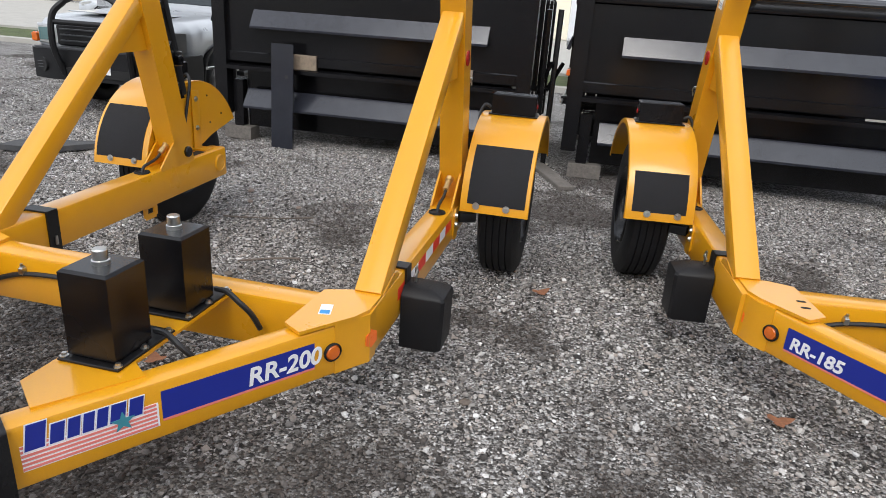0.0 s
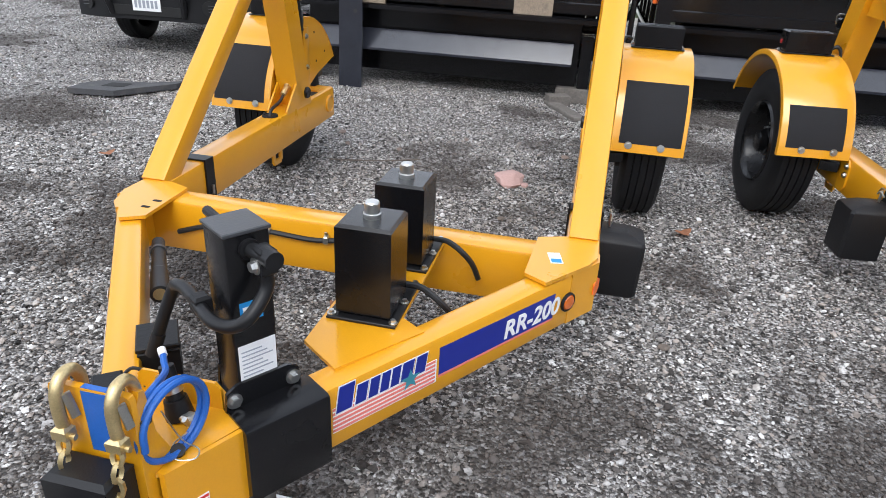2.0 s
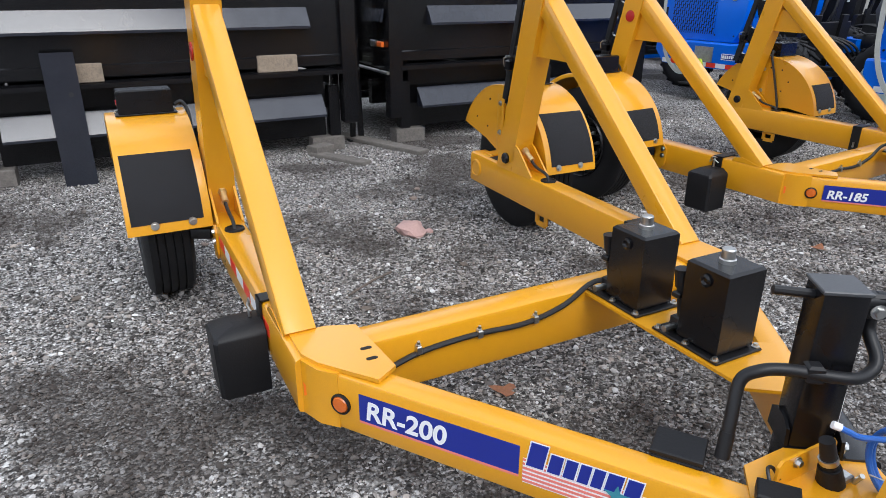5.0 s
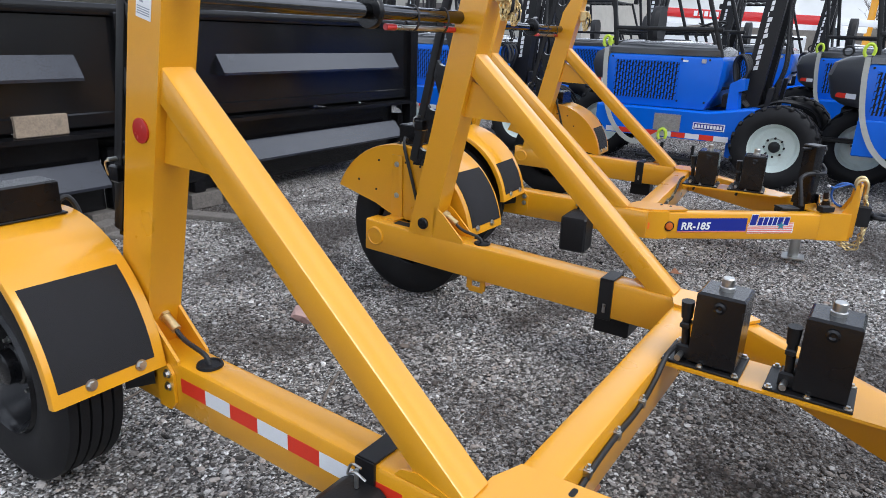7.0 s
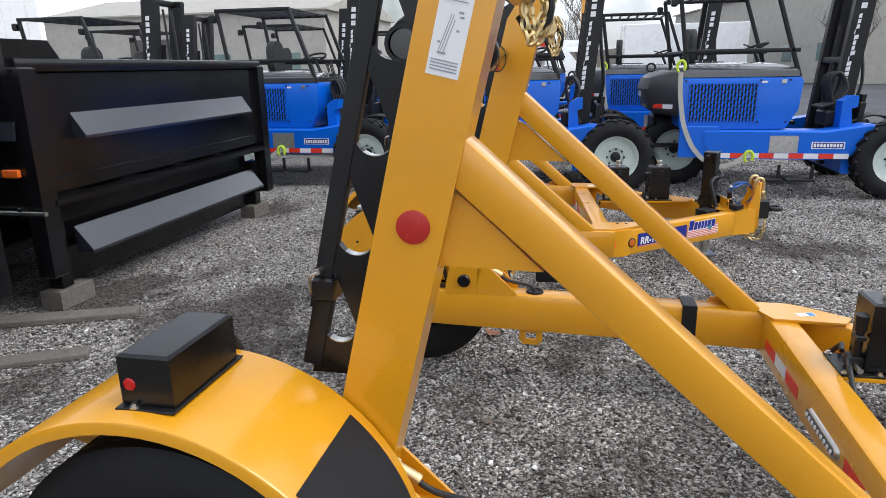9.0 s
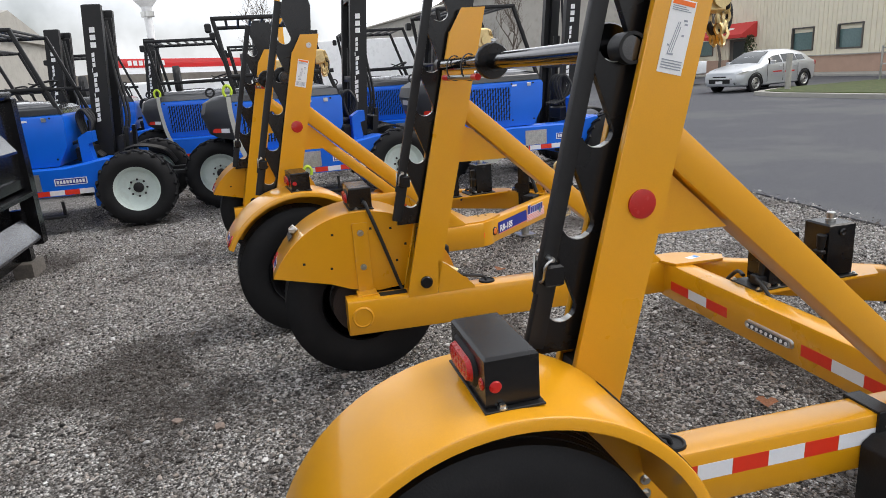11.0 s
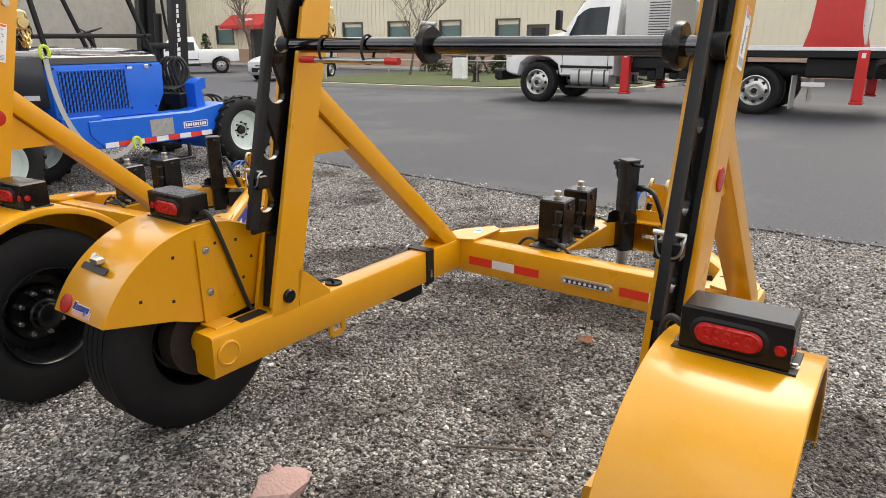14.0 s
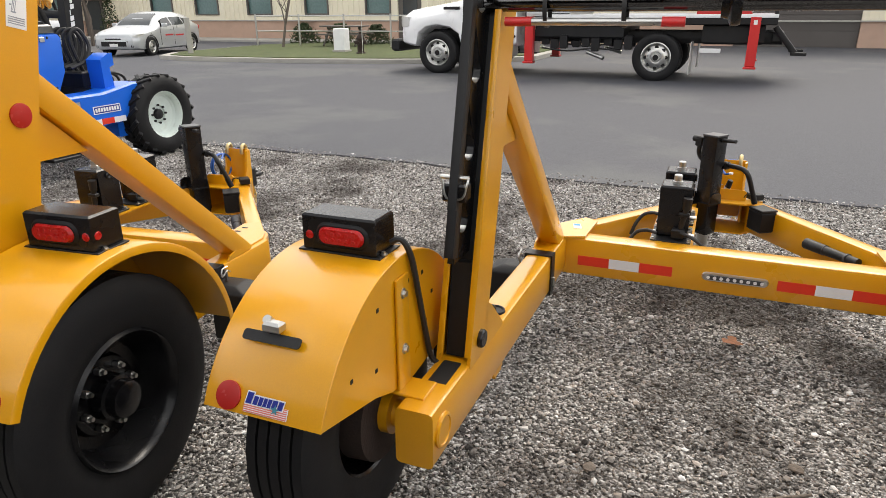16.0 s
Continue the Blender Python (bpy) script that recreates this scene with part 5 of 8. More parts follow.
    d2 = (Vector((-0.395, -0.378, 0.362)) - Vector((-0.56, -0.14, 0.376))).normalized()
    q0 = Vector((-0.56, -0.14, 0.376))
    bm = cyl(BM(), q0 - d2 * 0.05, q0 + d2 * 0.16, 0.021, 0.024, n=16)
    cyl(bm, q0 + d2 * 0.16, q0 + d2 * 0.288, 0.027, 0.029, n=18)
    wp = part("wiring_plug", bm, CABLE, T, "grey-black trailer wiring plug")
    for k in (0, 6):
        q1 = q0 + d2 * (0.012 + 0.024 * k)
        part("plug_ring", cyl(BM(), q1, q1 + d2 * 0.012, 0.0265, n=16), DGREY, wp)
    part("plug_face", cyl(BM(), q0 + d2 * 0.2882, q0 + d2 * 0.290, 0.02, n=16), GOLD, wp, "brass plug face")
    for ob in T.children_recursive:
        # pumps placed along the deck, then the frame spread to its width
        root = ob
        while root.parent is not T:
            root = root.parent
        dx, dy = pump if root.name.split(".")[0] in ("pump_unit", "pump_deck") else (0.0, 0.0)
        if wide or dx or dy:
            for v in ob.data.vertices:
                v.co.x += dx + wide * max(-1.0, min(1.0, v.co.x / 0.7))
                v.co.y += dy
    return T


trailer("RR-200", pose(0.178, 0, 0, 0, 0, -0.8), "bright yellow single-reel cable trailer with black jack, parked on gravel", 1.0, 1)
trailer("RR-185", pose(3.252, 0.747, 0, 0, 0, 5.2), "yellow reel trailer with smaller grip sheets, standing beside the larger one", 0.67, 0, -0.405, 1.25, 0.03, (-0.012, -0.04), 0.8, False)


# ---------------------------------------------------------------- ground, road and far setting
def flat(name, pts, z, t, material, label, category, kind="structure"):
    return solo(name, xy(BM(), pts, z - t / 2, t), material, label, category, kind=kind)


bm = BM()
g = 400.0
xs = [-g, -60, -20, -8, -4, 0, 4, 8, 12, 20, 60, g]
rows_ = [[bm.verts.new((x, y, -0.002 if abs(x) < 30 and abs(y) < 40 else -0.02)) for x in xs] for y in xs]
for a, b in zip(rows_, rows_[1:]):
    for i in range(len(xs) - 1):
        bm.faces.new((a[i], a[i + 1], b[i + 1], b[i]))
solo("ground", bm, GRAVEL, "grey crushed gravel yard with damp brown patches", "ground", kind="structure")

rng = np.random.default_rng(7)
edge = []
x = -60.0
while x < 60:
    edge.append((x, -2.63 - 0.06 * max(-8, min(20, x)) + 0.05 * math.sin(x * 1.3) + float(rng.normal(0, 0.02))))
    x += 0.35 if -6 < x < 12 else 2.5
bm = BM()
xy(bm, edge + [(60, -26.6), (-60, -26.6)], -0.015, 0.06)
solo("road", bm, ASPHALT, "dark grey asphalt road with a ragged edge along the gravel", "road", kind="structure")


def scatter(name, n, rmin, rmax, region, verts, faces, label, seed, drop=0.35):
    """Loose stones as one mesh."""
    r = np.random.default_rng(seed)
    V, F = np.array(verts, float), np.array(faces, int)
    x0, x1, y0, y1 = region
    c = np.stack([r.uniform(x0, x1, n), r.uniform(y0, y1, n), np.zeros(n)], 1)
    size = rmin * (rmax / rmin) ** (r.random(n) ** 2.3)
    sc = np.stack([size * r.uniform(0.8, 1.35, n), size * r.uniform(0.6, 1.0, n), size * r.uniform(0.45, 0.8, n)], 1)
    P = V[None] * sc[:, None, :] * r.uniform(0.62, 1.22, (n, len(V), 1))
    a = r.uniform(0, 2 * np.pi, n)
    tl = r.normal(0, 0.35, n)
    ca, sa, ct, st = np.cos(a), np.sin(a), np.cos(tl), np.sin(tl)
    x, y, z = P[..., 0], P[..., 1], P[..., 2]
    y, z = y * ct[:, None] - z * st[:, None], y * st[:, None] + z * ct[:, None]
    x, y = x * ca[:, None] - y * sa[:, None], x * sa[:, None] + y * ca[:, None]
    c[:, 2] = sc[:, 2] * drop
    P = np.stack([x, y, z], -1) + c[:, None, :]
    me = bpy.data.meshes.new(name)
    nv, nf = len(V), len(F)
    me.vertices.add(n * nv)
    me.vertices.foreach_set("co", P.ravel())
    idx = (F[None] + (np.arange(n) * nv)[:, None, None]).ravel()
    me.loops.add(len(idx))
    me.loops.foreach_set("vertex_index", idx.astype(np.int32))
    me.polygons.add(n * nf)
    me.polygons.foreach_set("loop_start", np.arange(0, len(idx), 3, dtype=np.int32))
    me.polygons.foreach_set("loop_total", np.full(n * nf, 3, dtype=np.int32))
    me.update(calc_edges=True)
    me.validate()
    me.shade_flat()
    me.materials.append(PEBBLE)
    return tagged(new(name, me), label, "gravel", "", "stuff")


ph = (1 + 5**0.5) / 2
ICO_V = [(-1, ph, 0), (1, ph, 0), (-1, -ph, 0), (1, -ph, 0), (0, -1, ph), (0, 1, ph), (0, -1, -ph), (0, 1, -ph), (ph, 0, -1), (ph, 0, 1), (-ph, 0, -1), (-ph, 0, 1)]
ICO_V = [tuple(v / 1.9 for v in p) for p in ICO_V]
ICO_F = [(0, 11, 5), (0, 5, 1), (0, 1, 7), (0, 7, 10), (0, 10, 11), (1, 5, 9), (5, 11, 4), (11, 10, 2), (10, 7, 6), (7, 1, 8), (3, 9, 4), (3, 4, 2), (3, 2, 6), (3, 6, 8), (3, 8, 9), (4, 9, 5), (2, 4, 11), (6, 2, 10), (8, 6, 7), (9, 8, 1)]
OCT_V = [(1, 0, 0), (-1, 0, 0), (0, 1, 0), (0, -1, 0), (0, 0, 1), (0, 0, -1)]
OCT_F = [(0, 2, 4), (2, 1, 4), (1, 3, 4), (3, 0, 4), (2, 0, 5), (1, 2, 5), (3, 1, 5), (0, 3, 5)]
scatter("loose_gravel", 37000, 0.0065, 0.0175, (-3.4, 4.4, -2.72, 4.2), ICO_V, ICO_F, "loose angular grey and white gravel stones", 3, 0.5)
scatter("fine_gravel", 165000, 0.005, 0.0115, (-3.4, 5.2, -2.80, 4.6), OCT_V, OCT_F, "fine grey gravel chips", 4, 0.5)
scatter("spread_gravel", 30000, 0.008, 0.02, (-9.0, -3.4, -2.2, 9.5), OCT_V, OCT_F, "grey gravel stones further over the yard", 5, 0.5)
scatter("spread_gravel", 24000, 0.008, 0.02, (4.4, 9.5, -2.9, 4.6), OCT_V, OCT_F, "grey gravel stones by the forklifts", 6, 0.5)
verge = scatter("verge_gravel", 7000, 0.006, 0.017, (-7.0, 11.0, -0.16, 0.12), OCT_V, OCT_F, "loose stones strewn along the edge of the asphalt", 8, 0.5)
verge.matrix_basis = pose(0, -2.63, 0.010, 0, 0, -3.43)


def rock(name, c, size, material, label, category, seed, group=""):
    r = np.random.default_rng(seed)
    bm = BM()
    bmesh.ops.create_icosphere(bm, subdivisions=2, radius=1.0)
    for v in bm.verts:
        k = 1 + 0.35 * noise.noise(v.co * 1.4 + Vector((seed, 0, 0))) + 0.12 * noise.noise(v.co * 4)
        v.co = Vector((v.co.x * size[0] * k, v.co.y * size[1] * k, max(-0.4, v.co.z) * size[2] * k))
    return solo(name, bm, material, label, category, Matrix.Translation(c) @ Matrix.Rotation(float(r.uniform(0, 6)), 4, "Z"), group, angle=25)


rock("pink_stone", (0.56, 1.985, 0.016), (0.115, 0.095, 0.055), ROCKP, "pale pink broken stone lying in the gravel", "stone", 2)
rock("pink_stone", (0.66, 1.93, 0.008), (0.03, 0.024, 0.016), ROCKP, "small pale pink stone chip", "stone", 5)
for k, (x, y, r) in enumerate(((-0.25, 2.35, 0.022), (-0.75, 2.6, 0.03), (-0.62, 2.35, 0.025), (0.15, 2.75, 0.02), (2.6, -0.3, 0.02), (1.2, -0.9, 0.022), (0.87, 2.59, 0.03), (1.0, 2.79, 0.026))):
    rock("loose_stone", (x, y, 0.008), (r, r * 0.8, r * 0.5), TANSTONE, "larger dull tan loose stone", "stone", 20 + k, "loose stones")


for k, (x, y, r) in enumerate(((-0.60, 0.75, 0.036), (-0.09, 1.13, 0.03), (0.59, 1.38, 0.028), (1.35, 0.35, 0.026), (-1.3, 1.9, 0.03))):
    rock("flat_stone", (x, y, 0.006), (r, r * 0.75, r * 0.3), BARK, "flat dark brown stone in the gravel", "stone", 40 + k, "brown stones")


def dry_leaf(x, y, a, s=0.045):
    bm = BM()
    pts = []
    for k in range(14):
        t = 2 * math.pi * k / 14
        r = s * (1.0 + 0.35 * math.cos(3 * t) + 0.1 * math.cos(7 * t))
        pts.append((r * math.cos(t), r * 0.8 * math.sin(t)))
    vs = [bm.verts.new((p, q, 0.012 + 0.25 * abs(p) + 0.12 * abs(q))) for p, q in pts]
    c = bm.verts.new((0, 0, 0.012))
    for i in range(14):
        bm.faces.new((vs[i], vs[(i + 1) % 14], c))
    bmesh.ops.solidify(bm, geom=bm.faces[:], thickness=0.0015)
    solo("dry_leaf", bm, LEAF, "curled brown dry leaf on the gravel", "leaf", pose(x, y, 0.004, 0, 0, a), "dry leaves")


for x, y, a in ((2.524, 0.584, 20), (-1.914, 1.562, 80), (0.103, 0.23, 140), (1.54, 1.47, 50)):
    dry_leaf(x, y, a)
bm = hose(BM(), [(0.18, 1.44, 0.02), (0.04, 1.37, 0.025), (-0.12, 1.28, 0.02)], 0.006, 6)
solo("dark_stick", bm, BARK, "thin dark stick lying on the gravel", "stick")
bm = hose(BM(), [(-0.05, 2.15, 0.02), (-0.3, 2.02, 0.022), (-0.6, 1.95, 0.02)], 0.005, 6)
solo("dark_stick", bm, BARK, "thin dark stick lying on the gravel", "stick")
# torn rubber mat
bm = BM()
xy(bm, [(-0.42, -0.10), (-0.05, -0.22), (0.10, -0.12), (0.40, 0.05), (0.45, 0.16), (0.18, 0.10), (0.02, 0.14), (-0.20, 0.20), (-0.35, 0.08)], 0.030, 0.046)
mt = solo("rubber_mat", bm, MAT_R, "torn flat grey rubber mat lying on the gravel", "mat", pose(-2.85, 3.05, 0.012, 0, 0, 25))
part("mat_hole", xy(BM(), [(-0.18, -0.04), (0.0, -0.08), (0.06, 0.04), (-0.12, 0.09)], 0.0545, 0.002), SEAL, mt)


# ---------------------------------------------------------------- black dump bodies on timber
def timber(x, y, z, l, w, h, a, material=GREYWOOD):
    bm = box(BM(), (0, 0, h / 2), (l, w, h), 0.006)
    solo("timber_block", bm, material, "weathered timber block bearing on the gravel" if z < 0.01 else "weathered timber stacked under a dump body", "timber", pose(x, y, z, 0, 0, a), "timber dunnage")


def dump_body(x0, x1, y0=4.28, depth=2.15, H=1.56):
    B = thing("dump_body", "glossy black steel dump body set down on timber blocks", "dump body", None, "black dump bodies")
    L = x1 - x0
    part("floor", box(BM(), ((x0 + x1) / 2, y0 + depth / 2, 0.82), (L, depth, 0.10), 0.01), DUMP, B)
    for yy in (y0, y0 + depth):
        sg = 1 if yy == y0 else -1
        bm = box(BM(), ((x0 + x1) / 2, yy + sg * 0.03, 1.16), (L - 0.1, 0.035, 0.72), 0.008)
        sd_ = part("side_wall", bm, DUMP, B)
        part("top_rail", tube(BM(), (x0, yy + sg * 0.03, H), (x1, yy + sg * 0.03, H), 0.09, 0.08, 0.012), DUMP, B)
        # sloped rub rail in glossy black, lighter and shinier than the wall
        bm = BM()
        loft(bm, [[(x, yy + sg * a, z) for a, z in ((-0.085, 1.095), (-0.085, 1.115), (0.015, 1.265), (0.015, 1.095))] for x in (x0 + 0.40, x1 - 0.40)])
        part("sloped_rail", bm, PLATE, B, "glossy black sloped rail")
        bm = BM()
        loft(bm, [[(x, yy + sg * a, z) for a, z in ((-0.05, 0.70), (-0.05, 0.735), (0.02, 0.75), (0.02, 0.70))] for x in (x0 + 0.1, x1 - 0.1)])
        part("mid_rail", bm, DUMP, B)
        # skirt carried further down in black to fill the shaded underside
        bm = box(BM(), ((x0 + x1) / 2, yy + sg * 0.14, 0.42), (L - 0.5, 0.03, 0.58), 0.006)
        part("skirt_panel", bm, DUMP, B)
        bm = BM()
        loft(bm, [[(x, yy + sg * a, z) for a, z in ((-0.085, 0.34), (-0.085, 0.36), (0.04, 0.52), (0.04, 0.34))] for x in (x0 + 0.30, x1 - 0.30)])
        part("lower_step", bm, PLATE, B, "glossy black lower step plate")
        for xx in (x0 + 0.05, x1 - 0.05):
            bm = box(BM(), (xx, yy + sg * 0.02, 0.90), (0.13, 0.12, 1.30), 0.012)
            part("corner_post", bm, DUMP, B)
    for xx, n_ in ((x0, "tailgate"), (x1, "headboard")):
        bm = box(BM(), (xx + (0.03 if xx == x0 else -0.03), y0 + depth / 2, 1.12), (0.05, depth - 0.1, 0.86), 0.01)
        e = part(n_, bm, DUMP, B)
        for k in range(4):
            part("rib", box(BM(), (xx + (-0.01 if xx == x0 else 0.01), y0 + depth * (0.15 + 0.233 * k), 1.12), (0.06, 0.07, 0.82), 0.008), DUMP, e)
    for yy, sg in ((y0 + 0.12, 1), (y0 + depth - 0.12, -1)):
        part("tail_light", box(BM(), (x0 - 0.035, yy, 0.925), (0.03, 0.11, 0.05), 0.006), ORANGE, B, "orange tail light")
        part("clear_light", box(BM(), (x0 - 0.035, yy + sg * 0.15, 0.925), (0.03, 0.12, 0.06), 0.006), STEEL, B, "clear reversing light")
        bm = BM()
        loft(bm, [[(x0 - a, yy + sg * q, z) for a, z in ((0.05, 1.12), (0.075, 1.13), (0.04, 1.235), (0.03, 1.235))] for q in (-0.09, 0.32)])
        part("gate_rail", bm, PLATE, B, "glossy black sloped gate rail")
    bm = BM()
    loft(bm, [[(x, y, z) for x, z in ((x0 - 0.04, 1.50), (x0 + 0.42, 1.58), (x0 + 0.32, 1.71), (x0 - 0.04, 1.71))] for y in (y0 + 0.02, y0 + depth - 0.02)])
    part("end_hood", bm, DUMP, B, "black folded end hood")
    part("lower_pipe", cyl(BM(), (x0 - 0.06, y0 - 0.10, 0.685), (x0 - 0.06, y0 + depth + 0.1, 0.685), 0.014, n=10), STEEL, B, "bare steel hinge pipe")
    for yy in (y0 + 0.08, y0 + depth - 0.08):
        part("pipe_bracket", box(BM(), (x0 - 0.03, yy, 0.685), (0.08, 0.03, 0.07), 0.006), DUMP, B)
    for yy in (y0 + 0.62, y0 + depth - 0.62):
        part("subframe_rail", tube(BM(), (x0 + 0.05, yy, 0.42), (x1 - 0.05, yy, 0.42), 0.09, 0.24, 0.01), DUMP, B)
    for k in range(5):
        part("cross_member", tube(BM(), (x0 + 0.2 + (L - 0.4) * k / 4, y0 + 0.1, 0.72), (x0 + 0.2 + (L - 0.4) * k / 4, y0 + depth - 0.1, 0.72), 0.06, 0.1, 0.006), DUMP, B)
    for yy in (y0 + 0.10, y0 + depth - 0.1):
        for xx in (x0 + 0.18, x1 - 0.18):
            part("stand_leg", box(BM(), (xx, yy, 0.36), (0.10, 0.10, 0.46), 0.008), DUMP, B)
    return B


dump_body(-1.98, 1.10)
dump_body(1.46, 4.60)
for x in (-1.80, 0.84, 1.68, 4.42):
    for y in (4.38, 6.33):
        timber(x, y, 0.0, 0.30, 0.16, 0.13, 4 * math.sin(x * 7 + y))
for x, lean in ((1.19, 6), (1.28, -4)):
    lv = thing("tailgate_lever", "black steel tailgate lever standing between the dump bodies", "lever", pose(x, 4.62, 0.0, lean, 0, 0), "tailgate levers")
    part("upright", tube(BM(), (0, 0, 0.02), (0, 0, 1.45), 0.05, 0.05, 0.006, X), DUMP, lv)
    part("cross_link", tube(BM(), (-0.05, -0.02, 0.72), (0.07, 0.10, 0.98), 0.03, 0.03, 0.004), DUMP, lv)
    part("foot_plate", box(BM(), (0, 0, 0.014), (0.12, 0.14, 0.02), 0.004), DUMP, lv)
timber(0.80, 3.92, 0.0, 0.62, 0.12, 0.035, 118)
timber(1.32, 4.35, 0.0, 1.25, 0.14, 0.04, 112)
timber(0.72, 4.20, 0.0, 0.2, 0.14, 0.09, 20)
for x, w in ((-1.06, 0.25), (0.41, 0.34)):
    bm = box(BM(), (0, 0, 0), (w, 0.04, 0.14), 0.006)
    solo("timber_plank", bm, WOOD, "pale sawn plank standing on the dump body's rail", "timber", pose(x, 4.272, 0.812), "sawn planks")
bm = slab(BM(), [(-0.11, 0), (0.11, 0), (0.11, 0.98), (-0.11, 0.98)], (0, 0, 0), X, Z, Y, 0.03)
lp = solo("steel_slab", bm, PLATE, "grey steel plate with a bolt hole leaning on the dump body", "plate", pose(-1.22, 4.10, 0.0, -3, 0, 0))
part("plate_hole", cyl(BM(), (0.045, -0.0155, 0.68), (0.045, -0.0165, 0.68), 0.018, n=14), SEAL, lp)


# ---------------------------------------------------------------- forklifts
def big_tyre(R, W, rim):
    """A lugged tractor tyre about the x axis."""
    return tyre_bm(R - 0.018, W, rim, 1, 36)


LUGS = {}


def lugs(parent, M, R, W):
    """Tread lugs in two staggered rows, alike and each a piece of its own."""
    if R not in LUGS:
        b2 = box(BM(), (0, 0, 0), (W * 0.56, 0.045, 0.034), 0.008)
        LUGS[R] = bpy.data.meshes.new("tread_lug")
        b2.to_mesh(LUGS[R])
        b2.free()
        LUGS[R].materials.append(RUBBER)
    for k in range(20):
        for s in (-1, 1):
            a = 2 * math.pi * (k + (0.5 if s > 0 else 0)) / 20
            ob = new("tread_lug", LUGS[R])
            ob.parent = parent
            ob.matrix_basis = M @ Matrix.Rotation(a, 4, "X") @ Matrix.Translation((s * W * 0.22, 0, R - 0.019)) @ Matrix.Rotation(s * 0.7, 4, "Z")


def lift_wheel(parent, c, s, R=0.44, W=0.30):
    M = Matrix.Translation(c) @ Matrix.Rotation(0 if s > 0 else math.pi, 4, "Z")
    bm = big_tyre(R, W, 0.245)
    bmesh.ops.transform(bm, matrix=M, verts=bm.verts)
    w = part("wheel", bm, RUBBER, parent, "black lugged tyre")
    lugs(w, M, R, W)
    bm = lathe(BM(), [(0.262, 0.115), (0.255, 0.128), (0.245, 0.118), (0.225, 0.05), (0.20, 0.03), (0.10, 0.02), (0.09, 0.0), (0.0, 0.0)], M, 32)
    part("rim", bm, RIMW, w, "pale painted rim")
    bm = lathe(BM(), [(0.06, 0.005), (0.052, 0.04), (0.025, 0.05), (0.0, 0.05)], M, 20)
    part("hub", bm, SATIN, w)
    for k in range(8):
        a = 2 * math.pi * k / 8
        p = Vector((0.018, 0.098 * math.cos(a), 0.098 * math.sin(a)))
        part("wheel_nut", cyl(BM(), M @ p, M @ (p + X * 0.02), 0.013, n=6), SATIN, w)
    return w


def tape_run(parent, p, d, up, n, w=0.16, h=0.05):
    for k in range(n):
        bm = ruled(BM(), Vector(p) + Vector(d) * (w * k), d, up, 0, w - 0.002, 0, h, 0.003)
        part("reflective_tape", bm, RED if k % 2 else WHITE, parent)


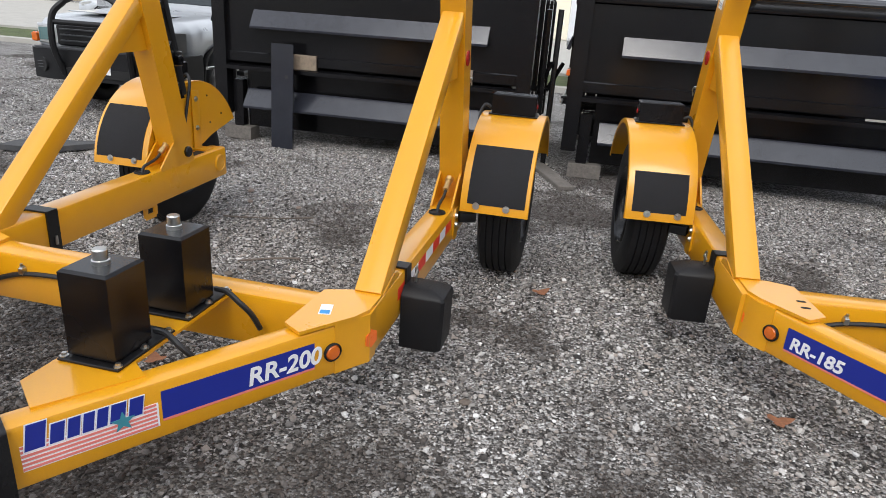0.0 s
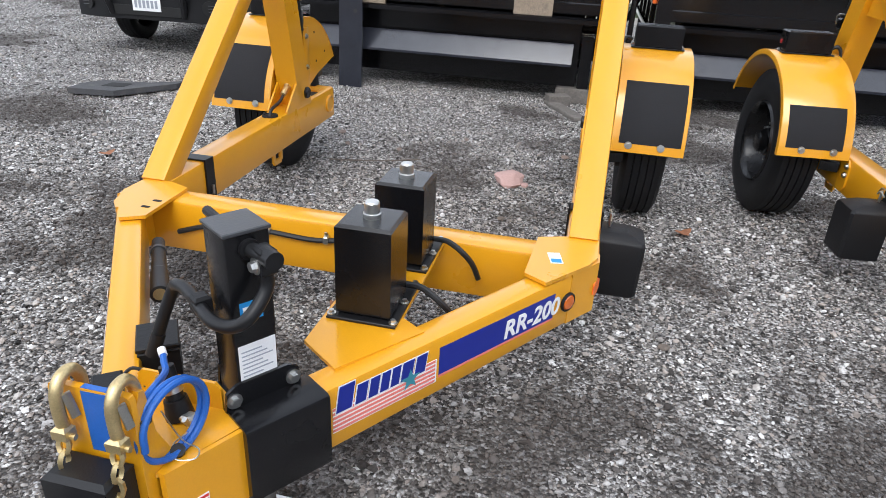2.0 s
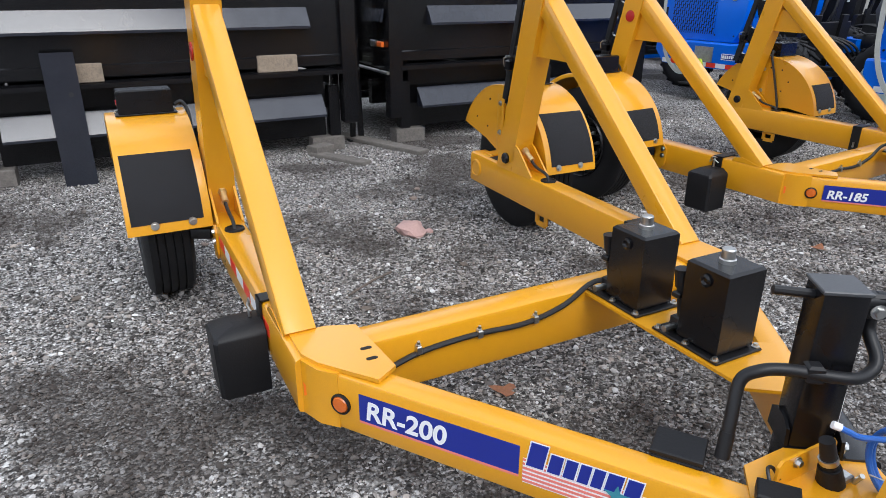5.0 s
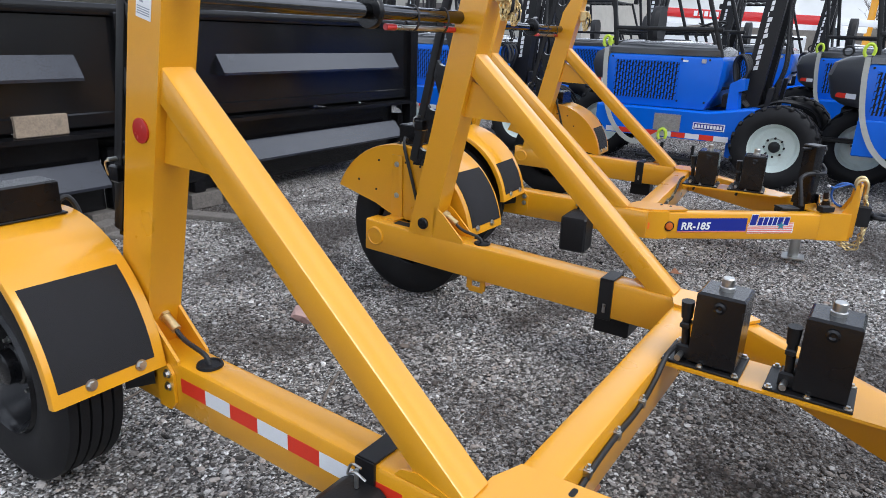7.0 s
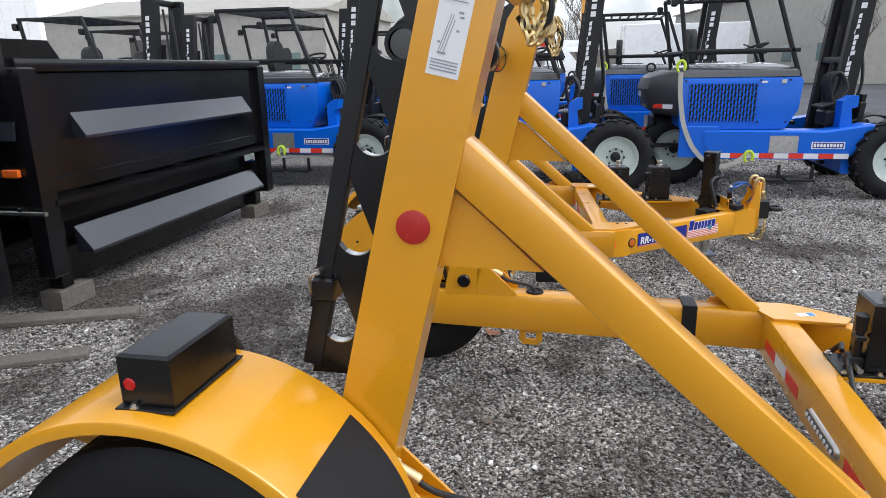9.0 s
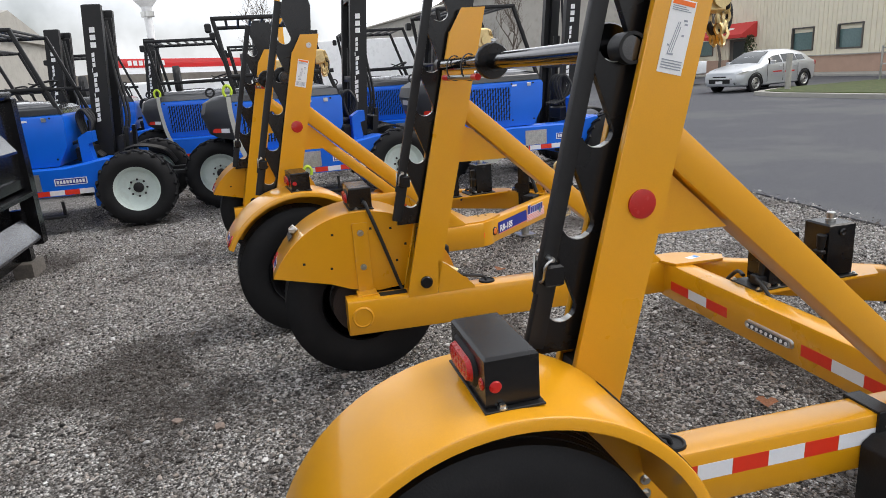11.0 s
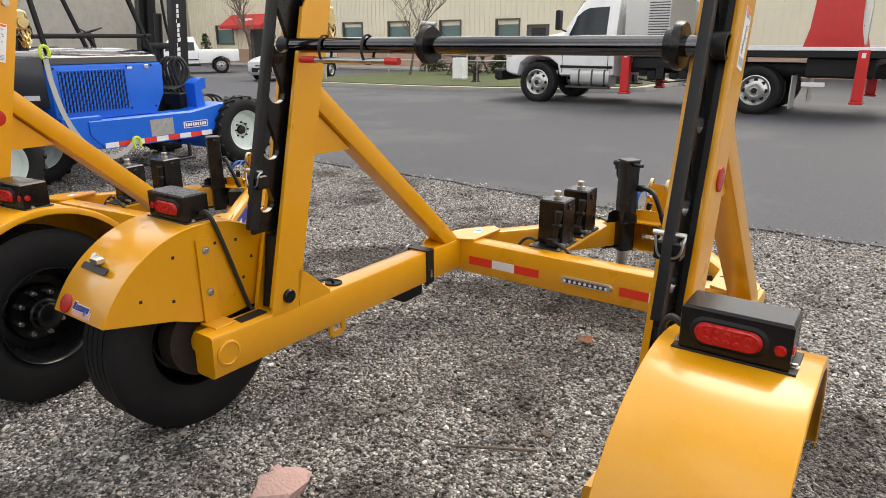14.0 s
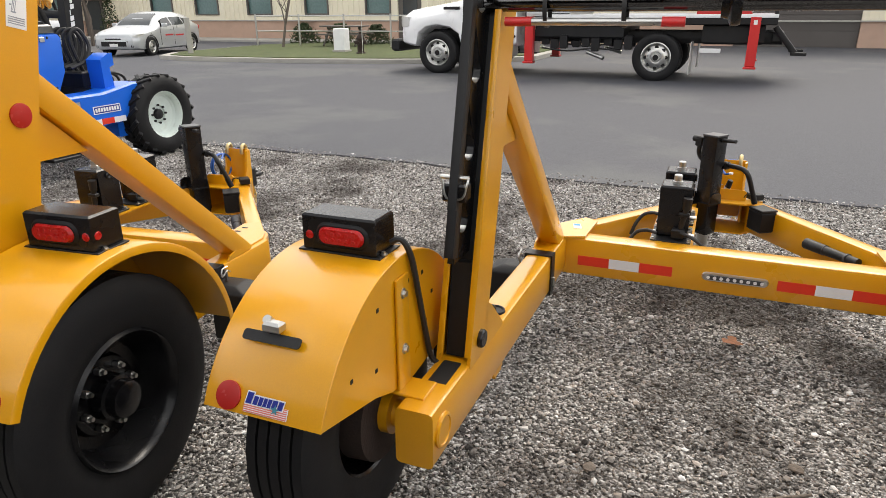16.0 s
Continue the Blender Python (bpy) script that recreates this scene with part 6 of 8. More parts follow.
def forklift(place, back=0.0):
    F = thing("forklift", "bright blue truck-mounted forklift with a black mast and pale rims", "forklift", place, "row of blue forklifts")
    # frame with two outrigger arms
    for s in (-1, 1):
        bm = BM()
        loft(bm, [[(s * 0.62, y, z0), (s * 0.90, y, z0), (s * 0.90, y, z1 - 0.02), (s * 0.875, y, z1), (s * 0.62, y, z1)] for y, z0, z1 in ((0.06, 0.66, 0.80), (0.30, 0.60, 0.82), (0.46, 0.47, 0.79), (0.72, 0.43, 0.75), (1.85, 0.43, 0.755), (2.0, 0.60, 0.755))])
        arm = part("frame_arm", bm, FBLUE, F)
        if s < 0:
            tape_run(arm, (-0.901, 1.86, 0.44), -Y, Z, 9, 0.155, 0.058)
            bm = ruled(BM(), (-0.9015, 0.86, 0.55), -Y, Z, 0, 0.34, 0, 0.078, 0.003)
            pl = part("name_plate", bm, DWHITE, arm, "white name plate with dark bars")
            bm = BM()
            ruled(bm, (-0.903, 0.848, 0.558), -Y, Z, 0, 0.316, 0, 0.062, 0.002)
            part("plate_field", bm, NAVY, pl)
            bm = BM()
            for k in range(9):
                ruled(bm, (-0.9045, 0.838 - 0.0335 * k, 0.57), -Y, Z, 0, 0.024, 0, 0.038, 0.002)
            part("plate_bars", bm, DWHITE, pl)
            bm = ruled(BM(), (-0.903, 1.30, 0.505), -Y, Z, 0, 0.30, 0, 0.19, 0.006)
            part("tread_step", bm, DIAMOND, arm, "aluminium tread plate step")
        lift_wheel(F, (s * 0.87, 0, 0.44), s)
    part("front_beam", tube(BM(), (-0.8, 0.42, 0.36), (0.8, 0.42, 0.36), 0.16, 0.2, 0.02), FBLUE, F)
    part("axle", cyl(BM(), (-0.8, 0, 0.44), (0.8, 0, 0.44), 0.07, n=14), SATIN, F)
    # engine hood: upright flank with rounded edges, the front leaning back towards its foot
    bm = BM()
    HX, HI = -0.80, 0.30
    sect = ((0.76, 0.80, 1.92, 0.0), (0.80, 0.78, 1.94, 0.0), (0.98, 0.68, 1.95, 0.0), (1.29, 0.66, 1.95, 0.0), (1.325, 0.675, 1.94, 0.012), (1.338, 0.71, 1.91, 0.04))
    loft(bm, [[(HX + k, y0, z), (HI, y0, z), (HI, y1, z), (HX + k, y1, z)] for z, y0, y1, k in sect])
    hd = part("engine_hood", bm, FBLUE, F)
    bm = BM()
    loft(bm, [[(HX + k, y0, z), (HI - k, y0, z), (HI - k, y1, z), (HX + k, y1, z)] for z, y0, y1, k in ((1.338, 0.70, 1.94, 0.02), (1.40, 0.71, 1.94, 0.022), (1.44, 0.78, 1.93, 0.05), (1.475, 0.92, 1.90, 0.12), (1.495, 1.10, 1.80, 0.24))])
    part("hood_cover", bm, HOODG, hd, "smoked grey glossy hood cover")
    part("hood_latch", box(BM(), (HX - 0.004, 0.86, 1.285), (0.012, 0.05, 0.045), 0.006), STEEL, hd, "bright hood latch")
    part("hood_sticker", ruled(BM(), (HX - 0.0015, 1.09, 1.27), -Y, Z, 0, 0.06, 0, 0.022, 0.002), DWHITE, hd)
    for by in (0.80, 1.10, 1.90):
        for bz in (0.84, 1.30):
            part("hood_bolt", bolt(BM(), (HX - 0.001, by, bz), -X, 0.008, 0.006), SATIN, hd)
    # grille: recessed dark field under slanted blue bars in staggered rows
    part("grille_field", ruled(BM(), (HX - 0.001, 1.86, 0.845), -Y, Z, 0, 0.74, 0, 0.42, 0.004), SEAL, hd, "dark grille field")
    bm = BM()
    for k in range(21):
        y = 1.862 - 0.036 * k
        for j in range(6):
            z0 = max(0.845, 0.845 + 0.08 * j - (0.04 if k % 2 else 0))
            z1 = min(1.265, 0.845 + 0.08 * j - (0.04 if k % 2 else 0) + 0.072)
            if z1 - z0 > 0.01:
                slab(bm, [(0, 0), (0.017, 0), (0.017 + 0.12 * (z1 - z0), z1 - z0), (0.12 * (z1 - z0), z1 - z0)], (HX - 0.007, y, z0), -Y, Z, X, 0.008)
    part("grille_lattice", bm, FBLUE, hd)
    part("grille_frame", box(BM(), (HX - 0.004, 1.49, 1.27), (0.008, 0.76, 0.014), 0.003), FBLUE, hd)
    # rear counterweight with tape and a pale sticker
    bm = BM()
    loft(bm, [[(x, y, z) for x, y in ((-0.72, 1.952), (0.72, 1.952), (0.62, y1 - 0.03), (0.42, y1), (-0.22, y1), (-0.42, y1 - 0.05))] for z, y1 in ((0.90, 2.16), (0.96, 2.26), (1.20, 2.33), (1.33, 2.29), (1.39, 2.18), (1.41, 2.06))])
    cw = part("counterweight", bm, DGREY, F, "dark grey moulded counterweight")
    tape_run(cw, (-0.66, 2.01, 0.98), Vector((0.30, 0.262, 0)).normalized(), Z, 2, 0.15)
    tape_run(cw, (-0.20, 2.27, 0.98), X, Z, 4, 0.155)
    part("weight_sticker", ruled(BM(), (0.30, 2.318, 1.10), -X, Z, 0, 0.34, 0, 0.10, 0.003), DWHITE, cw, "pale sticker with dark bars")
    part("lift_eye", lathe(BM(), [(0.05 + 0.012 * math.cos(a), 0.012 * math.sin(a)) for a in (2 * math.pi * k / 6 for k in range(6))], Matrix.Translation((0.1, 2.2, 1.45)), 14, True), SATIN, cw)
    lift_wheel(F, (-0.02, 2.20, 0.44), -1)
    part("rear_frame", box(BM(), (0.32, 2.0, 0.66), (0.55, 0.3, 0.40), 0.03), SATIN, F)
    # deck, seat, wheel and overhead guard
    part("deck", box(BM(), (0.60, 1.15, 0.74), (0.62, 0.9, 0.05), 0.01), SATIN, F)
    bm = BM()
    loft(bm, [[(0.30 + p, 1.50 + q, z) for p, q in rrect(w_, w_, 0.12, 4)] for z, w_ in ((1.36, 0.40), (1.40, 0.46), (1.47, 0.46), (1.51, 0.38))])
    st = part("seat", bm, CLOTH, F, "black vinyl seat")
    bm = BM()
    loft(bm, [[(0.30 + p, 1.72 + e, 1.68 + q) for p, q in rrect(w_, 0.46, 0.16, 5)] for e, w_ in ((-0.05, 0.38), (0.0, 0.44), (0.05, 0.40))])
    part("seat_back", bm, CLOTH, st)
    bm = lathe(BM(), [(0.17 + 0.014 * math.cos(a), 0.014 * math.sin(a)) for a in (2 * math.pi * k / 6 for k in range(6))], Matrix.Translation((0.05, 1.02, 1.66)) @ Matrix.Rotation(radians(62), 4, "Z") @ Matrix.Rotation(radians(-70), 4, "Y"), 20, True)
    cyl(bm, (0.05, 1.02, 1.66), (0.05, 0.86, 1.30), 0.02, n=10)
    for k in range(3):
        a = 2 * math.pi * k / 3
        cyl(bm, (0.05, 1.02, 1.66), (0.05 + 0.16 * math.cos(a), 1.02 + 0.15 * math.sin(a), 1.66 + 0.05 * math.sin(a)), 0.009, n=6)
    part("steering_wheel", bm, SATIN, F)
    for k in range(3):
        lv = cyl(BM(), (0.22 + 0.05 * k, 0.80, 1.34), (0.22 + 0.05 * k, 0.86, 1.58), 0.008, n=8)
        cyl(lv, (0.22 + 0.05 * k, 0.86, 1.57), (0.22 + 0.05 * k, 0.868, 1.615), 0.016, n=10)
        part("control_lever", lv, SATIN, F)
    for x in (-0.74, 0.62):
        for (y0, z0), (y1, z1) in (((0.69, 1.33), (1.02, 2.26)), ((1.88, 1.34), (2.02, 2.26)), ((1.0, 2.26), (2.04, 2.26)), ((0.72, 1.62), (1.92, 1.62))):
            part("guard_frame", tube(BM(), (x, y0, z0), (x, y1, z1), 0.046, 0.046, 0.010), SATIN, F, "black overhead guard frame")
        part("work_lamp", box(BM(), (x, 2.08, 2.16), (0.09, 0.07, 0.10), 0.015), SATIN, F)
    for k in range(8):
        part("guard_bar", tube(BM(), (-0.74, 1.04 + 0.14 * k, 2.265), (0.62, 1.04 + 0.14 * k, 2.265), 0.03, 0.03, 0.006), SATIN, F)
    part("guard_rail", tube(BM(), (-0.74, 1.93, 1.62), (0.62, 1.93, 1.62), 0.035, 0.035, 0.008), SATIN, F)
    # hoses looped between hood and mast
    for k in range(4):
        x0 = -0.52 + 0.09 * k
        bm = hose(BM(), [(x0, 0.70, 0.98), (x0 - 0.02, 0.52, 1.05), (x0, 0.44, 1.20 + 0.03 * k), (x0 + 0.03, 0.52, 1.36), (x0 + 0.06, 0.60, 1.26), (x0 + 0.05, 0.52, 0.95), (x0 + 0.05, 0.40, 0.80)], 0.019, 7)
        part("hydraulic_hose", bm, CABLE, F, "looped black hydraulic hose")
    part("valve_block", box(BM(), (-0.42, 0.55, 0.86), (0.34, 0.20, 0.16), 0.015), SATIN, F, "black valve block")
    for k in range(3):
        bm = hose(BM(), [(-0.35 + 0.12 * k, 0.30, 0.80), (-0.32 + 0.1 * k, 0.05, 0.88), (-0.2 + 0.1 * k, -0.25, 0.80), (-0.1 + 0.1 * k, -0.36, 0.62)], 0.016, 6)
        part("carriage_hose", bm, CABLE, F)
    # mast
    mast = None
    for x in (-0.44, 0.26):
        bm = box(BM(), (x, 0.66, 1.42), (0.10, 0.21, 2.25), 0.012)
        box(bm, (x + (0.07 if x < 0 else -0.07), 0.62, 1.40), (0.06, 0.12, 2.1), 0.01)
        mast = part("mast_rail", bm, SATIN, F, "black mast rail")
        if x < 0:
            for k in range(14):
                h, low = (0.046, 0.012) if k in (0, 2, 3, 4) else (0.046, 0.0) if k in (6, 9) else (0.010, 0.010) if k in (5, 10) else (0.032, 0.0)
                part("mast_lettering", ruled(BM(), (x - 0.051, 0.70 + low, 1.20 + 0.058 * k), (0, -1, 0.22), Z, 0, h, 0, 0.047, 0.002), DWHITE, mast, "white lettering bar up the mast")
            for k in range(3):
                part("mast_decal", ruled(BM(), (x - 0.051, 0.70, 2.06 + 0.085 * k), -Y, Z, 0, 0.06, 0, 0.06, 0.002), DWHITE, mast, "white square warning decal")
    for z in (0.6, 1.5, 2.5):
        part("mast_tie", tube(BM(), (-0.48, 0.70, z), (0.30, 0.70, z), 0.1, 0.08, 0.01), SATIN, F)
    part("lift_ram", cyl(BM(), (-0.09, 0.70, 0.5), (-0.09, 0.70, 1.9), 0.05, n=12), SATIN, F)
    for x in (-0.2, 0.02):
        bm = hose(BM(), [(x, 0.6, 2.4), (x, 0.52, 1.8), (x - 0.06, 0.42, 1.25), (x - 0.1, 0.5, 0.9)], 0.018, 6)
        part("mast_hose", bm, CABLE, F)
    bm = box(BM(), (-0.09, 0.46, 0.80), (0.95, 0.06, 0.45), 0.01)
    part("carriage", bm, SATIN, F)
    for x in (-0.36, 0.18):
        bm = box(BM(), (x, 0.41, 0.80), (0.11, 0.045, 0.62), 0.006)
        box(bm, (x, -0.12, 0.50), (0.11, 1.05, 0.045), 0.006)
        part("fork", bm, SATIN, F, "black lifting fork")
    bm = BM()
    loft(bm, [[(x, y, z) for y, z in ((0.42, 0.66), (0.56, 0.66), (0.56, 1.06), (0.46, 1.12), (0.40, 1.12), (0.40, 1.0), (0.46, 0.98))] for x in (-0.78, -0.58)])
    part("mast_bracket", bm, FBLUE, F)
    for y in (1.5, 1.85):
        part("step_rung", box(BM(), (-0.90, y - 0.55, 0.20), (0.14, 0.30, 0.03), 0.006), SATIN, F)
        part("step_hanger", box(BM(), (-0.90, y - 0.68, 0.28), (0.03, 0.03, 0.18), 0.004), SATIN, F)
    # lifting strap: flat webbing with lime hooks
    line = spline([(-0.84, 1.97, 1.40), (-0.86, 1.96, 1.15), (-0.90, 1.90, 0.80), (-0.93, 1.76, 0.52), (-0.95, 1.55, 0.36), (-0.95, 1.36, 0.38), (-0.93, 1.22, 0.47)], 6)
    bm = BM()
    rings = []
    for i, q in enumerate(line):
        dq = (line[min(i + 1, len(line) - 1)] - line[max(i - 1, 0)]).normalized()
        side = dq.cross(X).normalized()
        rings.append([q + side * a + X * b for a, b in ((-0.026, -0.004), (0.026, -0.004), (0.026, 0.004), (-0.026, 0.004))])
    loft(bm, rings)
    sp = part("lifting_strap", bm, STRAP, F, "pale webbing strap")
    for p in ((-0.84, 1.97, 1.46), (-0.93, 1.18, 0.46)):
        bm = hose(BM(), [Vector(p) + Vector((0, 0.045 * math.cos(a), 0.065 * math.sin(a))) for a in (radians(-60 + 40 * k) for k in range(8))], 0.018, 6, 3)
        part("strap_hook", bm, LIME, sp, "lime green strap hook")
    # the mast group stands close behind the front axle and leans forward
    lean = Matrix.Translation((0.2, -0.27, 0))
    lean[1][2], lean[1][3] = -0.09, -0.27 + 0.09
    for ob in F.children:
        if ob.name.split(".")[0] in ("mast_rail", "mast_tie", "lift_ram", "mast_hose", "carriage", "fork"):
            for o2 in [ob] + ob.children_recursive:
                o2.data.transform(lean)
    # one truck carries its engine hood and weight further back on the frame
    if back:
        for ob in F.children:
            if ob.name.split(".")[0] in ("engine_hood", "counterweight", "rear_frame", "seat", "steering_wheel", "control_lever", "guard_frame", "guard_bar", "guard_rail", "work_lamp", "lifting_strap"):
                for o2 in [ob] + ob.children_recursive:
                    o2.data.transform(Matrix.Translation((0, back, 0)))
        part("rear_panel", box(BM(), (-0.86, 2.06, 0.62), (0.05, 0.42, 0.36), 0.012), FBLUE, F)
    return F


forklift(pose(6.95, -2.42, 0), 0.33)
fk = forklift(pose(6.94, 0.57, 0, 0, 0, 1))
for x, y, a in ((7.16, 3.68, 0), (7.4, 6.9, 1), (10.2, -1.4, -2), (10.3, 1.75, 1), (10.25, 4.9, 0), (10.4, 8.1, 2), (13.2, 0.6, 0), (13.3, 3.9, 1)):
    copy_thing(fk, pose(x, y, 0, 0, 0, a))


# ---------------------------------------------------------------- road vehicles
def car_wheel(parent, c, s, R, W, rim_mat=STEEL):
    M = Matrix.Translation(c) @ Matrix.Rotation(0 if s > 0 else math.pi, 4, "Z")
    bm = tyre_bm(R, W, R * 0.62, 3, 32)
    bmesh.ops.transform(bm, matrix=M, verts=bm.verts)
    w = part("wheel", bm, RUBBER, parent, "black tyre")
    r = R * 0.62
    bm = lathe(BM(), [(r + 0.008, W * 0.42), (r - 0.01, W * 0.46), (r * 0.88, W * 0.36), (r * 0.80, W * 0.20), (r * 0.62, W * 0.30), (r * 0.42, W * 0.36), (r * 0.34, W * 0.34), (r * 0.26, W * 0.48), (0, W * 0.50)], M, 32)
    rm = part("rim", bm, rim_mat, w, "bright rim")
    for k in range(8):
        a = 2 * math.pi * k / 8
        bm = cyl(BM(), M @ Vector((W * 0.20, r * 0.68 * math.cos(a), r * 0.68 * math.sin(a))), M @ Vector((W * 0.29, r * 0.68 * math.cos(a), r * 0.68 * math.sin(a))), r * 0.13, n=10)
        part("rim_hole", bm, SEAL, rm)
    part("hub_cap", cyl(BM(), M @ Vector((W * 0.46, 0, 0)), M @ Vector((W * 0.53, 0, 0)), r * 0.22, r * 0.16, 14), SATIN, rm, "dark hub cap")
    return w


def station(st, y):
    """Width, sill, belt, roof height and roof width of a body at y, between its stations."""
    for p, q in zip(st, st[1:]):
        if p[0] <= y <= q[0]:
            k = (y - p[0]) / max(1e-6, q[0] - p[0])
            return [u + (v - u) * k for u, v in zip(p[1:], q[1:])]
    return list(st[-1][1:])


def shell(st, n=3):
    """A pressed body: rounded cross-sections (half width, sill, belt, roof, half width of the roof) along y."""
    bm = BM()
    rings = []
    ys = []
    for p, q in zip(st, st[1:]):
        ys += [p[0] + (q[0] - p[0]) * k / n for k in range(n)]
    for y in ys + [st[-1][0]]:
        w, z0, zb, zr, wr = station(st, y)
        h = zr - zb
        half = [(w * 0.90, z0), (w * 0.985, z0 + 0.05), (w, z0 + (zb - z0) * 0.45), (w * 0.992, zb - (zb - z0) * 0.12), (w * 0.965, zb), (wr + (w * 0.965 - wr) * 0.15, zr - h * 0.22), (wr * 0.95, zr - h * 0.07), (wr * 0.78, zr - h * 0.01), (wr * 0.3, zr + 0.006)]
        rings.append([(x, y, z) for x, z in half] + [(-x, y, z) for x, z in reversed(half)])
    loft(bm, rings)
    return bm


def side_glass(st, s, y0, y1, lo=0.06, hi=0.80, n=6, slant=0.0):
    """A pane laid on the flank between belt and roof."""
    bm = BM()
    rings = []
    for k in range(n + 1):
        ring = []
        for f in (lo, hi):
            y = y0 + (y1 - y0) * k / n + (slant * f if k == 0 else 0)
            w, z0, zb, zr, wr = station(st, y)
            a = Vector((s * w * 0.965, y, zb))
            b = Vector((s * (wr + (w * 0.965 - wr) * 0.15), y, zr - (zr - zb) * 0.22))
            q = a + (b - a) * f
            ring.append((q.x + s * 0.008, y, q.z))
        rings.append([ring[0], ring[1], (ring[1][0] - s * 0.02, ring[1][1], ring[1][2]), (ring[0][0] - s * 0.02, ring[0][1], ring[0][2])])
    loft(bm, rings)
    return bm


def top_glass(st, y0, y1, k0=0.80, n=5):
    """A windscreen or rear window laid on the slope of the body."""
    bm = BM()
    rings = []
    for k in range(n + 1):
        y = y0 + (y1 - y0) * k / n
        w, z0, zb, zr, wr = station(st, y)
        x, z = wr * k0, zr + 0.012
        rings.append([(-x, y, z), (x, y, z), (x, y, z - 0.03), (-x, y, z - 0.03)])
    loft(bm, rings)
    return bm


def arch(parent, c, s, r, w=0.02):
    """A dark wheel house lip about a wheel."""
    M = Matrix.Translation(c) @ Matrix.Rotation(0 if s > 0 else math.pi, 4, "Z")
    bm = BM()
    pr = [(r + 0.05, -0.03), (r + 0.05, w), (r + 0.02, w), (r + 0.02, -0.03)]
    rings = [[M @ Vector((t, q * math.cos(a), q * math.sin(a))) for q, t in pr] for a in (radians(-8 + 196 * k / 20) for k in range(21))]
    loft(bm, rings)
    part("wheel_arch", bm, SATIN, parent, "dark wheel arch lip")


# pickup; forward is local -y
def pickup(place, paint, label, guard):
    P = thing("pickup_truck", label, "pickup truck", place)
    st = [(0.0, 0.66, 0.66, 0.88, 0.97, 0.60), (0.05, 0.80, 0.60, 0.92, 1.02, 0.70), (0.30, 0.86, 0.50, 0.96, 1.05, 0.76), (0.50, 0.87, 0.46, 0.97, 1.06, 0.77), (0.57, 0.875, 0.64, 0.98, 1.065, 0.77), (0.93, 0.88, 0.78, 0.99, 1.09, 0.78), (1.29, 0.88, 0.64, 1.0, 1.12, 0.78), (1.36, 0.88, 0.44, 1.0, 1.13, 0.78), (1.45, 0.88, 0.44, 1.02, 1.17, 0.76), (1.90, 0.88, 0.44, 1.05, 1.64, 0.63), (2.15, 0.88, 0.44, 1.05, 1.72, 0.62), (3.0, 0.88, 0.44, 1.05, 1.70, 0.62), (3.16, 0.88, 0.44, 1.05, 1.22, 0.72), (3.22, 0.88, 0.46, 1.05, 1.13, 0.80), (3.70, 0.88, 0.46, 1.05, 1.13, 0.80), (3.77, 0.88, 0.64, 1.05, 1.13, 0.80), (4.13, 0.88, 0.78, 1.05, 1.13, 0.80), (4.49, 0.88, 0.64, 1.05, 1.13, 0.80), (4.56, 0.88, 0.50, 1.05, 1.13, 0.80), (5.0, 0.86, 0.55, 1.04, 1.12, 0.80)]
    body = part("body", shell(st), paint, P, "painted body", angle=40)
    part("windscreen", top_glass(st, 1.48, 1.90), GLASS, P)
    part("hood_scoop_line", box(BM(), (0, 0.62, 1.085), (1.0, 0.9, 0.012), 0.005), paint, body)
    bm = BM()
    xy(bm, [(-0.89, 0.50), (-0.90, 0.06), (-0.83, -0.05), (-0.58, -0.13), (0.58, -0.13), (0.83, -0.05), (0.90, 0.06), (0.89, 0.50), (0.80, 0.50), (0.76, 0.14), (-0.76, 0.14), (-0.80, 0.50)], 0.53, 0.32)
    fb = part("front_bumper", bm, MOULD, P, "dark moulded plastic bumper")
    part("bumper_intake", box(BM(), (0, -0.132, 0.46), (0.86, 0.02, 0.10), 0.008), SEAL, fb)
    part("bumper_top", box(BM(), (0, -0.02, 0.70), (1.5, 0.18, 0.03), 0.01), DGREY, fb)
    gr = part("grille", box(BM(), (0, 0.0, 0.84), (1.02, 0.09, 0.23), 0.03), SATIN, P, "black grille")
    for k in range(3):
        part("grille_slat", box(BM(), (0, -0.05, 0.78 + 0.06 * k), (0.94, 0.02, 0.018), 0.004), DGREY, gr)
    part("grille_emblem", cyl(BM(), (0, -0.05, 0.85), (0, -0.066, 0.85), 0.05, n=18), STEEL, gr)
    for s in (-1, 1):
        part("side_window", side_glass(st, s, 1.62, 2.30, slant=0.22), GLASS, P)
        part("side_window", side_glass(st, s, 2.38, 2.98), GLASS, P)
        bm = BM()
        loft(bm, [[(s * x, y, 0.835 + z) for x, z in ((0.52, -h), (0.52, h), (xo, h), (xo, -h))] for y, h, xo in ((-0.03, 0.085, 0.74), (0.06, 0.105, 0.82), (0.20, 0.10, 0.865))])
        hl = part("headlight", bm, ALU, P, "clear headlight")
        part("headlight_lens", box(BM(), (s * 0.64, -0.036, 0.84), (0.18, 0.014, 0.13), 0.02), PANE, hl)
        part("turn_lamp", box(BM(), (s * 0.80, 0.0, 0.80), (0.06, 0.07, 0.10), 0.015), AMBER, hl)
        part("fog_lamp_grille", cyl(BM(), (s * 0.66, -0.085, 0.52), (s * 0.675, -0.118, 0.52), 0.075, n=16), SEAL, fb)
        for k in range(3):
            part("fog_slat", box(BM(), (s * 0.67, -0.118, 0.49 + 0.03 * k), (0.12, 0.012, 0.008), 0.002), DGREY, fb)
